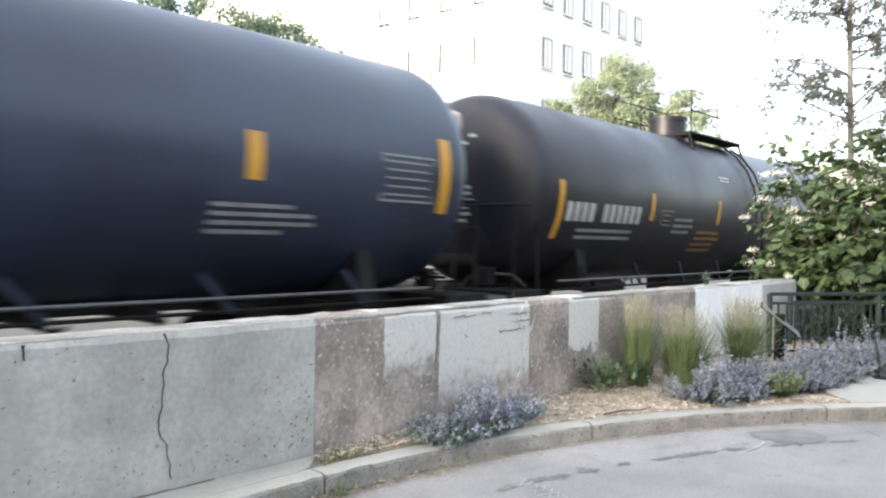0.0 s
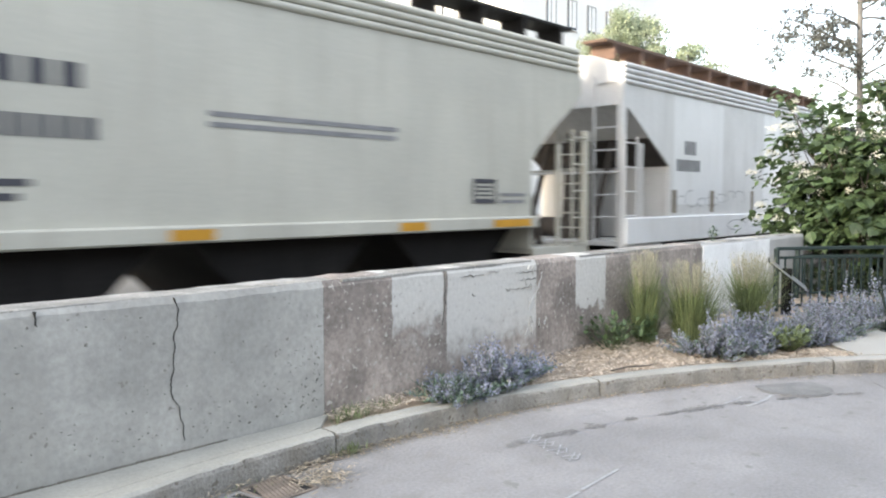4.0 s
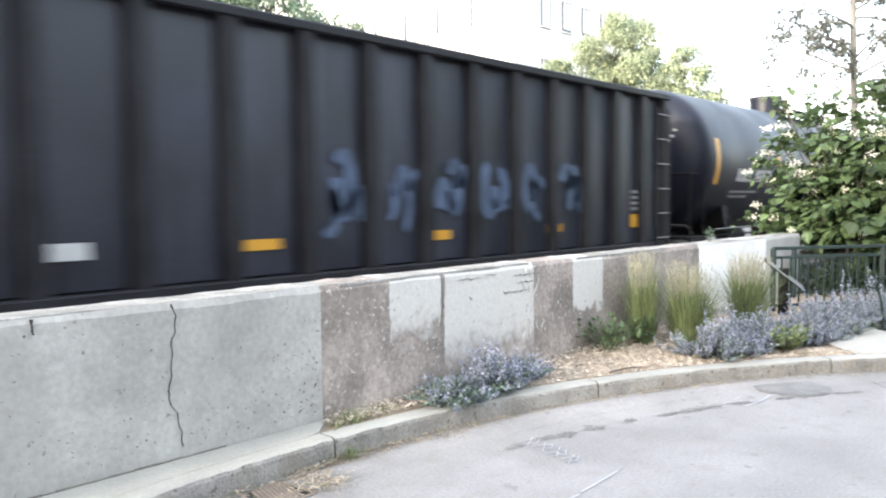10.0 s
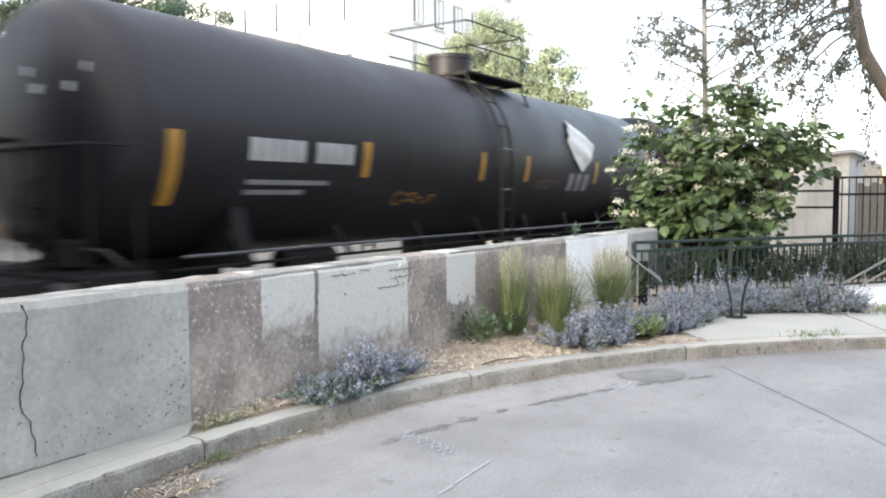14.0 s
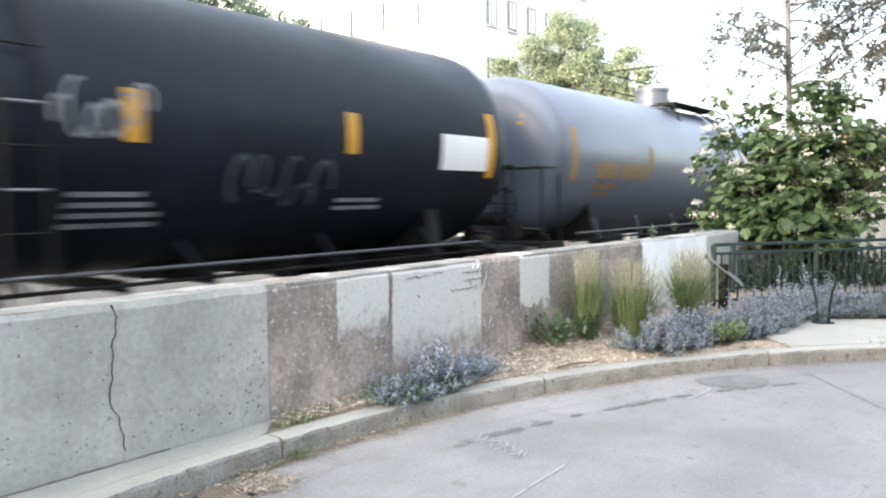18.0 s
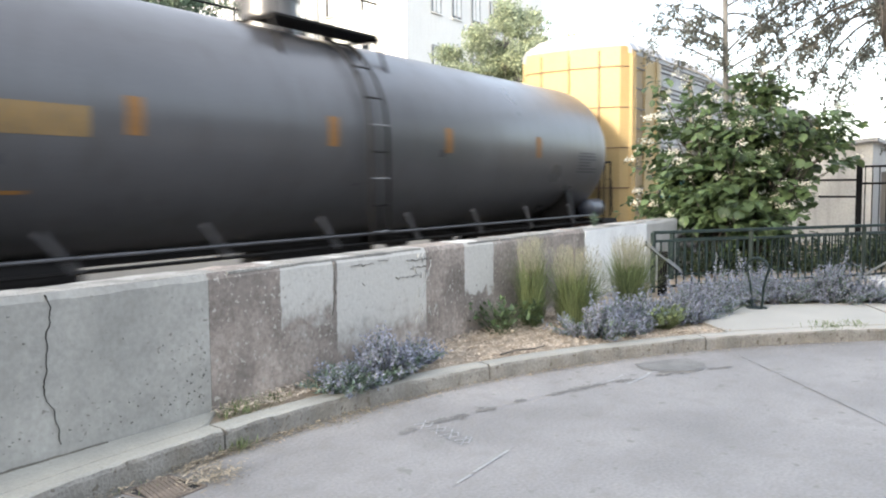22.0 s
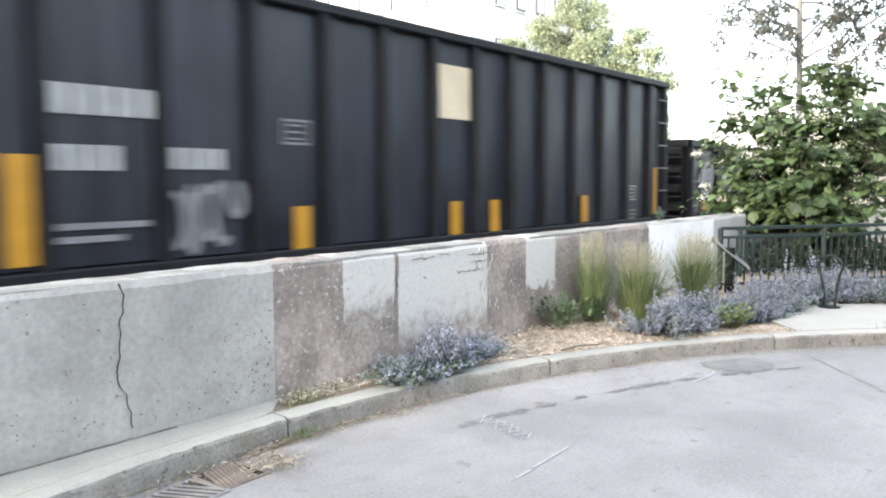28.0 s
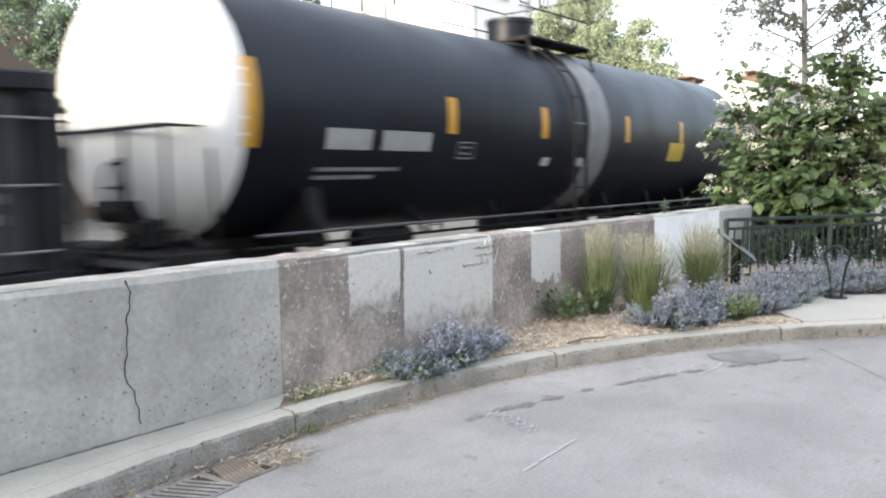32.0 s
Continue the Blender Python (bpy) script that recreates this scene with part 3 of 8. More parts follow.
rr = random.Random(31)
ribbon(k, [(7.9, 2.05), (6.24, 0.73), (4.2, -0.8)], 0.009, 0, 0.004, rr, 0.004)
tar = MB()
for i in range(900):
    a = rr.uniform(54, 80)
    if noise.noise((a * 0.45, 0.0, 3.0)) < -0.05:
        continue
    w = 0.012 + 0.03 * abs(noise.noise((a * 0.9, 2.0, 3.0)))
    px, py = on_arc(KR - 0.56 + 0.05 * noise.noise((a * 0.3, 5.0, 1.0)) + rr.gauss(0, w), a)
    L, W, q = rr.uniform(0.008, 0.035), rr.uniform(0.004, 0.011), radians(a + 90) + rr.gauss(0, 0.3)
    u, v = Vector((math.cos(q), math.sin(q))), Vector((-math.sin(q), math.cos(q)))
    tar.add([(px + u.x * L * e + v.x * W * f, py + u.y * L * e + v.y * W * f, 0.0045 + 0.000001 * i) for e, f in ((-1, 0), (-0.5, -0.9), (0.5, -1), (1, 0.1), (0.4, 1), (-0.6, 0.8))], [(0, 1, 2, 3, 4, 5)])
mass("tar_smear", tar, M_TAR, bpy.data.objects["road"], "irregular grey tar smears")
obj("road_joint", k, M_JOINT, bpy.data.objects["road"], "dark narrow joints and cracks")

# manhole, chalked marks
mh = thing("manhole_cover", "round worn iron manhole cover flush in the road", "manhole", loc=(6.9, 2.26, 0.0))
k = MB()
k.cyl((0, 0, -0.05), (0, 0, 0.006), 0.325, 40)
obj("frame", k, M_MANHOLE, mh)
k = MB()
k.cyl((0, 0, -0.02), (0, 0, 0.011), 0.3, 40)
obj("lid", k, M_MANHOLE, mh)
marks = thing("road_marking", "faded white utility marks sprayed on the road", "road marking", loc=(0, 0, 0))
rr = random.Random(41)
k = MB()
ribbon(k, [(3.49, 2.29), (3.64, 2.297)], 0.02, 0, 0.005, rr, 0.006)
ribbon(k, [(3.68, 2.3), (4.11, 2.315)], 0.02, 0, 0.005, rr, 0.006)
obj("line", k, M_CHALK, marks)
k = MB()
ribbon(k, [(6.0, 2.46), (6.32, 2.45)], 0.03, 0, 0.005, rr, 0.01)
ribbon(k, [(6.05, 2.3), (6.52, 2.28), (6.95, 2.03)], 0.03, 0, 0.005, rr, 0.012)
obj("arrow", k, M_CHALK, marks)
k = MB()
run, rise = Vector((-0.045, -0.135)), Vector((0.15, -0.01))     # along the row of marks, and up its characters
for i in range(4):
    o = Vector((4.2, 3.12)) + run * i
    for p in (((0.05, 0.1), (0.5, 1.0)), ((0.1, 1.0), (0.75, 0.05)), ((0.4, 0.1), (0.85, 0.55), (0.5, 1.05))):
        ribbon(k, [o + run * (u + rr.uniform(-0.1, 0.1)) + rise * (v + rr.uniform(-0.1, 0.1)) for u, v in p], 0.013, 0, 0.005, rr, 0.006)
obj("sprayed_bars", k, M_CHALK, marks)


def grate(cx, cy, mat, label, n, rz, h=0.22, slant=0.35):
    th = thing("drain_grate", label, "drain grate", "gutter grates", loc=(cx, cy, 0.0), rz=rz)
    k = MB()
    for x0, x1, y0, y1 in ((-h, h, -0.16, -0.14), (-h, h, 0.14, 0.16), (-h, 0.02 - h, -0.14, 0.14), (h - 0.02, h, -0.14, 0.14)):
        k.box(x0, x1, y0, y1, -0.04, 0.01, 0.003)
    obj("frame", k, mat, th)
    bar = MB().box(-0.011, 0.011, -0.15, 0.15, -0.035, 0.009, 0.003).mesh("bar")
    for i in range(n):
        obj("bar", bar, mat, th, loc=((h - 0.05) * (2 * i / (n - 1) - 1), 0, 0), rz=slant)
    # Road is uncut, so a black slab paints the pit's shade.
    k = MB().box(0.02 - h, h - 0.02, -0.14, 0.14, -0.05, 0.0035)
    obj("pit", k, M_CRACK, th, "dark slab painted as the shaded pit")
    return th


grate(2.2, 3.5, M_GRATE, "grey iron gutter grate with slanted slots", 8, radians(6))
grate(2.57, 3.56, M_RUST, "rusty iron gutter grate with leaves lying beside it", 9, radians(2), 0.155, -0.3)


# ---------------------------------------------------------------- plants
def leaf(k, p, d, up, L, W):
    """A pointed leaf, folded along its rib."""
    d = d.normalized()
    s = d.cross(up)
    if s.length < 1e-3:
        s = d.orthogonal()
    s.normalize()
    nrm = s.cross(d)
    k.add([p, p + d * L * 0.45 + s * W / 2 + nrm * W * 0.12, p + d * L, p + d * L * 0.45 - s * W / 2 + nrm * W * 0.12, p + d * L * 0.5],
          [(0, 4, 1), (1, 4, 2), (0, 3, 4), (3, 2, 4)])


def rdir(rr, zmin=-1.0):
    while True:
        v = Vector((rr.uniform(-1, 1), rr.uniform(-1, 1), rr.uniform(-1, 1)))
        if 0.05 < v.length < 1 and v.z >= zmin:
            return v.normalized()


def catmint(x, y, z, rx, ry, h, seed, n, rz=0.0, label="bushy catmint in grey-blue flower on the bed", bare=0.0):
    rr = random.Random(seed)
    th = thing("catmint_plant", label, "flowering plant", "catmint plants", loc=(x, y, z), rz=rz)
    st, lf, fl = MB(), MB(), MB()
    for i in range(n):
        a, q = rr.uniform(0, 6.283), math.sqrt(rr.random())
        edge = 1 + 0.3 * math.sin(3 * a + seed) + 0.15 * math.sin(7 * a + 2 * seed)
        bx, by = math.cos(a) * q * rx * 0.62 * edge, math.sin(a) * q * ry * 0.62 * edge
        out = Vector((math.cos(a) * rx * q, math.sin(a) * ry * q, 0)) * rr.uniform(0.25, 0.75) * edge
        top = h * (1.1 - 0.55 * q * q) * rr.uniform(0.35, 1.0) * (1.35 if rr.random() < 0.1 else 1) * (0.85 + 0.9 * noise.noise((bx * 5, by * 5, seed)))
        top = max(0.06, top)
        p0, p1 = Vector((bx, by, 0)), Vector((bx, by, 0)) + out + Vector((0, 0, top))
        st.cyl(p0, p1, 0.003, 3, 0.0015, False)
        ax = (p1 - p0).normalized()
        for j in range(11):
            t = rr.uniform(0.05, 0.8)
            leaf(lf, p0.lerp(p1, t), rdir(rr, -0.2) + ax * 0.4, Vector((0, 0, 1)), rr.uniform(0.022, 0.05), rr.uniform(0.013, 0.026))
        if rr.random() < 0.22 + bare:
            continue
        spike = min(0.2, 0.55 * top + 0.03)
        for j in range(22):
            t = 1.03 - spike / top * (j // 4) / 5
            w = 0.7 + 0.6 * (j // 4) / 5
            leaf(fl, p0.lerp(p1, t) + rdir(rr) * 0.012 * w, rdir(rr) * 0.9 + ax * 0.7, rdir(rr), rr.uniform(0.024, 0.04) * w, rr.uniform(0.014, 0.022) * w)
    mass("stem", st, M_CATLEAF, th)
    mass("foliage", lf, M_CATLEAF, th)
    mass("flower_spike", fl, M_LAVENDER, th, "grey-blue flower spikes")
    return th


catmint(4.84, 3.79, 0.15, 0.45, 0.26, 0.34, 1, 340, -0.15, "bushy catmint in grey-blue flower against the wall")
catmint(4.32, 3.72, 0.15, 0.36, 0.24, 0.22, 21, 150, -0.1, "low leafy catmint against the wall with few flowers", 0.45)
catmint(7.15, 3.06, 0.14, 0.32, 0.32, 0.34, 2, 270)
catmint(7.5, 2.88, 0.14, 0.34, 0.3, 0.35, 3, 260)
catmint(8.15, 2.86, 0.14, 0.3, 0.3, 0.33, 22, 200)
catmint(8.4, 2.56, 0.14, 0.32, 0.28, 0.34, 4, 200)
catmint(9.0, 2.62, 0.14, 0.4, 0.34, 0.4, 5, 280)
catmint(9.75, 2.66, 0.14, 0.48, 0.42, 0.42, 6, 400, 0, "bushy catmint in grey-blue flower along the railing")
catmint(10.45, 2.2, 0.14, 0.5, 0.5, 0.46, 7, 400, 0, "bushy catmint in grey-blue flower along the railing")
catmint(10.8, 1.6, 0.14, 0.5, 0.5, 0.46, 8, 400, 0, "bushy catmint in grey-blue flower along the railing")
catmint(11.0, 1.17, 0.14, 0.36, 0.36, 0.34, 9, 260, 0, "low catmint in grey-blue flower at the end of the bed")


def reed_grass(x, y, z, r, h, seed, n):
    rr = random.Random(seed)
    th = thing("ornamental_grass", "tall feather reed grass with straw-coloured plumes", "ornamental grass", "reed grasses", loc=(x, y, z))
    bl, pl = MB(), MB()
    for i in range(n):
        a, q = rr.uniform(0, 6.283), math.sqrt(rr.random()) * r * 0.52
        p = Vector((math.cos(a) * q, math.sin(a) * q, 0))
        o = Vector((math.cos(a + rr.gauss(0, 0.5)), math.sin(a + rr.gauss(0, 0.5)), 0))
        H, bend = h * rr.uniform(0.4, 1.0), rr.uniform(0.15, 0.95) * r
        s = o.cross(Vector((0, 0, 1))) * rr.uniform(0.002, 0.0045)
        pts = [p + o * bend * t * t * 1.3 + Vector((0, 0, H * (t - 0.12 * t * t * t))) for t in (0, 0.4, 0.75, 1.0)]
        vs = []
        for q2, w in zip(pts, (1, 1, 0.7, 0.1)):
            vs += [q2 - s * w, q2 + s * w]
        bl.add(vs, [(0, 1, 3, 2), (2, 3, 5, 4), (4, 5, 7, 6)])
    for i in range(n // 2):
        a = rr.uniform(0, 6.283)
        o = Vector((math.cos(a), math.sin(a), 0)) * r * rr.uniform(0.15, 0.8)
        H = h * rr.uniform(0.8, 1.05)
        tip, low = o + Vector((0, 0, H)), o * 0.7 + Vector((0, 0, H * 0.62))
        bl.cyl(o * 0.25, low, 0.002, 3, 0.002, False)
        ax = (tip - low).normalized()
        for j in range(16):
            leaf(pl, low.lerp(tip, rr.uniform(0, 0.95)), ax + rdir(rr) * 0.25, rdir(rr), rr.uniform(0.02, 0.055), 0.004)
    mass("blade", bl, M_GRASS, th)
    mass("plume", pl, M_PLUME, th, "straw-coloured feathery plumes")


reed_grass(7.35, 3.86, 0.15, 0.23, 0.92, 51, 460)
reed_grass(7.7, 3.52, 0.15, 0.36, 0.8, 52, 700)
reed_grass(8.85, 3.36, 0.15, 0.33, 0.84, 53, 620)


def weed(x, y, z, r, h, seed, n, size, mat, label, name="weed"):
    rr = random.Random(seed)
    th = thing(name, label, "weed", loc=(x, y, z))
    st, lf = MB(), MB()
    for i in range(n):
        a, q = rr.uniform(0, 6.283), math.sqrt(rr.random())
        p1 = Vector((math.cos(a) * r * q, math.sin(a) * r * q * 0.7, h * rr.uniform(0.3, 1)))
        st.cyl((p1.x * 0.3, p1.y * 0.3, 0), p1, 0.002, 3, 0.001, False)
        for j in range(3):
            leaf(lf, p1 * rr.uniform(0.6, 1), rdir(rr, -0.1), Vector((0, 0, 1)), size * rr.uniform(0.6, 1.2), size * 0.6)
    mass("stem", st, mat, th)
    mass("leaf", lf, mat, th)


weed(6.75, 3.88, 0.15, 0.42, 0.36, 61, 60, 0.075, M_LEAF_BUSH, "low broad-leaved green weeds at the wall foot")
weed(7.2, 3.75, 0.15, 0.15, 0.3, 62, 20, 0.09, M_LEAF_BUSH, "leafy green weed beside the reed grass")
weed(7.85, 2.6, 0.15, 0.3, 0.22, 63, 120, 0.06, M_GRASS, "bright green weeds beside the catmint")
weed(7.0, 3.98, 0.15, 0.2, 0.2, 65, 30, 0.05, M_GRASS, "yellow-green weeds at the wall foot")
weed(5.15, 3.8, 0.15, 0.1, 0.15, 64, 14, 0.04, M_CATLEAF, "small weed at the wall foot")
for i, (x, y, z, r, h, n) in enumerate(((3.22, 3.72, 0.01, 0.1, 0.13, 24), (3.45, 3.95, 0.14, 0.16, 0.12, 36), (3.75, 3.98, 0.14, 0.16, 0.1, 26),
                                        (7.38, 2.58, 0.0, 0.09, 0.12, 18), (8.75, 1.25, 0.15, 0.3, 0.07, 40), (9.0, 1.0, 0.15, 0.2, 0.08, 22), (11.0, 0.62, 0.15, 0.35, 0.14, 60), (11.15, 0.2, 0.15, 0.35, 0.12, 50), (2.35, 3.74, 0.0, 0.4, 0.04, 24))):
    rr = random.Random(70 + i)
    th = thing("grass_tuft", "tuft of yellow-green grass growing at the kerb", "grass", "kerb grasses", loc=(x, y, z))
    k = MB()
    for j in range(n * 3):
        a = rr.uniform(0, 6.283)
        p = Vector((rr.gauss(0, r * 0.5), rr.gauss(0, r * 0.3), 0))
        leaf(k, p, Vector((math.cos(a) * 0.7, math.sin(a) * 0.7, rr.uniform(0.4, 1.2))), Vector((0, 0, 1)), h * rr.uniform(0.5, 1.1), 0.007)
    mass("blade", k, M_GRASS, th)
weed(10.0, 4.3, WALL_TOP + 0.0, 0.1, 0.2, 81, 16, 0.05, M_LEAF_TREE, "small weed on the wall top", "wall_weed")
k = thing("litter_cup", "crumpled white paper scrap at the kerb", "litter", loc=(7.42, 2.46, 0.0))
kk = MB()
kk.cyl((0, 0, 0.005), (0.03, 0.03, 0.1), 0.035, 9, 0.045)
obj("paper", kk, M_WHITE_PAINT, k)
k = thing("stick", "bare fallen twig on the mulch", "twig", loc=(6.0, 3.3, 0.17))
kk = MB()
kk.tube([(-0.2, 0.05, 0), (0, 0, 0.01), (0.2, -0.08, 0.0), (0.34, -0.1, 0.005)], 0.008, 5, 0.003)
obj("twig", kk, M_BARK_DARK, k)


def airy_tree(name, path, r0, r1, leaf_mat, bark, label, seed, n_limbs, z_range, length, rise, droop, size, heading=None, spread=3.14, clump=26):
    """A thin-crowned tree: a trunk along a path, slender limbs and clumps of small leaves on twigs."""
    rr = random.Random(seed)
    base = Vector(path[0])
    th = thing(name, label, "tree", loc=base)
    pts = [Vector(p) - base for p in path]
    k, br, lf = MB(), MB(), MB()
    k.tube(pts, r0, 12, r1)
    for i in range(n_limbs):
        z = z_range[0] + (z_range[1] - z_range[0]) * (i + rr.random()) / n_limbs
        j = max(q for q in range(len(pts) - 1) if pts[q].z <= z or q == 0)
        t = min(1.0, (z - pts[j].z) / (pts[j + 1].z - pts[j].z))
        p = pts[j].lerp(pts[j + 1], t)
        a = (heading if heading is not None else 0) + rr.uniform(-spread, spread)
        d = Vector((math.cos(a), math.sin(a), rise + rr.uniform(-0.2, 0.25))).normalized()
        L, line = length * rr.uniform(0.55, 1.1), [p]
        for q in range(7):
            d = (d + rdir(rr) * 0.14 + Vector((0, 0, -droop))).normalized()
            p = p + d * L / 7
            line.append(p)
        br.tube(line, 0.026, 6, 0.006)
        for q in range(2, 8):
            for w in range(2):
                td = (d + rdir(rr) * 0.9 + Vector((0, 0, -droop * 2))).normalized()
                tip = line[q] + td * rr.uniform(0.15, 0.5)
                br.tube([line[q], line[q].lerp(tip, 0.5) + rdir(rr) * 0.03, tip], 0.007, 4, 0.003)
                if rr.random() < 0.2:
                    continue
                for e in range(int(clump * rr.uniform(0.4, 1.4))):
                    c = line[q].lerp(tip, rr.uniform(0.35, 1.1)) + rdir(rr) * 0.13 * rr.random()
                    leaf(lf, c, rdir(rr, -0.9) + Vector((0, 0, -0.4)), rdir(rr), size * rr.uniform(0.6, 1.2), size * rr.uniform(0.4, 0.65))
    obj("trunk", k, bark, th)
    mass("limb", br, bark, th)
    mass("crown", lf, leaf_mat, th)
    return th


def broad_leaf(k, p, d, up, L, W):
    """A broad, rounded leaf with a slight fold."""
    d = d.normalized()
    s = d.cross(up)
    if s.length < 1e-3:
        s = d.orthogonal()
    s.normalize()
    nrm = s.cross(d)
    f = nrm * W * 0.1
    k.add([p, p + d * L * 0.22 + s * W * 0.4 + f, p + d * L * 0.6 + s * W * 0.48 + f, p + d * L - nrm * L * 0.1, p + d * L * 0.6 - s * W * 0.48 + f, p + d * L * 0.22 - s * W * 0.4 + f, p + d * L * 0.5],
          [(0, 6, 1), (1, 6, 2), (2, 6, 3), (3, 6, 4), (4, 6, 5), (5, 6, 0)])


def shrub(x, y, z, seed):
    """The broad-leaved flowering shrub behind the railing: leafy tiers on arching stems, with gaps between them."""
    rr = random.Random(seed)
    th = thing("flowering_shrub", "large broad-leaved green shrub with white blossom clusters", "shrub", loc=(x, y, z))
    st, lf, fl = MB(), MB(), MB()
    sprays = []
    while len(sprays) < 45:    # shaded inner growth
        o = rdir(rr, -0.6)
        q = rr.uniform(0.15, 0.6)
        sprays.append((Vector((o.x * 1.15 * q, o.y * 1.8 * q, 1.45 + o.z * 1.6 * q)), o, 1.0))
    while len(sprays) < 170:
        o = rdir(rr, -0.45)
        q = rr.uniform(0.45, 1.0) * (1 + 0.5 * noise.noise((o.x * 2.6, o.y * 2.6, o.z * 2.6 + seed)))
        sprays.append((Vector((o.x * 1.15 * q, o.y * 1.8 * q, 1.55 + o.z * 1.8 * q)), o, 1.0))
    for i in range(16):        # long shoots that reach out of the outline
        o = rdir(rr, 0.0)
        q = rr.uniform(1.0, 1.18)
        sprays.append((Vector((o.x * 1.15 * q, o.y * 1.8 * q, 1.6 + o.z * 1.75 * q)), o, 0.55))
    for i in range(26):        # thin high sprays on the far side
        sprays.append((Vector((rr.uniform(-0.3, 1.0), rr.uniform(-0.6, 1.8), rr.uniform(2.7, 3.75) - 0.25 * rr.random())), Vector((-0.4, rr.uniform(-0.5, 1), 0.4)), rr.uniform(0.35, 0.6)))
    for i in range(6):
        sprays.append((Vector((0.3 + rr.uniform(0, 0.8), -1.2 - 0.1 * i, 1.95 + rr.gauss(0, 0.18))), Vector((0.3, -1, 0.2)), 0.7))
    for c, o, size in sprays:
        root = Vector((rr.uniform(-0.25, 0.25), rr.uniform(-0.4, 0.4), 0))
        mid = root.lerp(c, 0.55) + Vector((0, 0, 0.35))
        if c.z < 0.4 or (c.y < -0.85 and c.z < 1.9):
            continue
        st.tube([root, mid, c], 0.016, 5, 0.005)
        out = Vector((o.x, o.y, 0.15)).normalized()
        side = out.cross(Vector((0, 0, 1)))
        for j in range(int(34 * size)):
            a, b = rr.uniform(-0.4, 0.3) * size, rr.gauss(0, 0.19) * size
            p = c + out * a + side * b + Vector((0, 0, rr.gauss(0, 0.06) - 0.3 * (a * a + b * b)))
            if p.z < 0.2:
                continue
            d = out * rr.uniform(0.2, 1.0) + side * rr.uniform(-0.9, 0.9) + Vector((0, 0, -rr.uniform(0.05, 0.7)))
            L = rr.uniform(0.09, 0.24) * (0.6 + 0.4 * size)
            broad_leaf(lf, p, d, Vector((0, 0, 1)) + rdir(rr) * 0.45, L, L * rr.uniform(0.7, 1.0))
        if rr.random() < 0.45 and c.z > 0.8:
            for h in range(rr.randint(1, 2)):
                hp = c + out * rr.uniform(0.0, 0.32) + side * rr.gauss(0, 0.16) + Vector((0, 0, 0.1))
                for j in range(30):
                    q = hp + Vector((rr.gauss(0, 0.042), rr.gauss(0, 0.045), rr.gauss(0, 0.025)))
                    leaf(fl, q, rdir(rr), rdir(rr), 0.034, 0.028)
    mass("stem", st, M_BARK_DARK, th)
    mass("leaf", lf, M_LEAF_BUSH, th)
    mass("blossom", fl, M_PETAL, th, "white blossom clusters")


shrub(14.4, 3.45, 0.0, 5)

# low leaves added behind the railings, coloured dark to imitate shade
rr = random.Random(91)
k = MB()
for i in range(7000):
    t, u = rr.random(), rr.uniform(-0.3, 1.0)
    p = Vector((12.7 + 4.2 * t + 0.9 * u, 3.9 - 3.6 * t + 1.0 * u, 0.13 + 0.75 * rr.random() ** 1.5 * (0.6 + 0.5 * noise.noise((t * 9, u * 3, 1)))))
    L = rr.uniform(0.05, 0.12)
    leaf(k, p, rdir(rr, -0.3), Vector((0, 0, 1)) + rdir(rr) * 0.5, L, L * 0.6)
tagged(obj("undergrowth", k, M_LEAF_LOW), "low leaves added dark for shade behind the railing", "undergrowth", "", "stuff")


def leaf_cloud(name, x, y, z, trunk_h, trunk_r, lobes, n, size, mat, bark, label, seed, gap=0.15, limb_r=0.06):
    """A tree whose crown is made of lobes of leaf clumps, with limbs that run into them."""
    rr = random.Random(seed)
    th = thing(name, label, "tree", loc=(x, y, z))
    k, br, lf = MB(), MB(), MB()
    fork = Vector((0, 0, trunk_h))
    k.tube([(0, 0, 0), (0.05, 0.03, trunk_h * 0.5), fork, (0, 0, trunk_h * 1.5)], trunk_r, 12, trunk_r * 0.6)
    total = sum(a * b * c for _, (a, b, c) in lobes)
    for cen, (a, b, c) in lobes:
        cen = Vector(cen)
        low = Vector((0, 0, trunk_h * min(1.45, max(0.85, 0.85 + 0.16 * (cen.z - trunk_h - 1.5) + rr.uniform(-0.08, 0.08)))))
        m1 = low.lerp(cen, 0.5) + Vector((rr.gauss(0, 0.2), rr.gauss(0, 0.2), rr.uniform(0.1, 0.5)))
        m0 = low.lerp(m1, 0.5) + Vector((rr.gauss(0, 0.08), rr.gauss(0, 0.08), rr.uniform(-0.1, 0.05)))
        br.tube([low, m0, m1, cen], limb_r, 7, limb_r * 0.35)
        clumps = []
        for i in range(max(8, int(30 * a * b * c / total * len(lobes)))):
            o = rdir(rr)
            q = rr.random() ** 0.3
            p = cen + Vector((o.x * a, o.y * b, o.z * c)) * q
            clumps.append((p, rr.uniform(0.22, 0.45) * min(a, b, c) + 0.1))
            br.tube([cen.lerp(m1, 0.3), cen.lerp(p, 0.5) + rdir(rr) * 0.1, p], limb_r * 0.35, 5, limb_r * 0.1)
        for i in range(int(n * a * b * c / total)):
            p, r = rr.choice(clumps)
            o = rdir(rr)
            pos = p + Vector((o.x, o.y, o.z * 0.65)) * r * rr.random() ** 0.4
            if noise.noise(pos * 1.6) < -0.35 + gap:
                continue
            leaf(lf, pos, rdir(rr, -0.7), rdir(rr), size * rr.uniform(0.6, 1.3), size * rr.uniform(0.45, 0.75))
    obj("trunk", k, bark, th)
    mass("limb", br, bark, th)
    mass("crown", lf, mat, th)
    return th


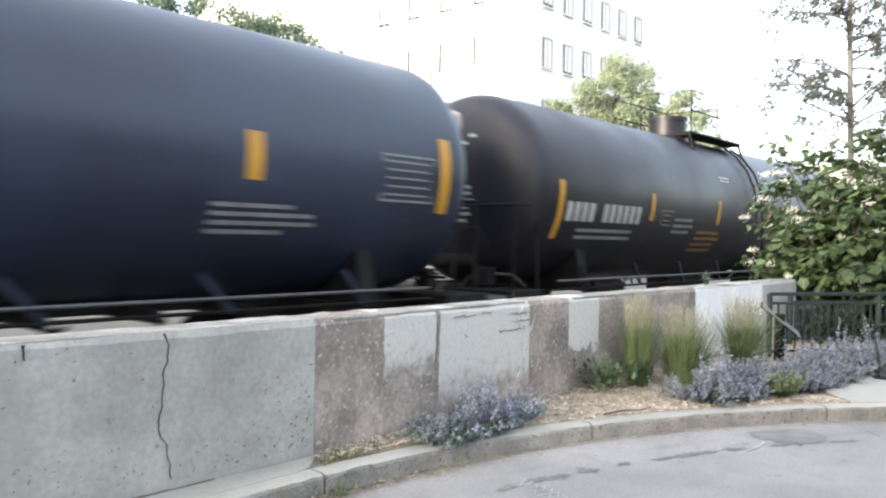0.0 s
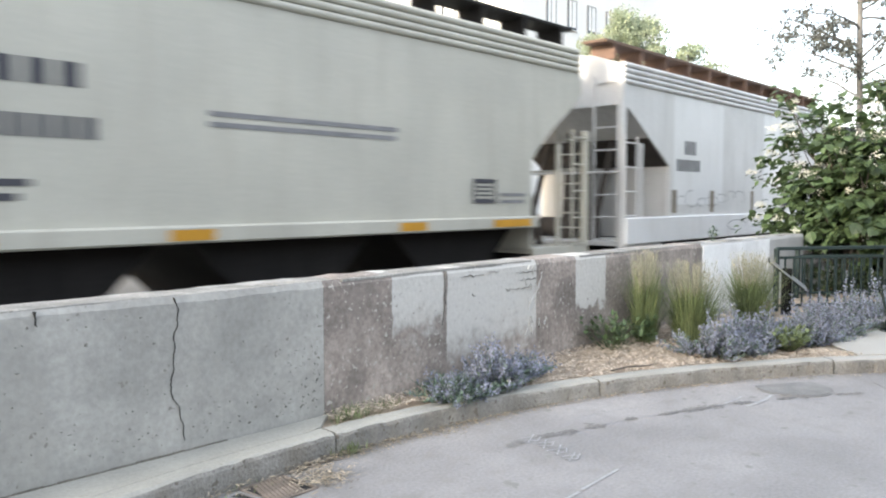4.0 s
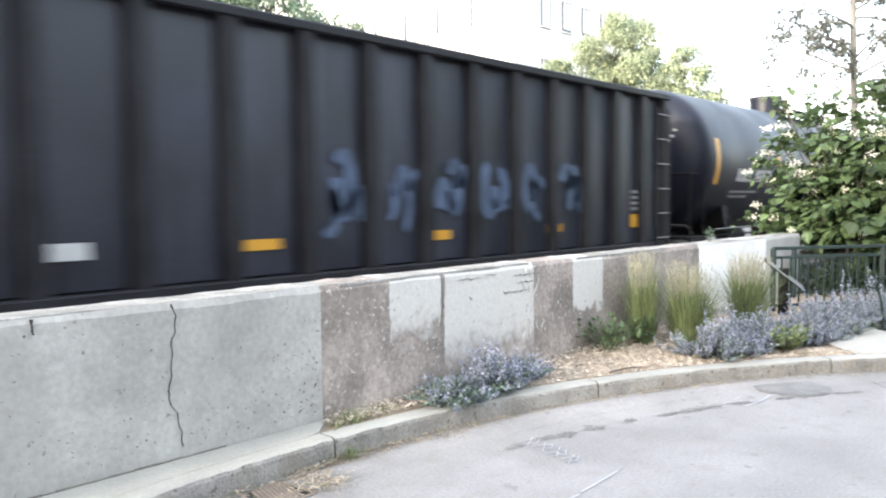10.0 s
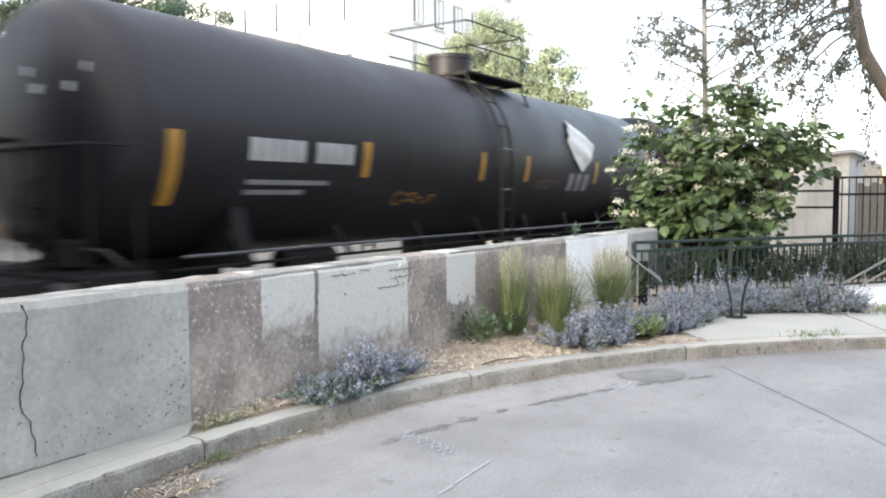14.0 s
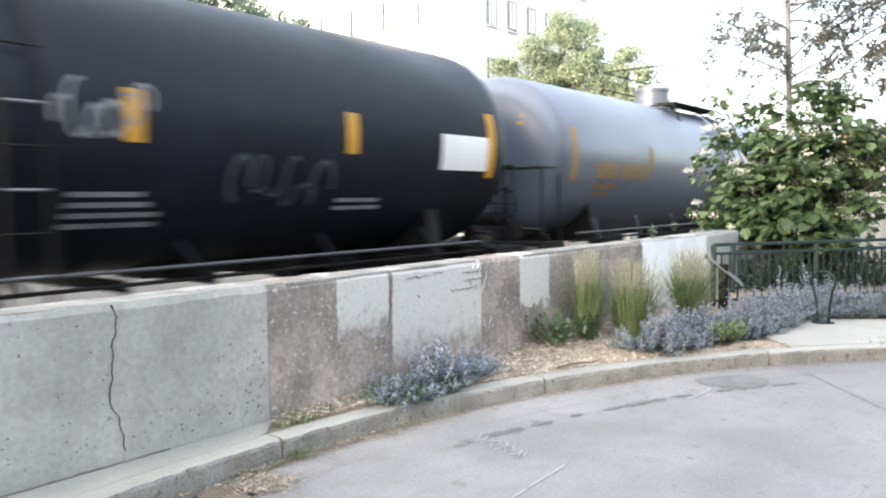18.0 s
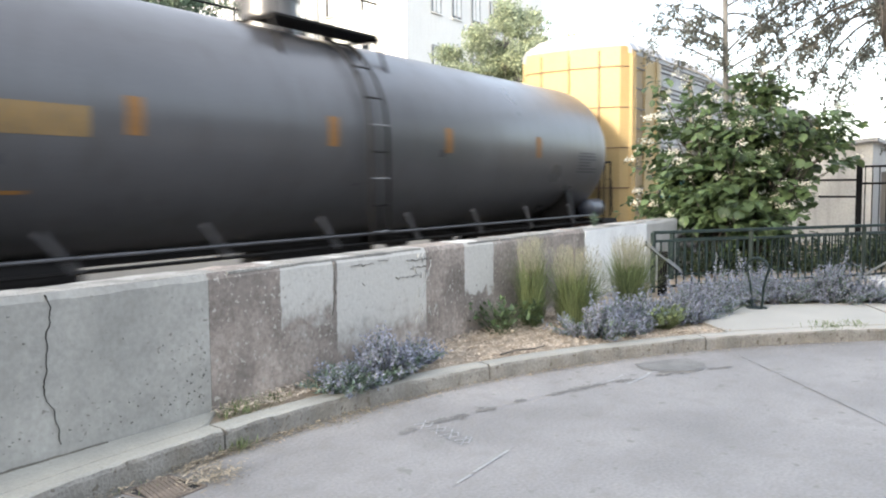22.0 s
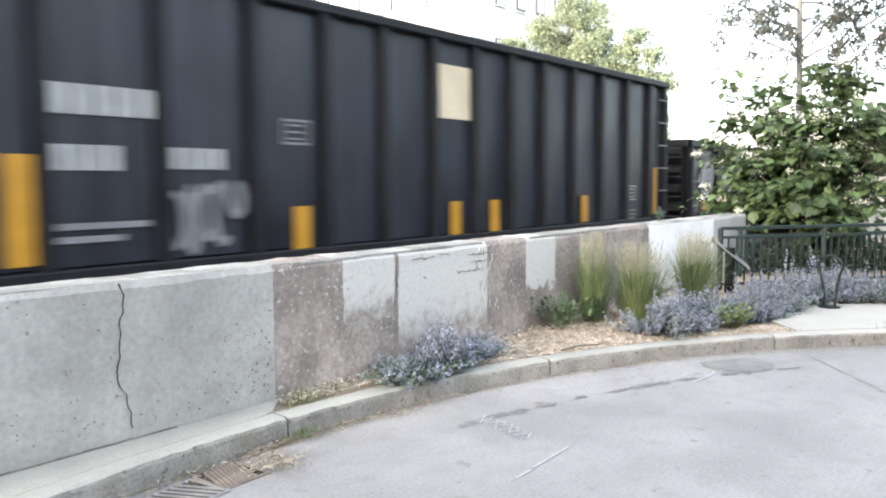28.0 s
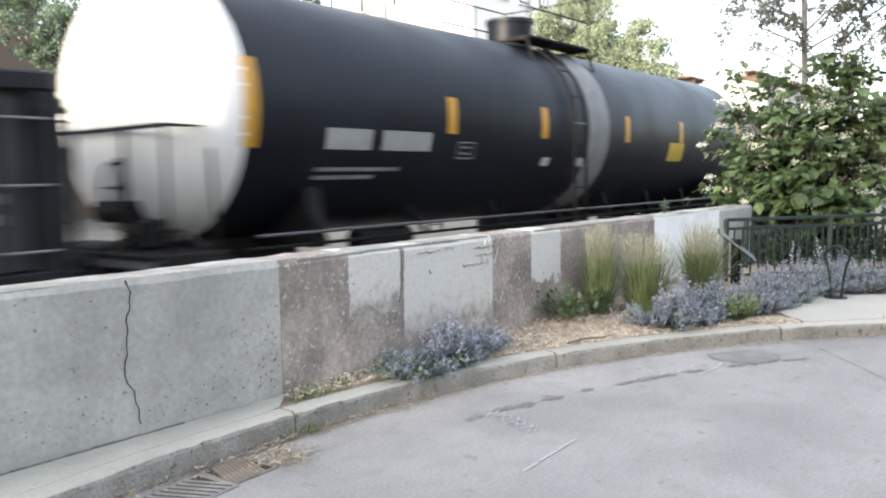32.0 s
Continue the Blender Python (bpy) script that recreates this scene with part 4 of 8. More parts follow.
# ---------------------------------------------------------------- the freight train
P_BLACK = surf("black tank paint", (0.0068, 0.009, 0.018), 0.45, 0, 0.3, 0.7, 25, 0.05, streak=(0.024, 0.023, 0.025), streak_amount=0.35)
P_NAVY = surf("blue-black tank paint", (0.0165, 0.0265, 0.052), 0.4, 0, 0.3, 0.7, 25, 0.05, streak=(0.02, 0.024, 0.032), streak_amount=0.3)
P_NIGHT = surf("near-black navy tank paint", (0.0062, 0.0078, 0.0135), 0.45, 0, 0.3, 0.7, 25, 0.05, streak=(0.015, 0.017, 0.022), streak_amount=0.3)
P_NIGHT.node_tree.nodes["Principled BSDF"].inputs["Specular IOR Level"].default_value = 0.22
P_PURPLESOOT = surf("dusty purple-black tank paint", (0.0155, 0.0135, 0.0165), 0.5, 0, 0.35, 0.7, 25, 0.08, streak=(0.03, 0.025, 0.026), streak_amount=0.5)
P_PURPLESOOT.node_tree.nodes["Principled BSDF"].inputs["Specular IOR Level"].default_value = 0.28
P_SOOT = surf("sooty black tank paint", (0.0125, 0.0125, 0.0185), 0.42, 0, 0.3, 0.7, 25, 0.08, streak=(0.028, 0.024, 0.022), streak_amount=0.5)
for q, spec in ((P_BLACK, 0.28), (P_NAVY, 0.55), (P_SOOT, 0.38)):
    q.node_tree.nodes["Principled BSDF"].inputs["Specular IOR Level"].default_value = spec
P_GREY = surf("blue-grey tank paint", (0.1, 0.115, 0.152), 0.34, 0, 0.14, 0.6, 25, 0.05, streak=(0.075, 0.075, 0.08), streak_amount=0.5)
P_GREY2 = surf("dusty grey tank paint", (0.085, 0.084, 0.089), 0.34, 0, 0.14, 0.6, 25, 0.05, streak=(0.05, 0.045, 0.04), streak_amount=0.6)
P_GREYBAND = surf("sooty blue-grey paint", (0.06, 0.064, 0.08), 0.45, 0, 0.3, 1.2, 25, 0.05, streak=(0.035, 0.034, 0.036), streak_amount=0.7)
for q in (P_GREY, P_GREY2):
    q.node_tree.nodes["Principled BSDF"].inputs["Specular IOR Level"].default_value = 0.65
P_CREAM = surf("dusty cream hopper paint", (0.44, 0.43, 0.37), 0.55, 0, 0.1, 0.7, 25, 0.05, streak=(0.3, 0.27, 0.22), streak_amount=0.45)
P_PALE = surf("pale grey hopper paint", (0.57, 0.565, 0.55), 0.5, 0, 0.1, 0.7, 25, 0.05, streak=(0.35, 0.34, 0.325), streak_amount=0.5)
P_PALE2 = surf("bright repainted grey", (0.68, 0.68, 0.675), 0.45, 0, 0.06, 0.7, 25, 0.05, streak=(0.48, 0.475, 0.45), streak_amount=0.4)
P_GOND = surf("black gondola paint", (0.0105, 0.013, 0.0225), 0.43, 0, 0.5, 0.9, 25, 0.12, streak=(0.048, 0.052, 0.066), streak_amount=0.55)
P_GOND2 = surf("worn black gondola paint", (0.024, 0.0232, 0.0295), 0.45, 0, 0.5, 0.9, 25, 0.15, streak=(0.07, 0.068, 0.076), streak_amount=0.6)
P_RIB = surf("scuffed black rib paint", (0.0125, 0.013, 0.0155), 0.55, 0, 0.4, 2, 25, 0.15, streak=(0.03, 0.031, 0.034), streak_amount=0.45)
P_RIB.node_tree.nodes["Principled BSDF"].inputs["Specular IOR Level"].default_value = 0.2
# Lighter than the wagon's paint to imitate light falling on the ends.
P_ENDRIB = surf("end rib paint lightened as if lit", (0.05, 0.045, 0.042), 0.75, 0, 0.4, 1.6, 25, 0.15, streak=(0.1, 0.085, 0.075), streak_amount=0.5)
P_UNDER = surf("greasy black underframe", (0.011, 0.01, 0.0095), 0.75, 0, 0.4, 2, 30, 0.3, streak=(0.03, 0.027, 0.026), streak_amount=0.4)
P_UNDER.node_tree.nodes["Principled BSDF"].inputs["Specular IOR Level"].default_value = 0.2
P_RUNG = surf("scuffed bare rung steel", (0.16, 0.16, 0.165), 0.5, 0.2, 0.3, 3, 40, 0.05)
P_PIPE = surf("worn grey pipe paint", (0.075, 0.075, 0.08), 0.5, 0.1, 0.3, 3, 40, 0.05)
P_WHEEL = surf("dark wheel steel", (0.06, 0.05, 0.045), 0.6, 0.5, 0.3, 3, 30, 0.2)
P_YELLOW = surf("amber reflective strip", (0.5, 0.25, 0.02), 0.45, 0, 0.12, 4, 60, 0.02)
P_AMBERDULL = surf("grimy amber strip", (0.36, 0.185, 0.025), 0.5, 0, 0.2, 4, 60, 0.02)
P_PLATE = surf("yellow notice panel", (0.55, 0.38, 0.03), 0.5, 0, 0.08, 4, 60, 0.02)
P_LETTER = surf("white stencil paint", (0.42, 0.42, 0.41), 0.6, 0, 0.15, 4, 60, 0.02)
P_WORNWHITE = surf("worn white emblem paint", (0.3, 0.3, 0.29), 0.6, 0, 0.35, 3, 30, 0.05, streak=(0.1, 0.1, 0.1), streak_amount=0.6)
P_DIM = surf("dirty white stencil paint", (0.2, 0.2, 0.205), 0.7, 0, 0.2, 4, 60, 0.02)
P_ORANGE = surf("faded orange stencil paint", (0.26, 0.125, 0.035), 0.7, 0, 0.2, 4, 60, 0.02)
P_DARKLET = surf("dark stencil paint", (0.05, 0.05, 0.06), 0.7, 0, 0.2, 4, 60, 0.02)
P_BLUE = surf("blue spray paint", (0.07, 0.16, 0.42), 0.6, 0, 0.25, 4, 60, 0.02)
P_PALEBLUE = surf("faded pale blue paint", (0.13, 0.26, 0.4), 0.6, 0, 0.2, 3, 60, 0.02)
P_DEEPBLUE = surf("faded dark blue paint", (0.022, 0.06, 0.15), 0.6, 0, 0.25, 3, 60, 0.02)
P_DULLBLUE = surf("dull blue spray paint", (0.06, 0.088, 0.145), 0.6, 0, 0.3, 3, 60, 0.02)
P_FILL = surf("patchy dull silver spray paint", (0.105, 0.107, 0.104), 0.55, 0.1, 0.55, 1.6, 40, 0.02, streak=(0.2, 0.2, 0.195), streak_amount=0.4)
P_SILVER = surf("silver spray paint", (0.26, 0.265, 0.265), 0.5, 0.2, 0.3, 3, 60, 0.02)
P_TAN = surf("tan spray paint", (0.17, 0.135, 0.09), 0.6, 0, 0.3, 3, 60, 0.02)
P_CREAMDIM = surf("dull cream spray paint", (0.32, 0.28, 0.2), 0.6, 0, 0.3, 3, 60, 0.02)
P_GHOST = surf("thin grey spray paint", (0.045, 0.05, 0.06), 0.6, 0, 0.3, 3, 60, 0.02)
P_LIME = surf("pale green spray paint", (0.45, 0.5, 0.25), 0.6, 0, 0.2, 3, 60, 0.02)
P_CREAMSPRAY = surf("cream spray paint", (0.6, 0.57, 0.38), 0.6, 0, 0.15, 3, 60, 0.02)
P_OCHRE = surf("ochre spray paint", (0.4, 0.27, 0.09), 0.6, 0, 0.2, 3, 60, 0.02)
P_TEAL = surf("teal spray paint", (0.015, 0.2, 0.16), 0.6, 0, 0.2, 3, 60, 0.02)
P_BLACKSPRAY = surf("black spray paint", (0.015, 0.015, 0.017), 0.6, 0, 0.2, 3, 60, 0.02)
P_PURPLE = surf("purple spray paint", (0.12, 0.06, 0.2), 0.6, 0, 0.2, 3, 60, 0.02)
P_PINKWHITE = surf("off-white spray paint", (0.62, 0.58, 0.6), 0.6, 0, 0.15, 3, 60, 0.02)
P_RACKYEL = surf("weathered yellow rack paint", (0.4, 0.29, 0.13), 0.6, 0, 0.12, 0.8, 25, 0.05, streak=(0.34, 0.24, 0.14), streak_amount=0.45)
P_RACKGALV = surf("weathered galvanised panel", (0.33, 0.33, 0.335), 0.5, 0.1, 0.22, 0.7, 25, 0.1, streak=(0.13, 0.122, 0.118), streak_amount=0.6)
P_RACKSHADE = surf("darker ochre rack paint for recess shade", (0.27, 0.19, 0.09), 0.6, 0, 0.2, 0.8, 25, 0.05, streak=(0.13, 0.09, 0.05), streak_amount=0.65)
P_RACKPOST = surf("faded cream post paint", (0.46, 0.38, 0.26), 0.6, 0, 0.12, 0.8, 25, 0.05, streak=(0.34, 0.27, 0.18), streak_amount=0.4)
P_ROOF = surf("pale galvanised roof", (0.3, 0.31, 0.33), 0.5, 0.2, 0.12, 0.8, 25, 0.05)
P_WHITEHEAD = surf("white tank head paint", (0.78, 0.77, 0.74), 0.45, 0, 0.05, 0.8, 25, 0.05, streak=(0.55, 0.5, 0.44), streak_amount=0.4)
P_BAG = surf("crumpled white plastic", (0.5, 0.5, 0.49), 0.4, 0, 0.15, 3, 12, 0.5, dist=0.05)
P_FADEYEL = surf("faded amber paint", (0.3, 0.18, 0.05), 0.6, 0, 0.2, 4, 60, 0.02)
P_FADED = surf("faded cream panel", (0.62, 0.52, 0.36), 0.6, 0, 0.1, 3, 30, 0.05)
# Darkened to imitate the shade under the hopper ends, used on their gear.
P_SHADESTEEL = surf("brown steel darkened for shade", (0.055, 0.045, 0.038), 0.85, 0, 0.4, 1.5, 25, 0.15, streak=(0.085, 0.07, 0.058), streak_amount=0.5)
P_TANSTEEL = surf("dusty tan steel", (0.27, 0.225, 0.175), 0.8, 0, 0.3, 1.5, 25, 0.15, streak=(0.16, 0.12, 0.09), streak_amount=0.6)
P_BROWNSTEEL = surf("rusty brown steel", (0.14, 0.085, 0.06), 0.8, 0, 0.35, 2, 30, 0.2)

TANK_Z, TANK_R = 2.7, 1.6      # height of the axis and radius of the tank that is being built


def gauge(r):
    """Sets the radius of the next tank; its underside stays at one height."""
    global TANK_Z, TANK_R
    TANK_Z, TANK_R = 1.1 + r, r


SHARED = {}


def travel(t):
    """Metres that the train has gone at t seconds."""
    u = t / 16
    return 114.976 * u + 5.926 * u ** 2 - 2.829 * u ** 3 + 0.817 * u ** 4


CARS = []


def car(name, xa, xb, label):
    """The carrier of a wagon that lies from xa to xb along the train."""
    c = thing(name, label, "railway wagon", "wagons of the freight train")
    c["mid"] = (xa + xb) / 2
    CARS.append(c)
    return c


def shared(key, make):
    if key not in SHARED:
        SHARED[key] = make().mesh(key)
    return SHARED[key]


def wheelset_mesh():
    """Axle, hubs, treads and flanges, turned as one piece."""
    k, n = MB(), 28
    half = [(0.6, 0.075), (0.66, 0.16), (0.665, 0.45), (0.69, 0.45), (0.692, 0.42), (0.82, 0.41), (0.822, 0.33), (0.78, 0.28), (0.79, 0.16), (0.86, 0.16), (0.862, 0.075), (1.0, 0.075)]
    prof = [(-y, r) for y, r in half[::-1]] + half
    k.add([(r * math.cos(2 * math.pi * j / n), y, r * math.sin(2 * math.pi * j / n)) for y, r in prof for j in range(n)],
          [(i * n + j, i * n + (j + 1) % n, (i + 1) * n + (j + 1) % n, (i + 1) * n + j) for i in range(len(prof) - 1) for j in range(n)])
    k.add([(0.075 * math.cos(2 * math.pi * j / n), 1.0, 0.075 * math.sin(2 * math.pi * j / n)) for j in range(n)], [tuple(range(n))])
    return k


def side_frame_mesh():
    k = MB()
    k.prism([(-1.15, 0.5), (-1.05, 0.62), (-0.55, 0.66), (-0.4, 0.78), (0.4, 0.78), (0.55, 0.66), (1.05, 0.62), (1.15, 0.5), (1.05, 0.34), (0.8, 0.36),
             (0.45, 0.2), (-0.45, 0.2), (-0.8, 0.36), (-1.05, 0.34)], "y", -0.08, 0.08)
    for x in (-0.22, 0, 0.22):
        k.cyl((x, 0, 0.25), (x, 0, 0.5), 0.085, 10)
    return k


def truck(parent, x):
    t = obj("truck", shared("bolster", lambda: MB().box(-0.2, 0.2, -1.1, 1.1, 0.42, 0.66, 0.03)), P_UNDER, parent, loc=(x, 0, 0))
    for s in (-1, 1):
        obj("side_frame", shared("side_frame", side_frame_mesh), P_UNDER, t, loc=(0, s * 1.02, 0))
        obj("wheelset", shared("wheelset", wheelset_mesh), P_WHEEL, t, loc=(s * 0.9, 0, 0.42))


def coupler_mesh():
    k = MB()
    k.box(-0.45, 0.2, -0.09, 0.09, 0.78, 0.98, 0.02)
    k.box(0.18, 0.42, -0.16, 0.16, 0.72, 1.02, 0.04)
    k.tube([(0.1, -0.3, 0.75), (0.3, -0.3, 0.5), (0.55, -0.2, 0.45)], 0.03, 6)
    return k


def running_gear(parent, xa, xb, inset):
    truck(parent, xa + inset)
    truck(parent, xb - inset)
    obj("coupler", shared("coupler", coupler_mesh), P_UNDER, parent, loc=(xb - 0.05, 0, 0))
    obj("coupler", shared("coupler", coupler_mesh), P_UNDER, parent, loc=(xa + 0.05, 0, 0), rz=math.pi)


def ladder(parent, x0, x1, y, z0, z1, n, mat, r=0.014, rail=0.025, rung=None):
    """An upright ladder in the plane y, one part with its rungs under it."""
    k = MB()
    k.box(x0 - rail, x0 + rail, y - 0.012, y + 0.012, z0, z1, 0.004)
    k.box(x1 - rail, x1 + rail, y - 0.012, y + 0.012, z0, z1, 0.004)
    lad = obj("ladder", k, mat, parent)
    for i in range(n):
        z = z0 + 0.12 + (z1 - z0 - 0.24) * i / max(1, n - 1)
        obj("rung", MB().cyl((x0, y, z), (x1, y, z), r, 6), rung or mat, lad)


def end_ladder(parent, x, y0, y1, z0, z1, n, mat, rung=None):
    k = MB()
    for y in (y0, y1):
        k.box(x - 0.015, x + 0.015, y - 0.02, y + 0.02, z0, z1, 0.004)
    lad = obj("ladder", k, mat, parent)
    for i in range(n):
        z = z0 + 0.12 + (z1 - z0 - 0.24) * i / max(1, n - 1)
        obj("rung", MB().cyl((x, y0, z), (x, y1, z), 0.014, 6), rung or mat, lad)


# ---- decals: thin coats on a flat side (y) or on the round shell
def on_side(y):
    return lambda x, z: Vector((x, y, z))


def on_shell(lift=0.006):
    r, zc = TANK_R + lift, TANK_Z

    def place(x, z):
        h = max(-0.985, min(0.985, (z - zc) / r))
        return Vector((x + 0.4 * (1.591 - r + lift), -r * math.sqrt(1 - h * h), zc + h * r))
    return place


def coat(k, place, x0, x1, z0, z1, slant=0.0, step=0.1):
    n = max(1, math.ceil((z1 - z0) / step))
    vs = []
    for i in range(n + 1):
        z = z0 + (z1 - z0) * i / n
        s = slant * (i / n - 0.5)
        vs += [place(x0 + s, z), place(x1 + s, z)]
    k.add(vs, [(2 * i, 2 * i + 1, 2 * i + 3, 2 * i + 2) for i in range(n)])


def decal(parent, name, place, x0, x1, z0, z1, mat, label="", slant=0.0):
    k = MB()
    coat(k, place, x0, x1, z0, z1, slant)
    return obj(name, k, mat, parent, label)


def bars(parent, place, x0, x1, z0, z1, n, mat, label="row of white stencilled characters", gaps=()):
    """A line of stencilled characters as plain bars, each a part."""
    w = (x1 - x0) / n
    for i in range(n):
        if i not in gaps:
            decal(parent, "stencil_bar", place, x0 + i * w, x0 + (i + 0.68) * w, z0, z1, mat)


def lines(parent, place, x0, x1, z0, z1, n, mat, seed, label="small stencilled lines"):
    rr = random.Random(seed)
    h = (z1 - z0) / n
    for i in range(n):
        decal(parent, "stencil_line", place, x0, x0 + (x1 - x0) * rr.uniform(0.6, 1.0), z0 + i * h, z0 + (i + 0.5) * h, mat)


def outline_box(parent, place, x0, x1, z0, z1, mat, w=0.02, fill=3):
    """A stencilled box: one closed outline, with lines inside."""
    k = MB()
    vs = []
    for dx, dz in ((0, 0), (w, w)):
        vs += [place(x0 + dx, z0 + dz), place(x1 - dx, z0 + dz), place(x1 - dx, z1 - dz), place(x0 + dx, z1 - dz)]
    k.add([v + Vector((0, -0.006, 0)) for v in vs], [(i, (i + 1) % 4, 4 + (i + 1) % 4, 4 + i) for i in range(4)])
    box = obj("stencil_box", k, mat, parent, "outlined stencil box")
    for i in range(fill):
        z = z0 + (z1 - z0) * (i + 0.9) / (fill + 0.8)
        decal(parent, "stencil_line", place, x0 + 0.08, x1 - 0.1, z - 0.012, z + 0.012, mat)
    return box


def stroke(k, place, pts, w):
    """A sprayed stroke through points of the side."""
    out = []
    n = len(pts)
    for i in range(n):
        a, b = pts[max(0, i - 1)], pts[min(n - 1, i + 1)]
        d = Vector((b[0] - a[0], b[1] - a[1]))
        d = d.normalized() if d.length else Vector((1, 0))
        out += [place(pts[i][0] - d.y * w / 2, pts[i][1] + d.x * w / 2), place(pts[i][0] + d.y * w / 2, pts[i][1] - d.x * w / 2)]
    k.add(out, [(2 * i, 2 * i + 1, 2 * i + 3, 2 * i + 2) for i in range(n - 1)])


def loop_pts(cx, cz, rx, rz, a0, a1, n=16, wob=0.0, rr=None):
    return [(cx + rx * math.cos(radians(a0 + (a1 - a0) * i / n)) + (rr.uniform(-wob, wob) if rr else 0),
             cz + rz * math.sin(radians(a0 + (a1 - a0) * i / n)) + (rr.uniform(-wob, wob) if rr else 0)) for i in range(n + 1)]


def scribble(parent, place, x0, x1, z0, z1, mat, seed, n=8, w=0.05, label="sprayed scribble"):
    """Loose loops and strokes of spray paint that spell nothing."""
    rr = random.Random(seed)
    k = MB()
    for i in range(n):
        cx = x0 + (x1 - x0) * (i + 0.5) / n
        rx, rz = (x1 - x0) / n * rr.uniform(0.35, 0.7), (z1 - z0) * rr.uniform(0.2, 0.48)
        cz = z0 + rz + (z1 - z0 - 2 * rz) * rr.random()
        a = rr.uniform(0, 360)
        k = MB()
        stroke(k, place, loop_pts(cx, cz, rx, rz, a, a + rr.uniform(150, 330)), w * rr.uniform(0.7, 1.2))
        obj("spray_stroke", k, mat, parent, label)


def blob(k, place, cx, cz, rx, rz, rr, n=40, uneven=0.25):
    ph = [rr.uniform(0, 6.28) for i in range(3)]
    rim = []
    for i in range(n):
        a = 2 * math.pi * i / n
        q = 1 + uneven * (0.5 * math.sin(2 * a + ph[0]) + 0.3 * math.sin(3 * a + ph[1]) + 0.2 * math.sin(5 * a + ph[2]))
        rim.append((rx * q * math.cos(a), rz * q * math.sin(a)))
    vs = [place(cx, cz)]
    for f in (0.5, 1.0):
        vs += [place(cx + f * a, cz + f * b) for a, b in rim]
    fs = [(0, 1 + i, 1 + (i + 1) % n) for i in range(n)] + [(1 + i, 1 + n + i, 1 + n + (i + 1) % n, 1 + (i + 1) % n) for i in range(n)]
    k.add(vs, fs)


def blobs(parent, place, spots, mat, seed, label):
    rr = random.Random(seed)
    k = MB()
    for cx, cz, rx, rz in spots:
        blob(k, place, cx, cz, rx, rz, rr)
    return obj("spray_paint", k, mat, parent, label)


# ---- tank wagons
HEAD_POWER = 2.7       # how square the shoulder of a dished head is


def dished(t):
    """Depth and radius of a dished head, from its middle (0) to its seam (1)."""
    a = math.pi / 2 * t
    return math.cos(a) ** (2 / HEAD_POWER) if t < 1 else 0.0, math.sin(a) ** (2 / HEAD_POWER)


def shell_mesh(xa, xb, head):
    k = MB()
    n, prof = 56, []
    for i in range(13):
        u, r = dished(i / 12)
        prof.append((xa - head * u, TANK_R * r))
    m = 12
    prof += [(xa + (xb - xa) * i / m, TANK_R) for i in range(1, m)]
    for i in range(13):
        u, r = dished(1 - i / 12)
        prof.append((xb + head * u, TANK_R * r))
    vs = []
    for x, r in prof:
        vs += [(x, r * math.cos(2 * math.pi * j / n), TANK_Z + r * math.sin(2 * math.pi * j / n)) for j in range(n)]
    fs = [(i * n + j, (i + 1) * n + j, (i + 1) * n + (j + 1) % n, i * n + (j + 1) % n) for i in range(len(prof) - 1) for j in range(n)]
    k.add(vs, fs, True)
    return k


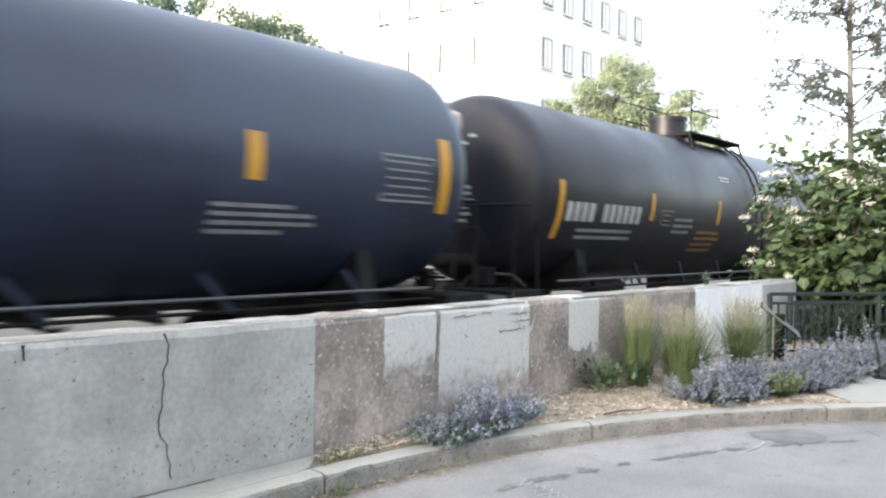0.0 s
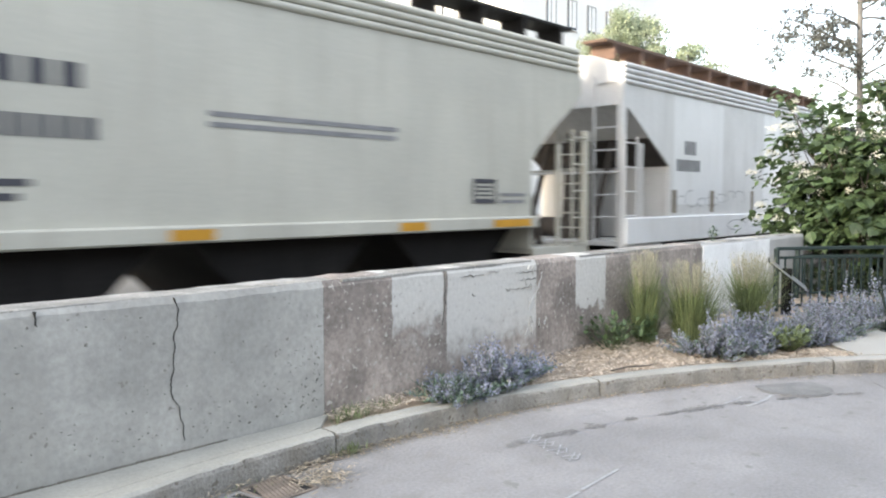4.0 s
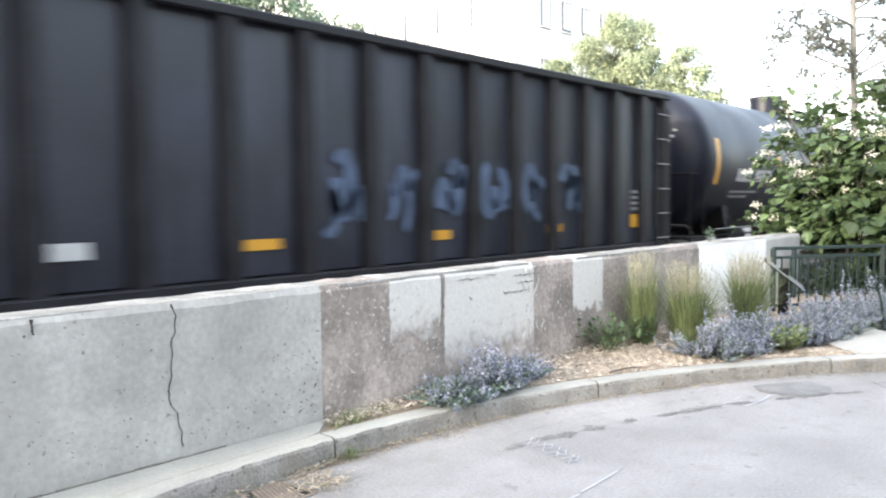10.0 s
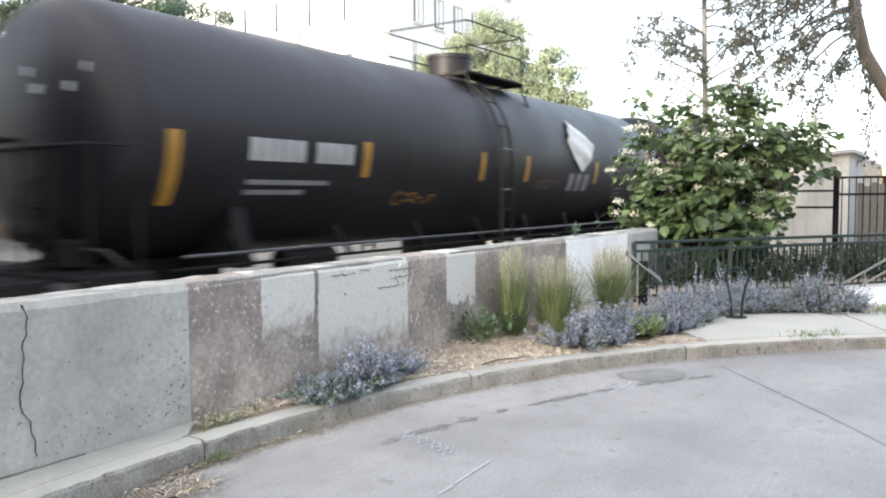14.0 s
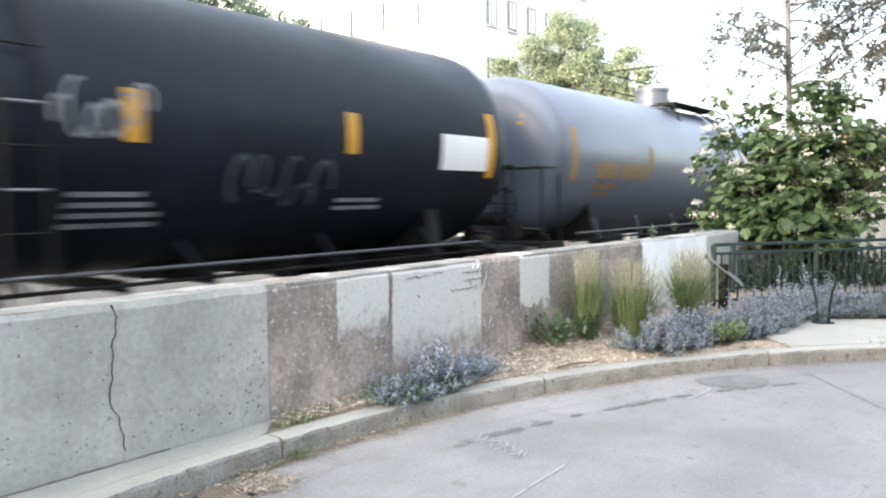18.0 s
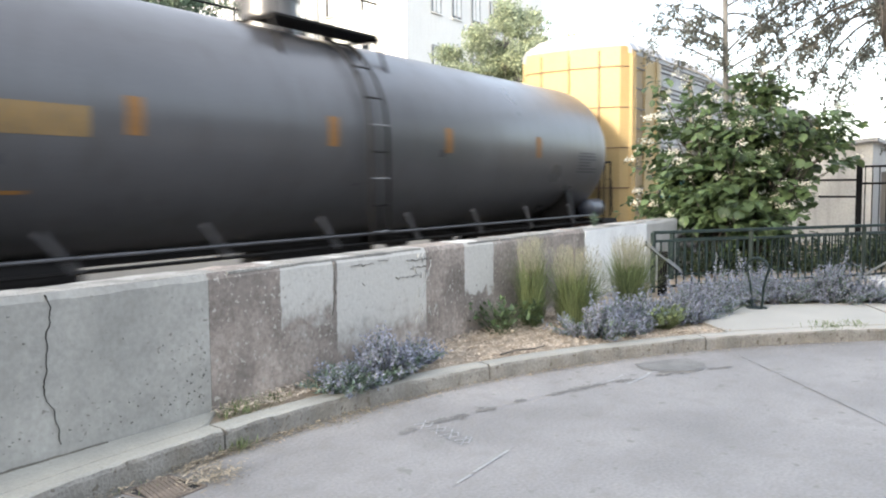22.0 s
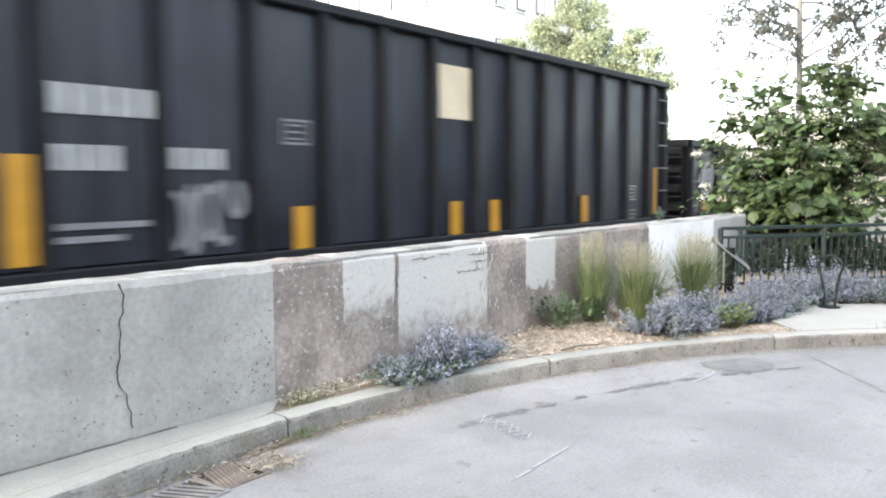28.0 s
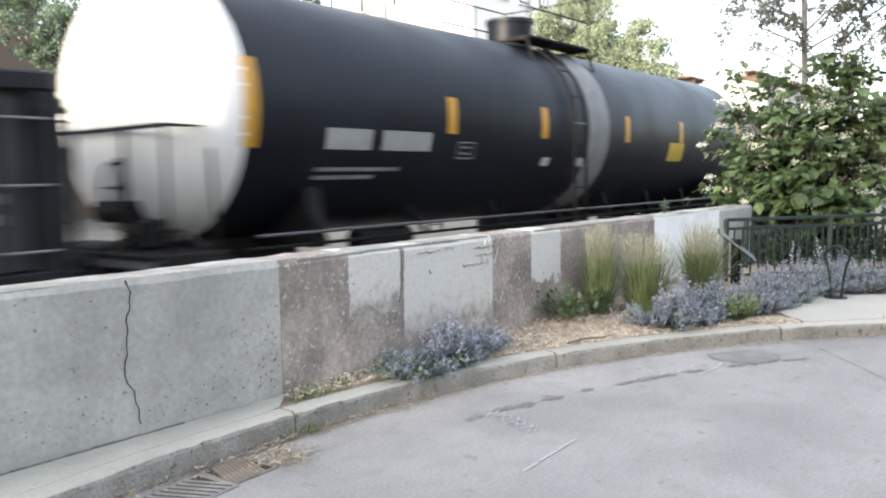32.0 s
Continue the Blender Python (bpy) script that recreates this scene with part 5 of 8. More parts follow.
def tank_car(xa, xb, paint, label, dome=-0.6, lad=0.65, strips=(), heads=None, band=None, rail_top=True, head=0.72, strip_paint=None, sill=False):
    """xa, xb: the seams where the heads begin, along the train."""
    c = car("tank_wagon", xa, xb, label)
    m = c["mid"]
    a, b = xa - m, xb - m
    shell = obj("tank_shell", shell_mesh(a, b, head), paint, c)
    if heads:
        for side, mat, lab in heads:
            k = MB()
            n, pr = 56, []
            for i in range(13):
                u, r = dished(i / 12)
                pr.append(((head + 0.006) * u, (TANK_R + 0.006) * r))
            pr.append((-0.12, TANK_R + 0.006))
            vs = []
            for x, r in pr:
                vs += [((b + x) if side > 0 else (a - x), r * math.cos(2 * math.pi * j / n), TANK_Z + r * math.sin(2 * math.pi * j / n)) for j in range(n)]
            k.add(vs, [(i * n + j, (i + 1) * n + j, (i + 1) * n + (j + 1) % n, i * n + (j + 1) % n) for i in range(len(pr) - 1) for j in range(n)], True)
            obj("painted_head", k, mat, c, lab)
    if band:
        k, n = MB(), 56
        x0, x1, mat, lab = band
        vs = [(x, (TANK_R + 0.005) * math.cos(2 * math.pi * j / n), TANK_Z + (TANK_R + 0.005) * math.sin(2 * math.pi * j / n)) for x in (x0 - m, x1 - m) for j in range(n)]
        k.add(vs, [(j, n + j, n + (j + 1) % n, (j + 1) % n) for j in range(n)], True)
        obj("painted_band", k, mat, c, lab)
    # weld seams
    for i in range(1, 6):
        x = a + (b - a) * i / 6
        k, n = MB(), 40
        ring = [(x + d, (TANK_R + e) * math.cos(2 * math.pi * j / n), TANK_Z + (TANK_R + e) * math.sin(2 * math.pi * j / n)) for d, e in ((-0.02, 0), (0, 0.004), (0.02, 0)) for j in range(n)]
        k.add(ring, [(q * n + j, (q + 1) * n + j, (q + 1) * n + (j + 1) % n, q * n + (j + 1) % n) for q in (0, 1) for j in range(n)], True)
        obj("weld_seam", k, paint, c)
    # underframe: stub sills, saddles, draught boxes, end platforms
    for s, e in ((-1, a), (1, b)):
        k = MB()
        lo, hi = sorted((e - s * 1.9, e + s * 0.95))
        k.box(lo, hi, -0.32, 0.32, 0.72, 1.12, 0.02)
        obj("stub_sill", k, P_UNDER, c)
        k = MB()
        k.prism([(-1.42, 1.0), (1.42, 1.0), (1.36, 1.3), (1.28, 1.75), (0.8, 1.32), (0, 1.1), (-0.8, 1.32), (-1.28, 1.75), (-1.36, 1.3)], "x", e - s * 1.3 - 0.13, e - s * 1.3 + 0.13)
        obj("saddle", k, P_UNDER, c)
        k = MB()
        lo, hi = sorted((e + s * 0.1, e + s * 1.0))
        k.box(lo, hi, -1.5, 1.5, 1.02, 1.08, 0.01)
        k.box(lo, hi, -1.5, -1.44, 0.86, 1.03, 0.01)
        k.box(lo, hi, 1.44, 1.5, 0.86, 1.03, 0.01)
        obj("end_platform", k, P_UNDER, c)
        k = MB()
        x = e + s * 0.78
        for y in (-1.4, -0.6, 0.6, 1.4):
            k.cyl((x, y, 1.06), (x, y, 2.42), 0.02, 6)
        k.cyl((x, -1.42, 2.42), (x, 1.42, 2.42), 0.025, 8)
        k.tube([(x, -1.4, 2.42), (x - s * 0.5, -1.46, 2.42), (x - s * 0.55, -1.46, 1.06)], 0.02, 6)
        obj("end_railing", k, P_UNDER, c)
        k = MB()
        k.cyl((e + s * 0.55, -0.5, 1.5), (e + s * 0.55, 0.35, 1.5), 0.14, 14)
        k.box(e + s * 0.55 - 0.12, e + s * 0.55 + 0.12, -0.8, -0.55, 1.1, 1.42, 0.03)
        obj("brake_gear", k, P_UNDER, c)
        if s < 0:
            k = MB()
            ring = [(e - 0.98, -0.72 + 0.27 * math.cos(q * 0.524), 1.78 + 0.27 * math.sin(q * 0.524)) for q in range(13)]
            k.tube(ring, 0.018, 6)
            for q in range(0, 12, 3):
                k.cyl((e - 0.98, -0.72, 1.78), ring[q], 0.01, 5)
            obj("brake_wheel", k, P_UNDER, c)
            k = MB()
            k.cyl((e - 0.9, -0.72, 1.08), (e - 0.9, -0.72, 2.1), 0.035, 8)
            k.cyl((e - 0.98, -0.72, 1.78), (e - 0.88, -0.72, 1.78), 0.03, 8)
            obj("brake_stand", k, P_UNDER, c)
        k = MB()
        k.tube([(e + s * 0.2, -1.2, 1.1), (e + s * 0.45, -1.15, 1.3), (e + s * 0.5, -0.4, 1.32), (e + s * 0.9, -0.3, 1.0), (e + s * 1.1, -0.3, 0.7)], 0.028, 6)
        obj("air_pipe", k, P_WHEEL, c)
        k = MB()
        k.box(e + s * 0.95 - 0.03, e + s * 0.95 + 0.03, -1.5, 1.5, 0.92, 1.06, 0.01)
        obj("end_beam", k, P_DIM, c, "scuffed grey end beam")
        k = MB()
        k.box(e + s * 0.35 - 0.2, e + s * 0.35 + 0.2, -1.5, -1.47, 0.3, 0.34, 0.005)
        for q in (-0.2, 0.2):
            k.cyl((e + s * 0.35 + q, -1.48, 0.32), (e + s * 0.35 + q, -1.48, 1.05), 0.014, 6)
        obj("step", k, P_UNDER, c)
    # pipe rails and inclined braces along both sides
    for s in (-1, 1):
        k = MB()
        k.cyl((a + 0.3, s * 1.5, 1.2), (b - 0.3, s * 1.5, 1.2), 0.022, 8)
        obj("side_rail", k, P_PIPE, c, "worn grey side handrail")
        k = MB()
        k.cyl((a + 0.2, s * 1.42, 1.05), (b - 0.2, s * 1.42, 1.05), 0.022, 8)
        obj("air_line", k, P_UNDER, c)
        for i in range(8):
            x = a + 1.4 + (b - a - 2.8) * i / 7
            k = MB()
            k.box(-0.035, 0.035, -0.02, 0.02, 0, 0.6, 0, Matrix.Translation((x, s * 1.43, 1.05)) @ Matrix.Rotation(-s * 0.2, 4, "X") @ Matrix.Rotation(-0.8, 4, "Y"))
            obj("rail_brace", k, paint, c)
    k = MB()
    k.box((a if sill else lad + 0.7) + 1.2, b - 1.6, -0.3, 0.3, 0.98, 1.14, 0.02)
    for i in range(5):
        x = lad + 1.2 + (b - lad - 3.0) * i / 4
        k.box(x - 0.03, x + 0.03, -1.2, 1.2, 0.94, 1.08, 0.008)
        k.cyl((x, -1.1, 0.9), (x + 0.5, -0.4, 0.88), 0.03, 6)
    obj("brake_rigging", k, P_UNDER, c)
    k = MB()
    k.box(-1.2, 1.2, -0.28, 0.28, 0.75, 1.2, 0.03)
    k.cyl((-0.35, 0, 0.62), (-0.35, 0, 1.3), 0.2, 14)
    obj("bottom_outlet", k, P_UNDER, c)
    k = MB()
    k.cyl((a + 2.6, -0.7, 0.95), (a + 3.7, -0.7, 0.95), 0.17, 14)
    obj("brake_reservoir", k, P_UNDER, c)
    # walkway, dome and railing on the top
    dx = dome
    top = TANK_Z + TANK_R
    k = MB()
    k.cyl((dx, 0, top - 0.1), (dx, 0, top + 0.42), 0.44, 26)
    k.cyl((dx, 0, top + 0.42), (dx, 0, top + 0.5), 0.47, 26)
    k.cyl((dx, 0, top + 0.5), (dx, 0, top + 0.54), 0.2, 14)
    obj("dome", k, paint, c)
    x0, x1 = min(dx - 0.9, lad - 0.3), max(dx + 1.3, lad + 0.6)
    k = MB()
    for s in (-1, 1):
        k.box(x0, x1, s * 0.75 - 0.26, s * 0.75 + 0.26, top - 0.02, top + 0.02, 0.005)
    for x in (x0, x1):
        k.box(x - 0.04, x + 0.04, -1.0, 1.0, top - 0.06, top - 0.021, 0.005)
        for s in (-1, 1):
            k.cyl((x, s * 0.95, top - 0.02), (x, s * 1.18, TANK_Z + 0.92), 0.025, 6)
    obj("walkway", k, P_UNDER, c)
    if rail_top:
        k = MB()
        for s in (-1, 1):
            for x in (x0 + 0.02, (x0 + x1) / 2, x1 - 0.02):
                k.cyl((x, s * 0.99, top), (x, s * 0.99, top + 0.95), 0.015, 6)
            for z in (0.5, 0.95):
                k.cyl((x0, s * 0.99, top + z), (x1, s * 0.99, top + z), 0.015, 6)
        for x in (x0 + 0.02, x1 - 0.02):
            k.cyl((x, -0.99, top + 0.95), (x, 0.99, top + 0.95), 0.015, 6)
        obj("walkway_railing", k, P_UNDER, c)
    k = MB()
    k.cyl((dx + 0.85, 0.25, top - 0.05), (dx + 0.85, 0.25, top + 0.22), 0.13, 12)
    obj("valve", k, P_UNDER, c)
    k = MB()
    k.cyl((dx + 1.15, -0.1, top - 0.05), (dx + 1.15, -0.1, top + 0.16), 0.1, 12)
    obj("valve", k, P_UNDER, c)
    # ladder that follows the shell
    for s in (-1, 1):
        k = MB()
        for q in (-0.2, 0.2):
            pts = [(lad + q, s * (TANK_R + 0.1), 0.7), (lad + q, s * (TANK_R + 0.1), TANK_Z)]
            pts += [(lad + q, s * (TANK_R + 0.1) * math.cos(radians(t)), TANK_Z + (TANK_R + 0.1) * math.sin(radians(t))) for t in (15, 30, 45, 58)]
            k.tube(pts, 0.026, 6)
        lo = obj("ladder", k, P_UNDER, c)
        for i in range(6):
            z = 0.85 + i * 0.38
            obj("rung", MB().cyl((lad - 0.2, s * (TANK_R + 0.1), z), (lad + 0.2, s * (TANK_R + 0.1), z), 0.014, 6), P_DIM if i % 2 else P_UNDER, lo)
        for t in (18, 36, 54):
            y, z = s * (TANK_R + 0.1) * math.cos(radians(t)), TANK_Z + (TANK_R + 0.1) * math.sin(radians(t))
            obj("rung", MB().cyl((lad - 0.2, y, z), (lad + 0.2, y, z), 0.014, 6), P_UNDER, lo)
    pl = on_shell()
    for x, z0, z1, w in strips:
        decal(c, "reflective_strip", pl, x - m - w / 2, x - m + w / 2, z0, z1, strip_paint or P_YELLOW, "amber reflective strip")
    running_gear(c, a - 0.85, b + 0.85, 2.3)
    return c, m, pl


def row(xs, low=2.46, high=2.98):
    """Reflective strips at the places along the train: tall ones at the two ends."""
    out = []
    for i, x in enumerate(xs):
        tall = i in (0, len(xs) - 1)
        out.append((x, 2.2 if tall else low, 3.2 if tall else high, 0.2))
    return out


# dark blue-black wagon at the head
gauge(1.675)
c, m, pl = tank_car(-8.05, 8.15, P_NAVY, "blue-black tank wagon with amber strips and a ladder", strips=row((-7.9, -4.8, -1.6, 1.9, 4.97, 8.0)))
lines(c, pl, 4.5 - m, 6.0 - m, 1.88, 2.26, 4, P_DIM, 1)
outline_box(c, pl, 6.83 - m, 7.8 - m, 2.32, 2.92, P_DIM, 0.03, 5)
# black wagon with a pale patch on its head
gauge(1.636)
c, m, pl = tank_car(10.68, 26.7, P_SOOT, "black tank wagon with white lettering and a yellow notice panel", -0.75, 0.62, [(10.9, 1.9, 2.86, 0.15)] + [(x, 2.28, 2.8, 0.15) for x in (14.08, 17.22, 20.3, 23.62)] + [(26.56, 2.2, 3.1, 0.15)])
bars(c, pl, 11.1 - m, 13.7 - m, 2.2, 2.52, 11, P_LETTER, gaps=(4,))
lines(c, pl, 11.55 - m, 13.5 - m, 1.9, 2.14, 2, P_DIM, 2)
outline_box(c, pl, 14.5 - m, 14.95 - m, 2.2, 2.5, P_DIM, 0.02, 2)
lines(c, pl, 15.1 - m, 16.2 - m, 2.05, 2.42, 3, P_DIM, 3)
lines(c, pl, 16.3 - m, 18.0 - m, 1.68, 2.18, 4, P_ORANGE, 4, "faded orange stencilled lines")
lines(c, pl, 17.4 - m, 17.98 - m, 3.25, 3.4, 2, P_LETTER, 5)
lines(c, pl, 20.1 - m, 20.7 - m, 3.3, 3.42, 2, P_LETTER, 6)
decal(c, "notice_panel", pl, 21.69 - m, 22.51 - m, 2.38, 2.84, P_PLATE, "yellow notice panel")
lines(c, on_shell(0.011), 21.75 - m, 22.45 - m, 2.44, 2.8, 5, P_ORANGE, 7)
lines(c, pl, 21.5 - m, 22.4 - m, 1.76, 2.16, 4, P_DIM, 8)
outline_box(c, pl, 25.4 - m, 26.45 - m, 2.42, 2.94, P_DIM, 0.025, 4)
outline_box(c, pl, 24.45 - m, 25.1 - m, 1.78, 2.08, P_DIM, 0.02, 2)
hx = 10.68 - m - 0.74


def on_head(xe, out, head=0.72):
    """Places (y, z) on the end of a tank."""
    def place(y, z):
        q = min(0.98, math.hypot(y, z - TANK_Z) / TANK_R)
        return Vector((xe + out * (head * (1 - q ** HEAD_POWER) ** (1 / HEAD_POWER) + 0.008), y, z))
    return place


hp = on_head(10.68 - m, -1)
blobs(c, hp, [(0.05, 3.8, 0.2, 0.26), (0.1, 3.3, 0.1, 0.1)], P_DIM, 3, "pale patch on the head")
for i, (y0, y1, z) in enumerate(((-0.5, 0.3, 3.55), (-0.35, 0.3, 3.43), (-0.45, 0.2, 2.7), (-0.45, 0.3, 2.6), (-0.5, 0.25, 2.48), (-0.4, 0.25, 2.37), (-0.45, 0.25, 2.26), (-0.35, 0.25, 2.15))):
    k = MB()
    coat(k, hp, y0, y1, z, z + 0.05)
    obj("small_print", k, P_LETTER, c, "white stencilled line")


# ---- covered hoppers
def covered_hopper(xa, xb, paint, label, ya, yb, deep_sill, lettered, seed):
    """xa, xb: the corner posts; ya, yb: where the body's slopes reach the sill."""
    c = car("covered_hopper_wagon", xa, xb, label)
    m = c["mid"]
    a, b, p, q = xa - m, xb - m, ya - m, yb - m
    W = 1.53
    k = MB()
    e0 = 0.55 if deep_sill else 0.3       # how far the roof ends short of the rear sill
    if deep_sill:
        front, rear = [(a + 0.25, 3.5), (p, 2.5)], [(q, 2.4), (b - 0.42, 3.42), (b - 0.3, 3.65)]
    else:
        front = [(a + 0.16, 3.56), (a + 0.5, 3.34), (a + 1.05, 2.96), (a + 1.45, 2.62), (p, 2.45)]
        rear = [(q, 2.45), (b - 1.45, 2.62), (b - 1.05, 2.96), (b - 0.5, 3.34), (b - 0.2, 3.6)]
    out = [(a + 0.02, 4.28), (a + 0.02, 3.56)] + front + [(p, 1.5), (q, 1.5)] + rear + [(b - e0, 4.28)]
    k.prism(out, "y", -W, W)
    obj("body", k, paint, c)
    for s in (-1, 1):
        for z in (3.98, 4.08, 4.18, 4.28):
            k = MB()
            k.cyl((a, s * W, z), (b - e0, s * W, z), 0.05, 8)
            obj("eave_rib", k, paint, c)
        k = MB()
        if deep_sill:
            k.box(a + 0.05, b - 0.05, s * 1.56 - 0.05, s * 1.56 + 0.05, 1.02, 1.52, 0.02)
        else:
            k.box(p - 0.1, q + 0.1, s * 1.55 - 0.06, s * 1.55 + 0.06, 1.42, 1.6, 0.02)
        obj("side_sill", k, P_PALE2 if deep_sill else P_CREAM, c)
        for x in (a + 0.05, b - 0.05):
            k = MB()
            k.box(x - 0.07, x + 0.07, s * 1.5 - 0.05, s * 1.5 + 0.05, 0.85, 4.2 if x < 0 else 3.0, 0.01)
            obj("corner_post", k, paint, c)
        for x in (a + 0.8, b - 0.8):
            k = MB()
            k.box(x - 0.04, x + 0.04, s * 1.48 - 0.03, s * 1.48 + 0.03, 1.0, 2.9 if deep_sill else 2.75, 0.008)
            obj("grab_post", k, paint, c)
    # roof with running boards and hatches
    k = MB()
    k.prism([(-W, 4.28), (-0.9, 4.5), (0.9, 4.5), (W, 4.28)], "x", a + 0.02, b - e0)
    obj("roof", k, paint, c)
    k = MB()
    for s in (-1, 1):
        k.box(a - 0.05, b + 0.05, s * 0.95 - 0.25, s * 0.95 + 0.25, 4.72, 4.77, 0.005)
        for i in range(12):
            x = a + 0.3 + (b - a - 0.6) * i / 11
            k.box(x - 0.03, x + 0.03, s * 0.95 - 0.25, s * 0.95 + 0.25, 4.44, 4.72)
    obj("running_board", k, P_BROWNSTEEL if deep_sill else P_UNDER, c, "dark roof running board")
    for i in range(4):
        x = a + (b - a) * (i + 0.5) / 4
        k = MB()
        k.box(x - 1.2, x + 1.2, -0.45, 0.45, 4.49, 4.62, 0.03)
        obj("roof_hatch", k, paint, c)
    # ends: frames, ladders, platforms, slope braces
    for s, e in ((-1, a), (1, b)):
        k = MB()
        lo, hi = sorted((e, e - s * 1.55))
        k.box(lo, hi, -1.5, 1.5, 1.0, 1.08, 0.01)
        k.box(lo, hi, -1.55, -1.46, 0.84, 1.1, 0.01)
        obj("end_platform", k, paint if deep_sill else P_CREAM, c)
        k = MB()
        k.box(e - s * 1.5 - 0.3, e - s * 1.5 + 0.3, -0.35, 0.35, 0.75, 1.0, 0.02)
        k.box(min(e, e - s * 1.9), max(e, e - s * 1.9), -0.3, 0.3, 0.7, 0.99, 0.02)
        obj("centre_sill", k, P_UNDER, c)
        k = MB()
        xx = (p if s < 0 else q)
        k.box(min(xx, xx + s * 0.05), max(xx, xx + s * 0.05), -1.5, 1.5, 1.08, 2.55, 0.005)
        obj("end_bulkhead", k, paint, c)
        # With the deep sill, the sheet's colour carries the shade below the slope.
        k = MB()
        k.prism([(e - s * 0.36, 3.5), (xx, 2.5), (xx, 2.47), (e - s * 0.34, 3.47)], "y", -1.49, 1.49)
        obj("slope_sheet", k, P_SHADESTEEL if deep_sill else P_TANSTEEL, c, "slope sheet in a darker, shaded tone")
        if deep_sill:
            # Added plate blocks the view through and paints the end dark.
            k = MB()
            k.prism([(e - s * 0.55, 1.07), (xx, 1.07), (xx, 2.5), (e - s * 0.75, 3.2)], "y", 0.1, 0.125)
            k.prism([(e - s * 0.55, 1.07), (e - s * 0.65, 1.07), (e - s * 0.85, 3.1), (e - s * 0.75, 3.15)], "y", -0.02, 0.1)
            obj("centre_web", k, P_SHADESTEEL, c, "dark plate added to fill the shaded end")
        for y in (-0.75, 0.75):
            k = MB()
            k.cyl((e - s * 0.25, y, 1.06), (e - s * 1.0, y, 2.95), 0.06, 8)
            obj("slope_brace", k, P_SHADESTEEL, c)
        end_ladder(c, e + s * 0.0, -1.45, -0.95, 1.0, 4.1 if s < 0 else 3.0, 8, paint)
        ladder(c, min(e - s * 0.06, e - s * 0.5), max(e - s * 0.06, e - s * 0.5), -1.56, 0.55, 3.0, 6, paint)
        k = MB()
        k.cyl((e - s * 0.75, -0.2, 1.3), (e - s * 0.75, 0.7, 1.3), 0.2, 14)
        k.box(e - s * 0.5 - 0.1, e - s * 0.5 + 0.1, -0.75, -0.4, 1.08, 1.7, 0.02)
        obj("brake_gear", k, P_SHADESTEEL, c)
        k = MB()
        k.cyl((e + s * 0.02, -1.5, 2.35), (e + s * 0.02, 1.5, 2.35), 0.02, 6)
        obj("end_railing", k, paint, c)
    # outlets under the body
    for i in range(3):
        x = p + (q - p) * (i + 0.5) / 3
        k = MB()
        w = (q - p) / 6.4
        k.prism([(x - w, 1.5), (x - 0.45, 0.62), (x + 0.45, 0.62), (x + w, 1.5)], "y", -1.25, 1.25)
        obj("hopper_bay", k, P_UNDER, c)
        k = MB()
        k.box(x - 0.5, x + 0.5, -1.0, 1.0, 0.45, 0.62, 0.02)
        obj("outlet_gate", k, P_UNDER, c)
    running_gear(c, a, b, 1.75)
    return c, m, on_side(-W - 0.008)


c, m, pl = covered_hopper(28.67, 40.7, P_CREAM, "cream covered hopper wagon with dark roof walk", 30.3, 39.1, False, True, 1)
bars(c, pl, 31.2 - m, 32.3 - m, 2.86, 3.08, 4, P_DARKLET, "dark stencilled characters")
bars(c, pl, 31.2 - m, 32.4 - m, 2.4, 2.6, 6, P_DARKLET, "dark stencilled characters")
lines(c, pl, 31.1 - m, 31.9 - m, 1.85, 2.1, 2, P_DARKLET, 3)
outline_box(c, pl, 37.68 - m, 38.2 - m, 1.8, 2.15, P_DARKLET, 0.05, 5)
lines(c, pl, 38.3 - m, 39.0 - m, 1.8, 2.0, 2, P_DIM, 5)
lines(c, pl, 33.5 - m, 36.4 - m, 2.6, 2.82, 2, P_DIM, 6)
sp = on_side(-1.55 - 0.066)
for x0, x1 in ((30.57, 31.4), (33.0, 33.5), (36.16, 36.65), (38.06, 38.98)):
    decal(c, "reflective_strip", sp, x0 - m, x1 - m, 1.45, 1.56, P_YELLOW, "amber reflective strip")

c, m, pl = covered_hopper(41.86, 53.86, P_PALE, "pale grey covered hopper wagon with blue spray paint", 43.75, 52.2, True, True, 2)
bars(c, pl, 44.4 - m, 44.95 - m, 2.76, 3.04, 3, P_DARKLET, "dark stencilled characters")
bars(c, pl, 44.05 - m, 45.15 - m, 2.42, 2.66, 6, P_DARKLET, "dark stencilled characters")
for x0, x1 in ((43.85, 44.05), (45.65, 45.85), (47.95, 48.1), (50.0, 50.15)):
    decal(c, "reflective_strip", pl, x0 - m, x1 - m, 1.58, 2.04, P_TAN, "faded brown reflective strip")
decal(c, "notice_panel", pl, 50.05 - m, 50.55 - m, 1.68, 1.95, P_DARKLET, "dark square panel")
scribble(c, pl, 50.5 - m, 52.1 - m, 1.65, 2.4, P_BLUE, 3, 5, 0.035, "thin blue sprayed lines")
scribble(c, pl, 44.0 - m, 47.5 - m, 1.65, 2.05, P_DIM, 4, 7, 0.016, "thin grey sprayed scrawl")
scribble(c, on_side(-1.56 - 0.056), 46.5 - m, 53.0 - m, 1.12, 1.4, P_DIM, 5, 7, 0.014, "thin grey sprayed scrawl")
blobs(c, on_side(-1.56 - 0.058), [(52.0 - m, 1.38, 0.22, 0.09), (52.05 - m, 1.18, 0.2, 0.08)], P_BLUE, 6, "blue sprayed patch")
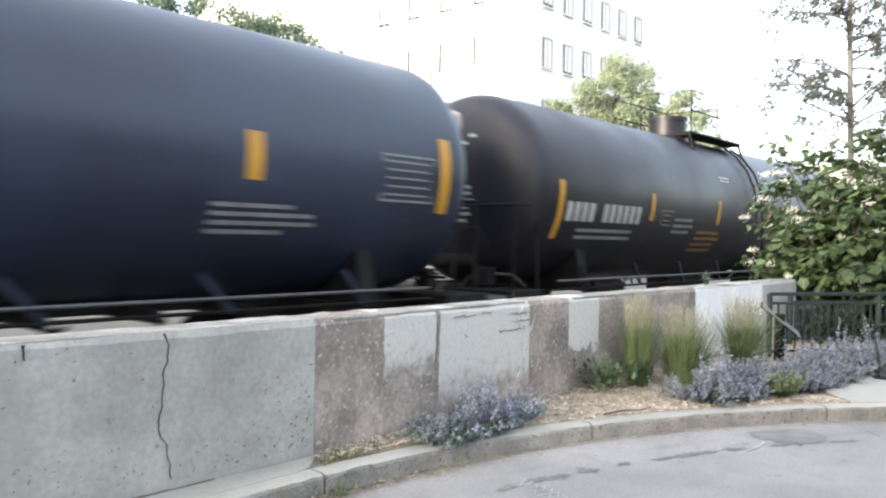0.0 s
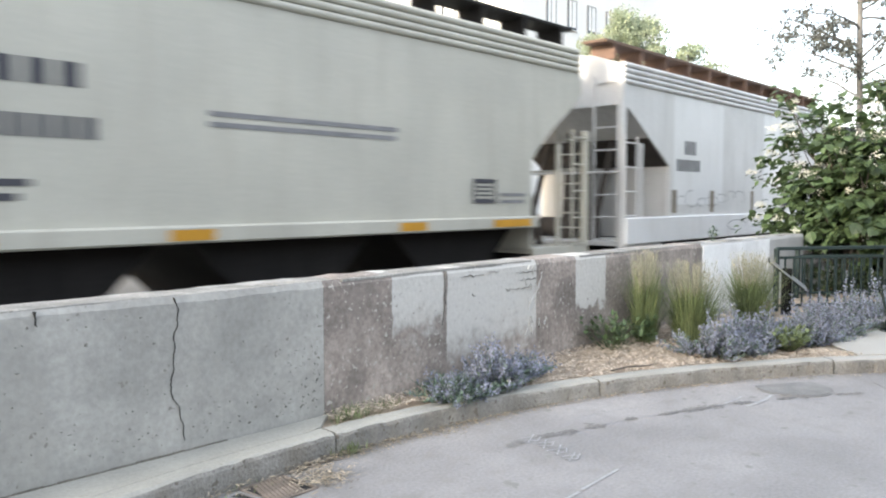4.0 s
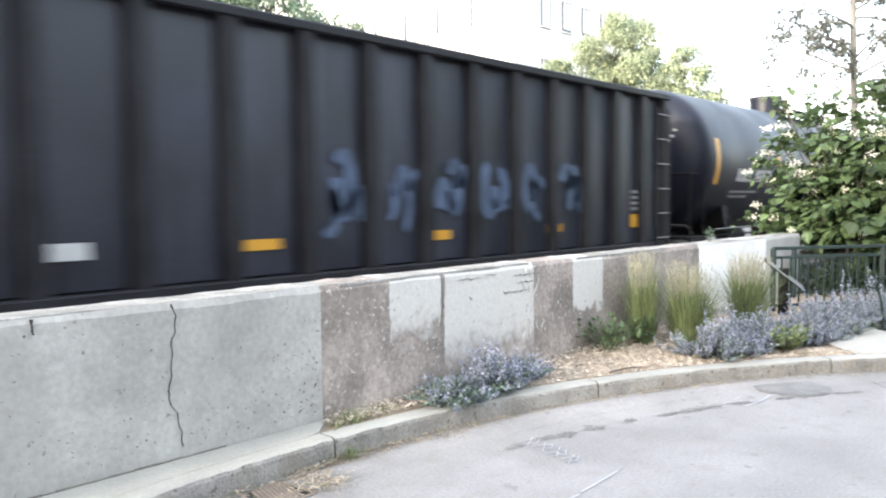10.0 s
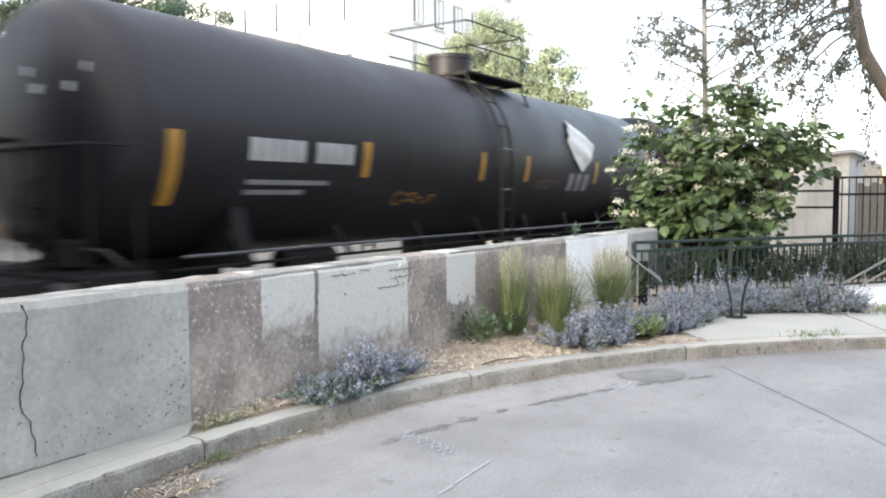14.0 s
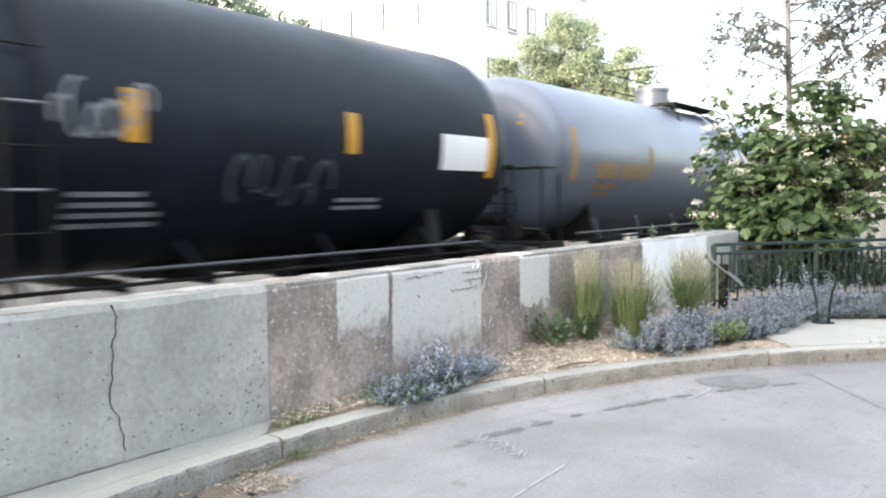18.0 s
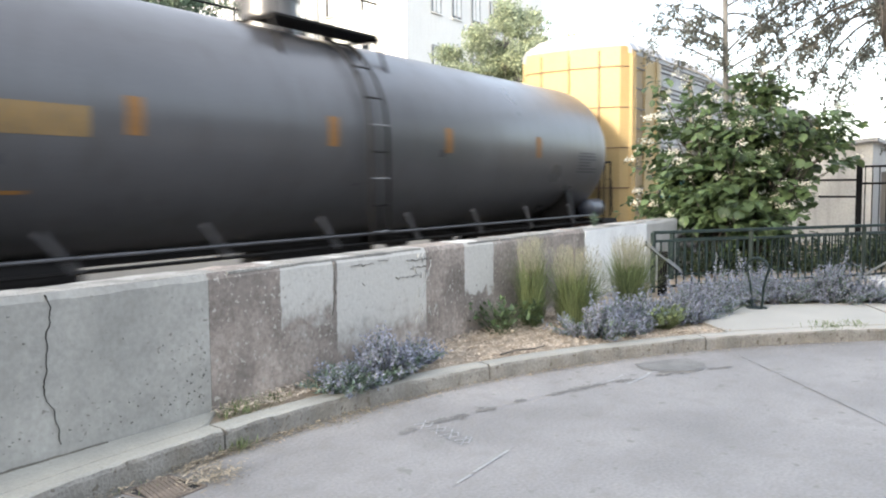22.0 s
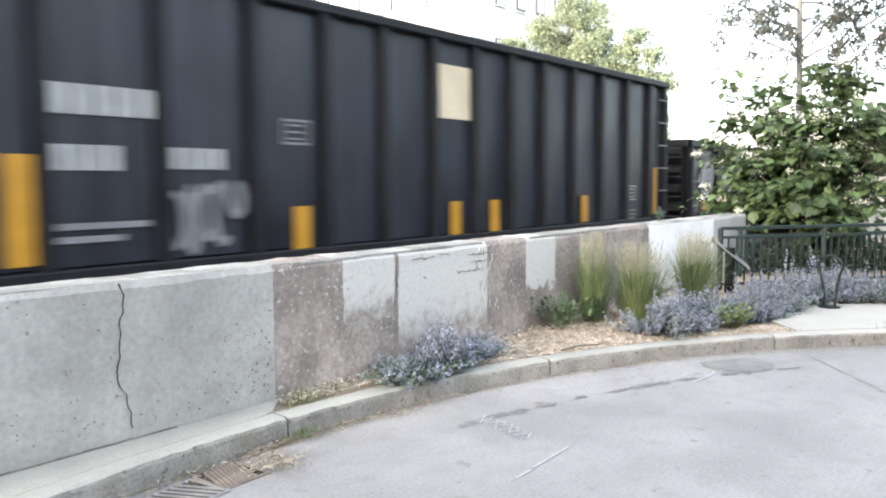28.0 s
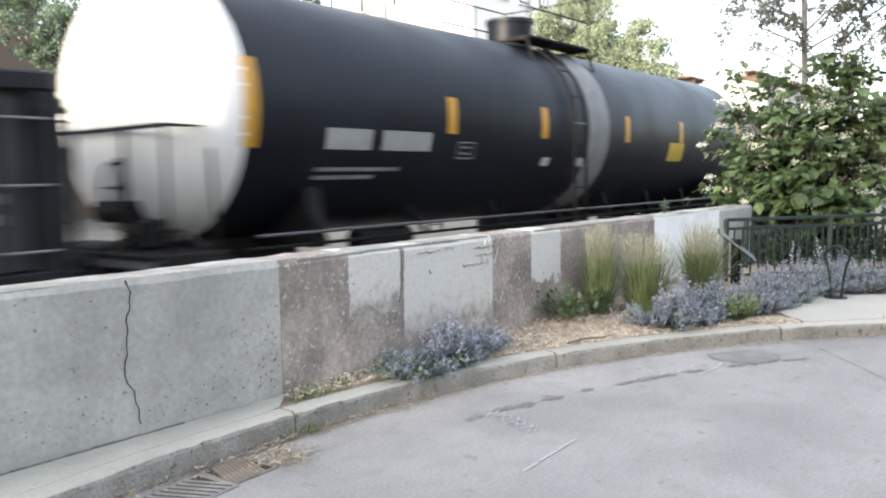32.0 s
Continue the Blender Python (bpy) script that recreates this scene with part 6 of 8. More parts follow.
for x0, x1, z0 in ((48.7, 49.95, 1.62), (43.9, 46.3, 1.75)):
    decal(c, "repainted_patch", on_side(-1.53 - 0.004), x0 - m, x1 - m, z0, 3.9, P_PALE2, "lighter repainted patch")


# ---- gondolas
def gondola(xa, xb, zt, bays, paint, label, rib_w, rib_d, chord, seed, end_ribs=7, side_lad=True, zb=0.98, posts=None):
    c = car("gondola_wagon", xa, xb, label)
    m = c["mid"]
    a, b = xa - m, xb - m
    W = 1.55 - rib_d
    at = [p - m for p in posts] if posts else [a + (b - a) * i / bays for i in range(bays + 1)]
    bays = len(at) - 1
    rr = random.Random(seed)
    # side sheets, slightly bulged, one for each bay
    for s in (-1, 1):
        for i in range(bays):
            x0, x1 = at[i], at[i + 1]
            k, nx, nz = MB(), 5, 7
            vs = []
            bu = rr.uniform(-0.025, 0.03)
            for u in range(nx + 1):
                for v in range(nz + 1):
                    d = math.sin(math.pi * u / nx) * math.sin(math.pi * v / nz) * bu + 0.006 * noise.noise((x0 + u, v * 0.7, seed + s))
                    vs.append((x0 + (x1 - x0) * u / nx, s * (W + d), zb + 0.1 + (zt - zb - 0.1) * v / nz))
            k.add(vs, [(u * (nz + 1) + v, (u + 1) * (nz + 1) + v, (u + 1) * (nz + 1) + v + 1, u * (nz + 1) + v + 1) for u in range(nx) for v in range(nz)], True)
            obj("side_panel", k, paint, c)
        k = MB()
        k.box(a, b, s * (W - 0.065) - 0.012, s * (W - 0.065) + 0.012, zb, zt - 0.02)
        obj("inner_lining", k, P_RIB, c)
        for i in range(bays + 1):
            x = at[i]
            x = max(a + rib_w / 2, min(b - rib_w / 2, x))
            k = MB()
            lo, hi = sorted((s * (W - 0.015), s * (W + rib_d)))
            y0, y1 = (W - 0.015), W + rib_d
            k.prism([(x - rib_w / 2, s * y0), (x + rib_w / 2, s * y0), (x + rib_w * 0.33, s * y1), (x - rib_w * 0.33, s * y1)], "z", zb - 0.02, zt - chord)
            obj("side_post", k, P_RIB, c)
        k = MB()
        k.box(a - 0.03, b + 0.03, min(s * (W - 0.06), s * (W + rib_d + 0.03)), max(s * (W - 0.06), s * (W + rib_d + 0.03)), zt - chord, zt, 0.02)
        obj("top_chord", k, P_RIB, c)
        k = MB()
        k.box(a, b, min(s * (W - 0.02), s * (W + rib_d + 0.01)), max(s * (W - 0.02), s * (W + rib_d + 0.01)), zb - 0.14, zb + 0.08, 0.015)
        obj("side_sill", k, P_RIB, c)
    k = MB()
    k.box(a, b, -W, W, zb - 0.1, zb, 0.0)
    k.box(a, b, -0.3, 0.3, 0.66, zb - 0.1, 0.02)
    for i in range(6):
        x = a + (b - a) * (i + 0.5) / 6
        k.box(x - 0.08, x + 0.08, -1.45, 1.45, 0.72, zb - 0.1)
    obj("underframe", k, P_UNDER, c)
    for s, e in ((-1, a), (1, b)):
        k = MB()
        k.box(min(e, e - s * 0.05), max(e, e - s * 0.05), -W, W, zb, zt - 0.05)
        obj("end_panel", k, paint, c)
        for i in range(end_ribs):
            z = zb + 0.22 + (zt - zb - 0.5) * i / max(1, end_ribs - 1)
            k = MB()
            h = (zt - zb) / end_ribs * 0.3
            k.prism([(e - s * 0.01, z - h), (e + s * 0.22, z - h * 0.45), (e + s * 0.22, z + h * 0.45), (e - s * 0.01, z + h)], "y", -W + 0.1, W - 0.1)
            obj("end_rib", k, P_ENDRIB, c)
        k = MB()
        k.box(min(e - s * 0.06, e + s * 0.14), max(e - s * 0.06, e + s * 0.14), -W - 0.03, W + 0.03, zt - chord, zt + 0.002, 0.02)
        obj("end_chord", k, P_ENDRIB, c)
        for y in (-1, 1):
            k = MB()
            k.box(min(e - s * 0.08, e + s * 0.1), max(e - s * 0.08, e + s * 0.1), min(y * (W - 0.1), y * (W + 0.06)), max(y * (W - 0.1), y * (W + 0.06)), zb - 0.1, zt - chord, 0.015)
            obj("corner_post", k, P_RIB, c)
        if side_lad:
            x0, x1 = sorted((e - s * 0.06, e - s * 0.55))
            ladder(c, x0, x1, -W - rib_d - 0.03, zb - 0.45, zt - 0.3, max(4, int((zt - zb) / 0.42)), P_RIB, 0.016, 0.02, P_RUNG)
            end_ladder(c, e + s * 0.2, -W + 0.02, -W + 0.5, zb - 0.1, zt - 0.3, max(4, int((zt - zb) / 0.42)), P_RIB, P_RUNG)
        k = MB()
        k.box(min(e, e + s * 0.22), max(e, e + s * 0.22), -1.4, 1.4, 0.82, 0.98, 0.02)
        obj("end_sill", k, P_UNDER, c)
        k = MB()
        k.cyl((e + s * 0.22, 0.6, 1.9), (e + s * 0.3, 0.6, 1.9), 0.26, 18)
        obj("brake_wheel", k, P_UNDER, c)
    running_gear(c, a, b, 1.75)
    return c, m, on_side(-W - 0.034), on_side(-W - rib_d - 0.012)


def sag(c, depth, half):
    """Lets a worn wagon hang through between its trucks."""
    for o in c.children:
        if o.type != "MESH" or o.data.users > 1 or o.name.startswith(("truck", "coupler", "ladder")):
            continue
        xs = [v.co.x for v in o.data.vertices]
        bm = bmesh.new()
        bm.from_mesh(o.data)
        if max(xs) - min(xs) > 3:
            for i in range(1, 16):
                bmesh.ops.bisect_plane(bm, geom=bm.verts[:] + bm.edges[:] + bm.faces[:], plane_co=(half * (i / 8 - 1), 0, 0), plane_no=(1, 0, 0))
        for v in bm.verts:
            v.co.z -= depth * max(0.0, 1 - (v.co.x / half) ** 2)
        bm.to_mesh(o.data)
        bm.free()


c, m, pl, rp = gondola(55.3, 70.3, 4.06, 13, P_GOND2, "black high-sided gondola wagon with ribbed sides and silver spray paint", 0.24, 0.1, 0.13, 5,
                       posts=(55.3, 56.4, 57.45, 58.5, 59.75, 60.85, 61.88, 62.92, 63.95, 65.03, 66.07, 67.2, 68.25, 69.3, 70.3))
bars(c, pl, 56.55 - m, 57.5 - m, 2.42, 2.7, 5, P_LETTER)
bars(c, pl, 56.55 - m, 57.1 - m, 1.94, 2.16, 4, P_LETTER)
bars(c, pl, 57.72 - m, 58.4 - m, 1.94, 2.16, 3, P_LETTER)
lines(c, pl, 56.55 - m, 57.4 - m, 1.35, 1.6, 2, P_DIM, 3)
for x, z0, z1 in ((56.0, 1.15, 2.17), (59.27, 1.03, 1.58), (61.46, 1.05, 1.58), (64.2, 1.3, 1.55), (66.35, 1.2, 1.56), (67.0, 1.25, 1.75), (69.6, 1.15, 2.1)):
    decal(c, "reflective_strip", on_side(-1.55 + 0.1 - 0.05), x - m - 0.12, x - m + 0.12, z0, z1, P_YELLOW, "amber reflective strip")
# silver letter shapes: a dull fill under wide strokes with bright edges
p2, p3 = on_side(-1.55 + 0.1 - 0.042), on_side(-1.55 + 0.1 - 0.046)
SHAPES = (
    ((58.85, 1.1), (58.9, 1.9), (59.0, 2.22), (59.3, 2.36), (59.6, 2.24), (59.68, 1.9), (59.65, 1.08)),
    ((59.94, 1.08), (59.92, 1.55), (59.97, 2.06), (60.2, 2.1)),
    ((60.28, 1.08), (60.28, 1.9), (60.5, 2.2), (60.9, 2.28), (61.35, 2.2), (61.5, 1.9), (61.5, 1.1)),
    ((61.75, 2.22), (62.29, 2.25), (62.85, 2.2), (62.6, 1.78), (62.2, 1.25), (62.7, 1.08), (63.2, 1.08)),
    ((63.28, 1.92), (63.12, 2.13), (63.36, 2.32), (63.68, 2.25), (63.7, 2.06), (63.4, 1.86), (63.75, 1.62), (63.98, 1.32), (63.85, 1.05), (63.4, 1.08)))


def smooth_line(pts, n=6):
    """A rounded line through the points."""
    out = []
    for i in range(len(pts) - 1):
        p0, p1, q1, q2 = pts[max(0, i - 1)], pts[i], pts[i + 1], pts[min(len(pts) - 1, i + 2)]
        for j in range(n):
            t = j / n
            out.append(tuple(0.5 * (2 * p1[d] + (q1[d] - p0[d]) * t + (2 * p0[d] - 5 * p1[d] + 4 * q1[d] - q2[d]) * t * t + (3 * p1[d] - p0[d] - 3 * q1[d] + q2[d]) * t ** 3) for d in (0, 1)))
    return out + [pts[-1]]


for i, pts in enumerate(SHAPES):
    line = smooth_line([(x - m, z) for x, z in pts])
    for mat, place, w, lab in ((P_SILVER, pl, 0.44, "silver sprayed outline"), (P_FILL, p2, 0.3, "dull silver sprayed letter shape")):
        k = MB()
        stroke(k, place, line, w)
        obj("spray_paint", k, mat, c, lab)
    rr = random.Random(60 + i)
    for j in range(7):
        x, z = line[rr.randrange(len(line))]
        w = rr.uniform(0.08, 0.2)
        k = MB()
        coat(k, p3, x - w, x + w, z - 0.02, z + 0.025)
        obj("spray_highlight", k, P_DIM, c, "pale sprayed highlight")
for x0, x1, z0, z1, n in ((60.05, 60.9, 2.6, 3.5, 8), (61.1, 61.85, 2.7, 3.35, 6), (57.6, 58.5, 1.15, 1.9, 7)):
    rr = random.Random(n)
    for j in range(n):
        z = z0 + (z1 - z0) * (j + 0.5) / n
        xa, xb = x0 + rr.uniform(0, 0.3), x1 - rr.uniform(0, 0.3)
        k = MB()
        stroke(k, pl, smooth_line([(xa - m, z), ((xa + xb) / 2 - m, z + rr.uniform(-0.02, 0.1)), (xb - m, z + rr.uniform(-0.04, 0.04)), (xb - 0.1 - m, z - rr.uniform(0.03, 0.12))]), rr.uniform(0.04, 0.08))
        obj("spray_stroke", k, P_SILVER, c, "silver sprayed stroke")
scribble(c, pl, 55.55 - m, 56.2 - m, 2.5, 3.0, P_GHOST, 8, 3, 0.06, "thin grey sprayed scrawl")
blobs(c, pl, [(55.7 - m, 1.35, 0.42, 0.26)], P_SILVER, 9, "pale sprayed cross shape")
scribble(c, rp, 55.35 - m, 56.2 - m, 1.1, 1.6, P_PINKWHITE, 10, 3, 0.09, "pale sprayed strokes")
decal(c, "painted_panel", pl, 62.1 - m, 62.75 - m, 2.82, 3.58, P_LETTER, "white painted panel")
k = MB()
blob(k, on_side(-1.55 + 0.1 - 0.04), 62.43 - m, 3.22, 0.31, 0.15, random.Random(2), 40, 0.05)
obj("oval_emblem", k, P_GOND2, c, "dark oval")
decal(c, "painted_panel", pl, 62.1 - m, 62.75 - m, 2.34, 2.815, P_DEEPBLUE, "dark blue painted panel")
decal(c, "painted_panel", on_side(-1.55 + 0.1 - 0.038), 62.18 - m, 62.7 - m, 2.68, 2.75, P_PALEBLUE, "pale blue worn stripe")
rr = random.Random(71)
for j in range(34):
    x, z, w = rr.uniform(58.7, 63.6), rr.uniform(1.1, 2.25), rr.uniform(0.14, 0.4)
    k = MB()
    blob(k, on_side(-1.48 - 0.0001 * j), x - m, z, w, rr.uniform(0.05, 0.2), rr, 18, 0.3)
    obj("spray_patch", k, rr.choice((P_FILL, P_FILL, P_GHOST, P_DULLBLUE, P_FILL)), c, "dull sprayed patch")
TAN_SHAPES = (((65.3, 2.0), (65.55, 1.95), (65.6, 1.2)), ((65.62, 1.25), (65.85, 1.15), (66.0, 1.8), (66.3, 1.85)), ((66.3, 1.85), (66.3, 1.15)), ((66.75, 1.9), (66.75, 1.15), (67.05, 1.15)),
              ((67.1, 1.15), (67.1, 2.3), (67.75, 2.28)), ((67.75, 2.25), (67.75, 1.15)), ((67.4, 1.75), (68.0, 1.72)), ((67.4, 1.2), (68.05, 1.22)))
for i, pts in enumerate(TAN_SHAPES):
    rr = random.Random(40 + i)
    k = MB()
    stroke(k, on_side(-1.55 + 0.1 - 0.034 - 0.0006 * i), smooth_line([(x - m, z) for x, z in pts], 5), 0.21)
    obj("spray_paint", k, P_TAN, c, "tan sprayed letter shape")
    for j in range(3):
        x, z = pts[rr.randrange(len(pts))]
        w = rr.uniform(0.06, 0.13)
        k = MB()
        coat(k, on_side(-1.55 + 0.1 - 0.042), x - m - w, x - m + w, z - 0.02 + 0.1 * j, z + 0.015 + 0.1 * j)
        obj("spray_highlight", k, P_CREAMDIM, c, "cream sprayed highlight")

c, m, pl, rp = gondola(71.9, 88.4, 3.94, 14, P_GOND, "black high-sided gondola wagon with flanged posts and ladders", 0.28, 0.13, 0.12, 6, 0,
                       posts=[71.9, 72.55, 73.5, 74.42] + [75.36 + 1.003 * i for i in range(13)] + [88.4])
ef = 71.9 - m
k = MB()
k.cyl((ef - 0.16, -1.2, 2.75), (ef - 0.16, 1.2, 2.62), 0.02, 6)
obj("end_rail", k, P_DIM, c, "scuffed grey handrail")
for y0, y1, z in ((-0.9, 0.0, 2.1), (-0.9, -0.1, 1.98), (-0.9, 0.2, 1.82), (-0.95, -0.2, 1.7)):
    k = MB()
    k.box(ef - 0.012, ef - 0.006, y0, y1, z, z + 0.06)
    obj("stencil_line", k, P_DIM, c)
for y0, y1, z in ((-0.8, -0.2, 3.62), (-0.7, -0.2, 3.35)):
    k = MB()
    k.box(ef - 0.012, ef - 0.006, y0, y1, z, z + 0.12)
    obj("spray_paint", k, P_LETTER, c, "white sprayed patch")
bars(c, pl, 72.65 - m, 73.35 - m, 1.74, 1.98, 4, P_LETTER)
bars(c, pl, 73.85 - m, 74.1 - m, 1.74, 1.98, 2, P_LETTER)
bars(c, pl, 74.65 - m, 74.95 - m, 1.74, 2.0, 2, P_LETTER)
lines(c, pl, 73.8 - m, 75.0 - m, 1.35, 1.6, 2, P_DIM, 3)
for x0, x1, z0, z1, mat in ((72.02, 72.25, 1.28, 1.56, P_YELLOW), (72.6, 73.07, 1.35, 1.58, P_YELLOW), (75.4, 75.95, 1.37, 1.5, P_YELLOW), (76.45, 76.85, 1.37, 1.53, P_LETTER),
                            (78.4, 79.0, 1.36, 1.48, P_YELLOW), (81.3, 81.9, 1.35, 1.48, P_YELLOW), (84.25, 84.7, 1.36, 1.49, P_YELLOW), (87.0, 87.5, 1.36, 1.6, P_YELLOW)):
    decal(c, "reflective_strip", pl, x0 - m, x1 - m, z0, z1, mat, "reflective strip")
lines(c, pl, 87.0 - m, 87.5 - m, 1.68, 2.1, 4, P_DIM, 4)
for i in range(6):
    x = 79.6 + i * 1.02
    scribble(c, pl, x - m, x + 0.72 - m, 1.5, 2.45, P_DULLBLUE, 30 + i, 3, 0.16, "dull blue sprayed shapes")


# ---- the five tank wagons in the middle
gauge(1.646)
c, m, pl = tank_car(90.45, 107.05, P_BLACK, "black tank wagon with amber strips, white lettering and yellow panels", -0.85, 0.9, row((90.6, 94.34, 97.1, 100.85, 103.58, 106.85)))
bars(c, pl, 91.75 - m, 93.9 - m, 2.27, 2.56, 10, P_LETTER, gaps=(4,))
lines(c, pl, 91.6 - m, 93.3 - m, 1.9, 2.12, 2, P_DIM, 1)
outline_box(c, pl, 94.4 - m, 94.75 - m, 2.2, 2.45, P_DIM, 0.02, 3)
decal(c, "notice_panel", pl, 98.01 - m, 98.91 - m, 2.34, 2.74, P_PLATE, "yellow notice panel")
lines(c, on_shell(0.011), 98.1 - m, 98.8 - m, 2.4, 2.7, 3, P_ORANGE, 2)
lines(c, pl, 100.45 - m, 101.4 - m, 1.93, 2.42, 5, P_LETTER, 3)
decal(c, "notice_panel", pl, 102.5 - m, 103.3 - m, 2.06, 2.54, P_PLATE, "yellow notice panel", 0.16)
lines(c, on_shell(0.011), 102.6 - m, 103.2 - m, 2.12, 2.5, 5, P_ORANGE, 4)
outline_box(c, pl, 105.7 - m, 106.7 - m, 2.22, 2.74, P_LETTER, 0.03, 5)
lines(c, pl, 102.1 - m, 104.6 - m, 1.85, 2.0, 2, P_DIM, 5)
outline_box(c, pl, 104.8 - m, 105.3 - m, 1.78, 2.04, P_DIM, 0.02, 1)
hp = on_head(90.45 - m, -1)
for y0, y1, z in ((-1.0, 0.0, 3.35), (-0.95, -0.1, 3.22), (-0.9, -0.3, 3.1), (-0.9, 0.1, 2.4), (-0.8, 0.0, 2.3), (-0.8, 0.0, 2.18)):
    k = MB()
    coat(k, hp, y0, y1, z, z + 0.06)
    obj("small_print", k, P_LETTER, c, "white stencilled line")

gauge(1.56)
c, m, pl = tank_car(109.3, 125.5, P_PURPLESOOT, "sooty black tank wagon with a white diamond panel", 0.2, -0.45,
                    [(109.46, 1.78, 2.62, 0.16)] + [(x, 2.15, 2.66, 0.16) for x in (112.87, 116.27, 118.06, 121.68)] + [(125.34, 2.2, 3.1, 0.16)], strip_paint=P_AMBERDULL)
bars(c, pl, 110.6 - m, 112.6 - m, 2.32, 2.6, 10, P_LETTER, gaps=(5,))
lines(c, pl, 110.6 - m, 112.2 - m, 1.9, 2.15, 2, P_DIM, 1)
scribble(c, pl, 113.8 - m, 114.95 - m, 1.74, 1.95, P_ORANGE, 2, 6, 0.03, "faded orange sprayed scrawl")
scribble(c, pl, 118.5 - m, 119.7 - m, 2.0, 2.2, P_BROWNSTEEL, 3, 6, 0.03, "faded brown sprayed scrawl")
k = MB()
top, left, low, right = (120.36, 3.57), (120.02, 3.1), (120.72, 2.4), (121.5, 3.04)
vs, n = [], 16
for i in range(n + 1):
    for j in range(n + 1):
        u, v = i / n, j / n
        x = (top[0] * (1 - u) + left[0] * u) * (1 - v) + (right[0] * (1 - u) + low[0] * u) * v
        z = (top[1] * (1 - u) + left[1] * u) * (1 - v) + (right[1] * (1 - u) + low[1] * u) * v
        fold = 0.02 + 0.05 * abs(noise.noise((x * 3.2 - z * 1.2, z * 1.1, 3.0))) * min(1, 6 * u * (1 - u) + 0.3) + 0.03 * math.sin(6 * u + 2 * v) ** 2
        x += 0.03 * noise.noise((u * 4, v * 4, 5.0)) - 0.08 * u * u * math.sin(math.pi * v) + 0.06 * v * v * math.sin(math.pi * u)
        z -= 0.05 * (u * u * math.sin(math.pi * v) + v * v * math.sin(math.pi * u))
        vs.append(on_shell(fold)(x - m, z))
k.add(vs, [(i * (n + 1) + j, i * (n + 1) + j + 1, (i + 1) * (n + 1) + j + 1, (i + 1) * (n + 1) + j) for i in range(n) for j in range(n)], True)
obj("diamond_panel", k, P_BAG, c, "crumpled white diamond panel")
bars(c, pl, 120.15 - m, 121.4 - m, 1.98, 2.36, 3, P_DIM, "three large faded letter blocks")
outline_box(c, pl, 124.2 - m, 125.2 - m, 2.3, 2.8, P_DIM, 0.05, 5)
outline_box(c, pl, 123.2 - m, 123.7 - m, 1.8, 2.05, P_DIM, 0.02, 1)
hp = on_head(109.3 - m, -1)
for y0, y1, z in ((-1.1, -0.2, 3.2), (-0.95, -0.35, 3.0)):
    k = MB()
    coat(k, hp, y0, y1, z, z + 0.1)
    obj("small_print", k, P_LETTER, c, "white stencilled line")

gauge(1.62)
c, m, pl = tank_car(128.17, 144.65, P_NIGHT, "black tank wagon with white spray paint and a tag-covered head", -0.85, 0.87, row((128.33, 131.76, 134.8, 138.4, 141.41, 144.5)))
bars(c, pl, 129.4 - m, 131.4 - m, 2.28, 2.55, 10, P_LETTER, gaps=(4,))
lines(c, pl, 129.4 - m, 131.0 - m, 1.9, 2.1, 2, P_DIM, 1)
decal(c, "notice_panel", pl, 135.47 - m, 136.33 - m, 1.74, 2.04, P_YELLOW, "amber notice panel", 0.1)
scribble(c, pl, 129.0 - m, 133.0 - m, 1.5, 2.7, P_GHOST, 2, 6, 0.08, "thin grey sprayed loops")
k = MB()
stroke(k, pl, loop_pts(133.4 - m, 2.1, 0.42, 0.5, 60, 330), 0.07)
stroke(k, pl, loop_pts(134.3 - m, 1.95, 0.2, 0.45, 180, 360), 0.07)
stroke(k, pl, [(134.9 - m, 1.5), (134.95 - m, 2.1), (135.0 - m, 2.6)], 0.08)
stroke(k, pl, loop_pts(135.1 - m, 2.5, 0.3, 0.42, -30, 260), 0.08)
obj("spray_paint", k, P_GHOST, c, "thin grey sprayed loops")
scribble(c, pl, 137.6 - m, 138.6 - m, 2.42, 3.05, P_DIM, 4, 6, 0.05, "grey sprayed scrawl")
scribble(c, pl, 139.6 - m, 141.1 - m, 1.78, 2.4, P_GHOST, 5, 6, 0.05, "thin grey sprayed scrawl")
lines(c, pl, 137.8 - m, 138.9 - m, 1.62, 2.03, 4, P_DIM, 6)
lines(c, pl, 141.3 - m, 142.5 - m, 1.75, 1.95, 2, P_DIM, 7)
decal(c, "notice_panel", pl, 143.25 - m, 144.4 - m, 2.3, 2.82, P_WHITEHEAD, "blank white panel")
hp = on_head(128.17 - m, -1)
scribble(c, hp, -1.2, 0.1, 2.7, 3.5, P_DIM, 8, 8, 0.05, "white sprayed tags")
scribble(c, hp, -1.3, -0.7, 2.4, 2.7, M_RED_PAINT, 9, 4, 0.05, "red sprayed tag")
decal(c, "small_print", hp, 0.1, 0.4, 3.15, 3.25, P_LETTER)

gauge(1.57)
c, m, pl = tank_car(147.15, 163.4, P_GREY, "blue-grey tank wagon with amber lettering and soot-streaked middle", -0.85, 0.56, row((147.3, 150.78, 153.6, 157.03, 160.17, 163.23)), band=(154.95, 155.75, P_GREYBAND, "soot-stained band"), strip_paint=P_FADEYEL, sill=True)
bars(c, pl, 148.25 - m, 150.7 - m, 2.25, 2.56, 11, P_FADEYEL, "row of amber stencilled characters", (4,))
lines(c, pl, 148.3 - m, 149.2 - m, 1.9, 2.2, 2, P_ORANGE, 1)
decal(c, "notice_panel", pl, 158.13 - m, 159.03 - m, 2.42, 2.74, P_PLATE, "yellow notice panel")
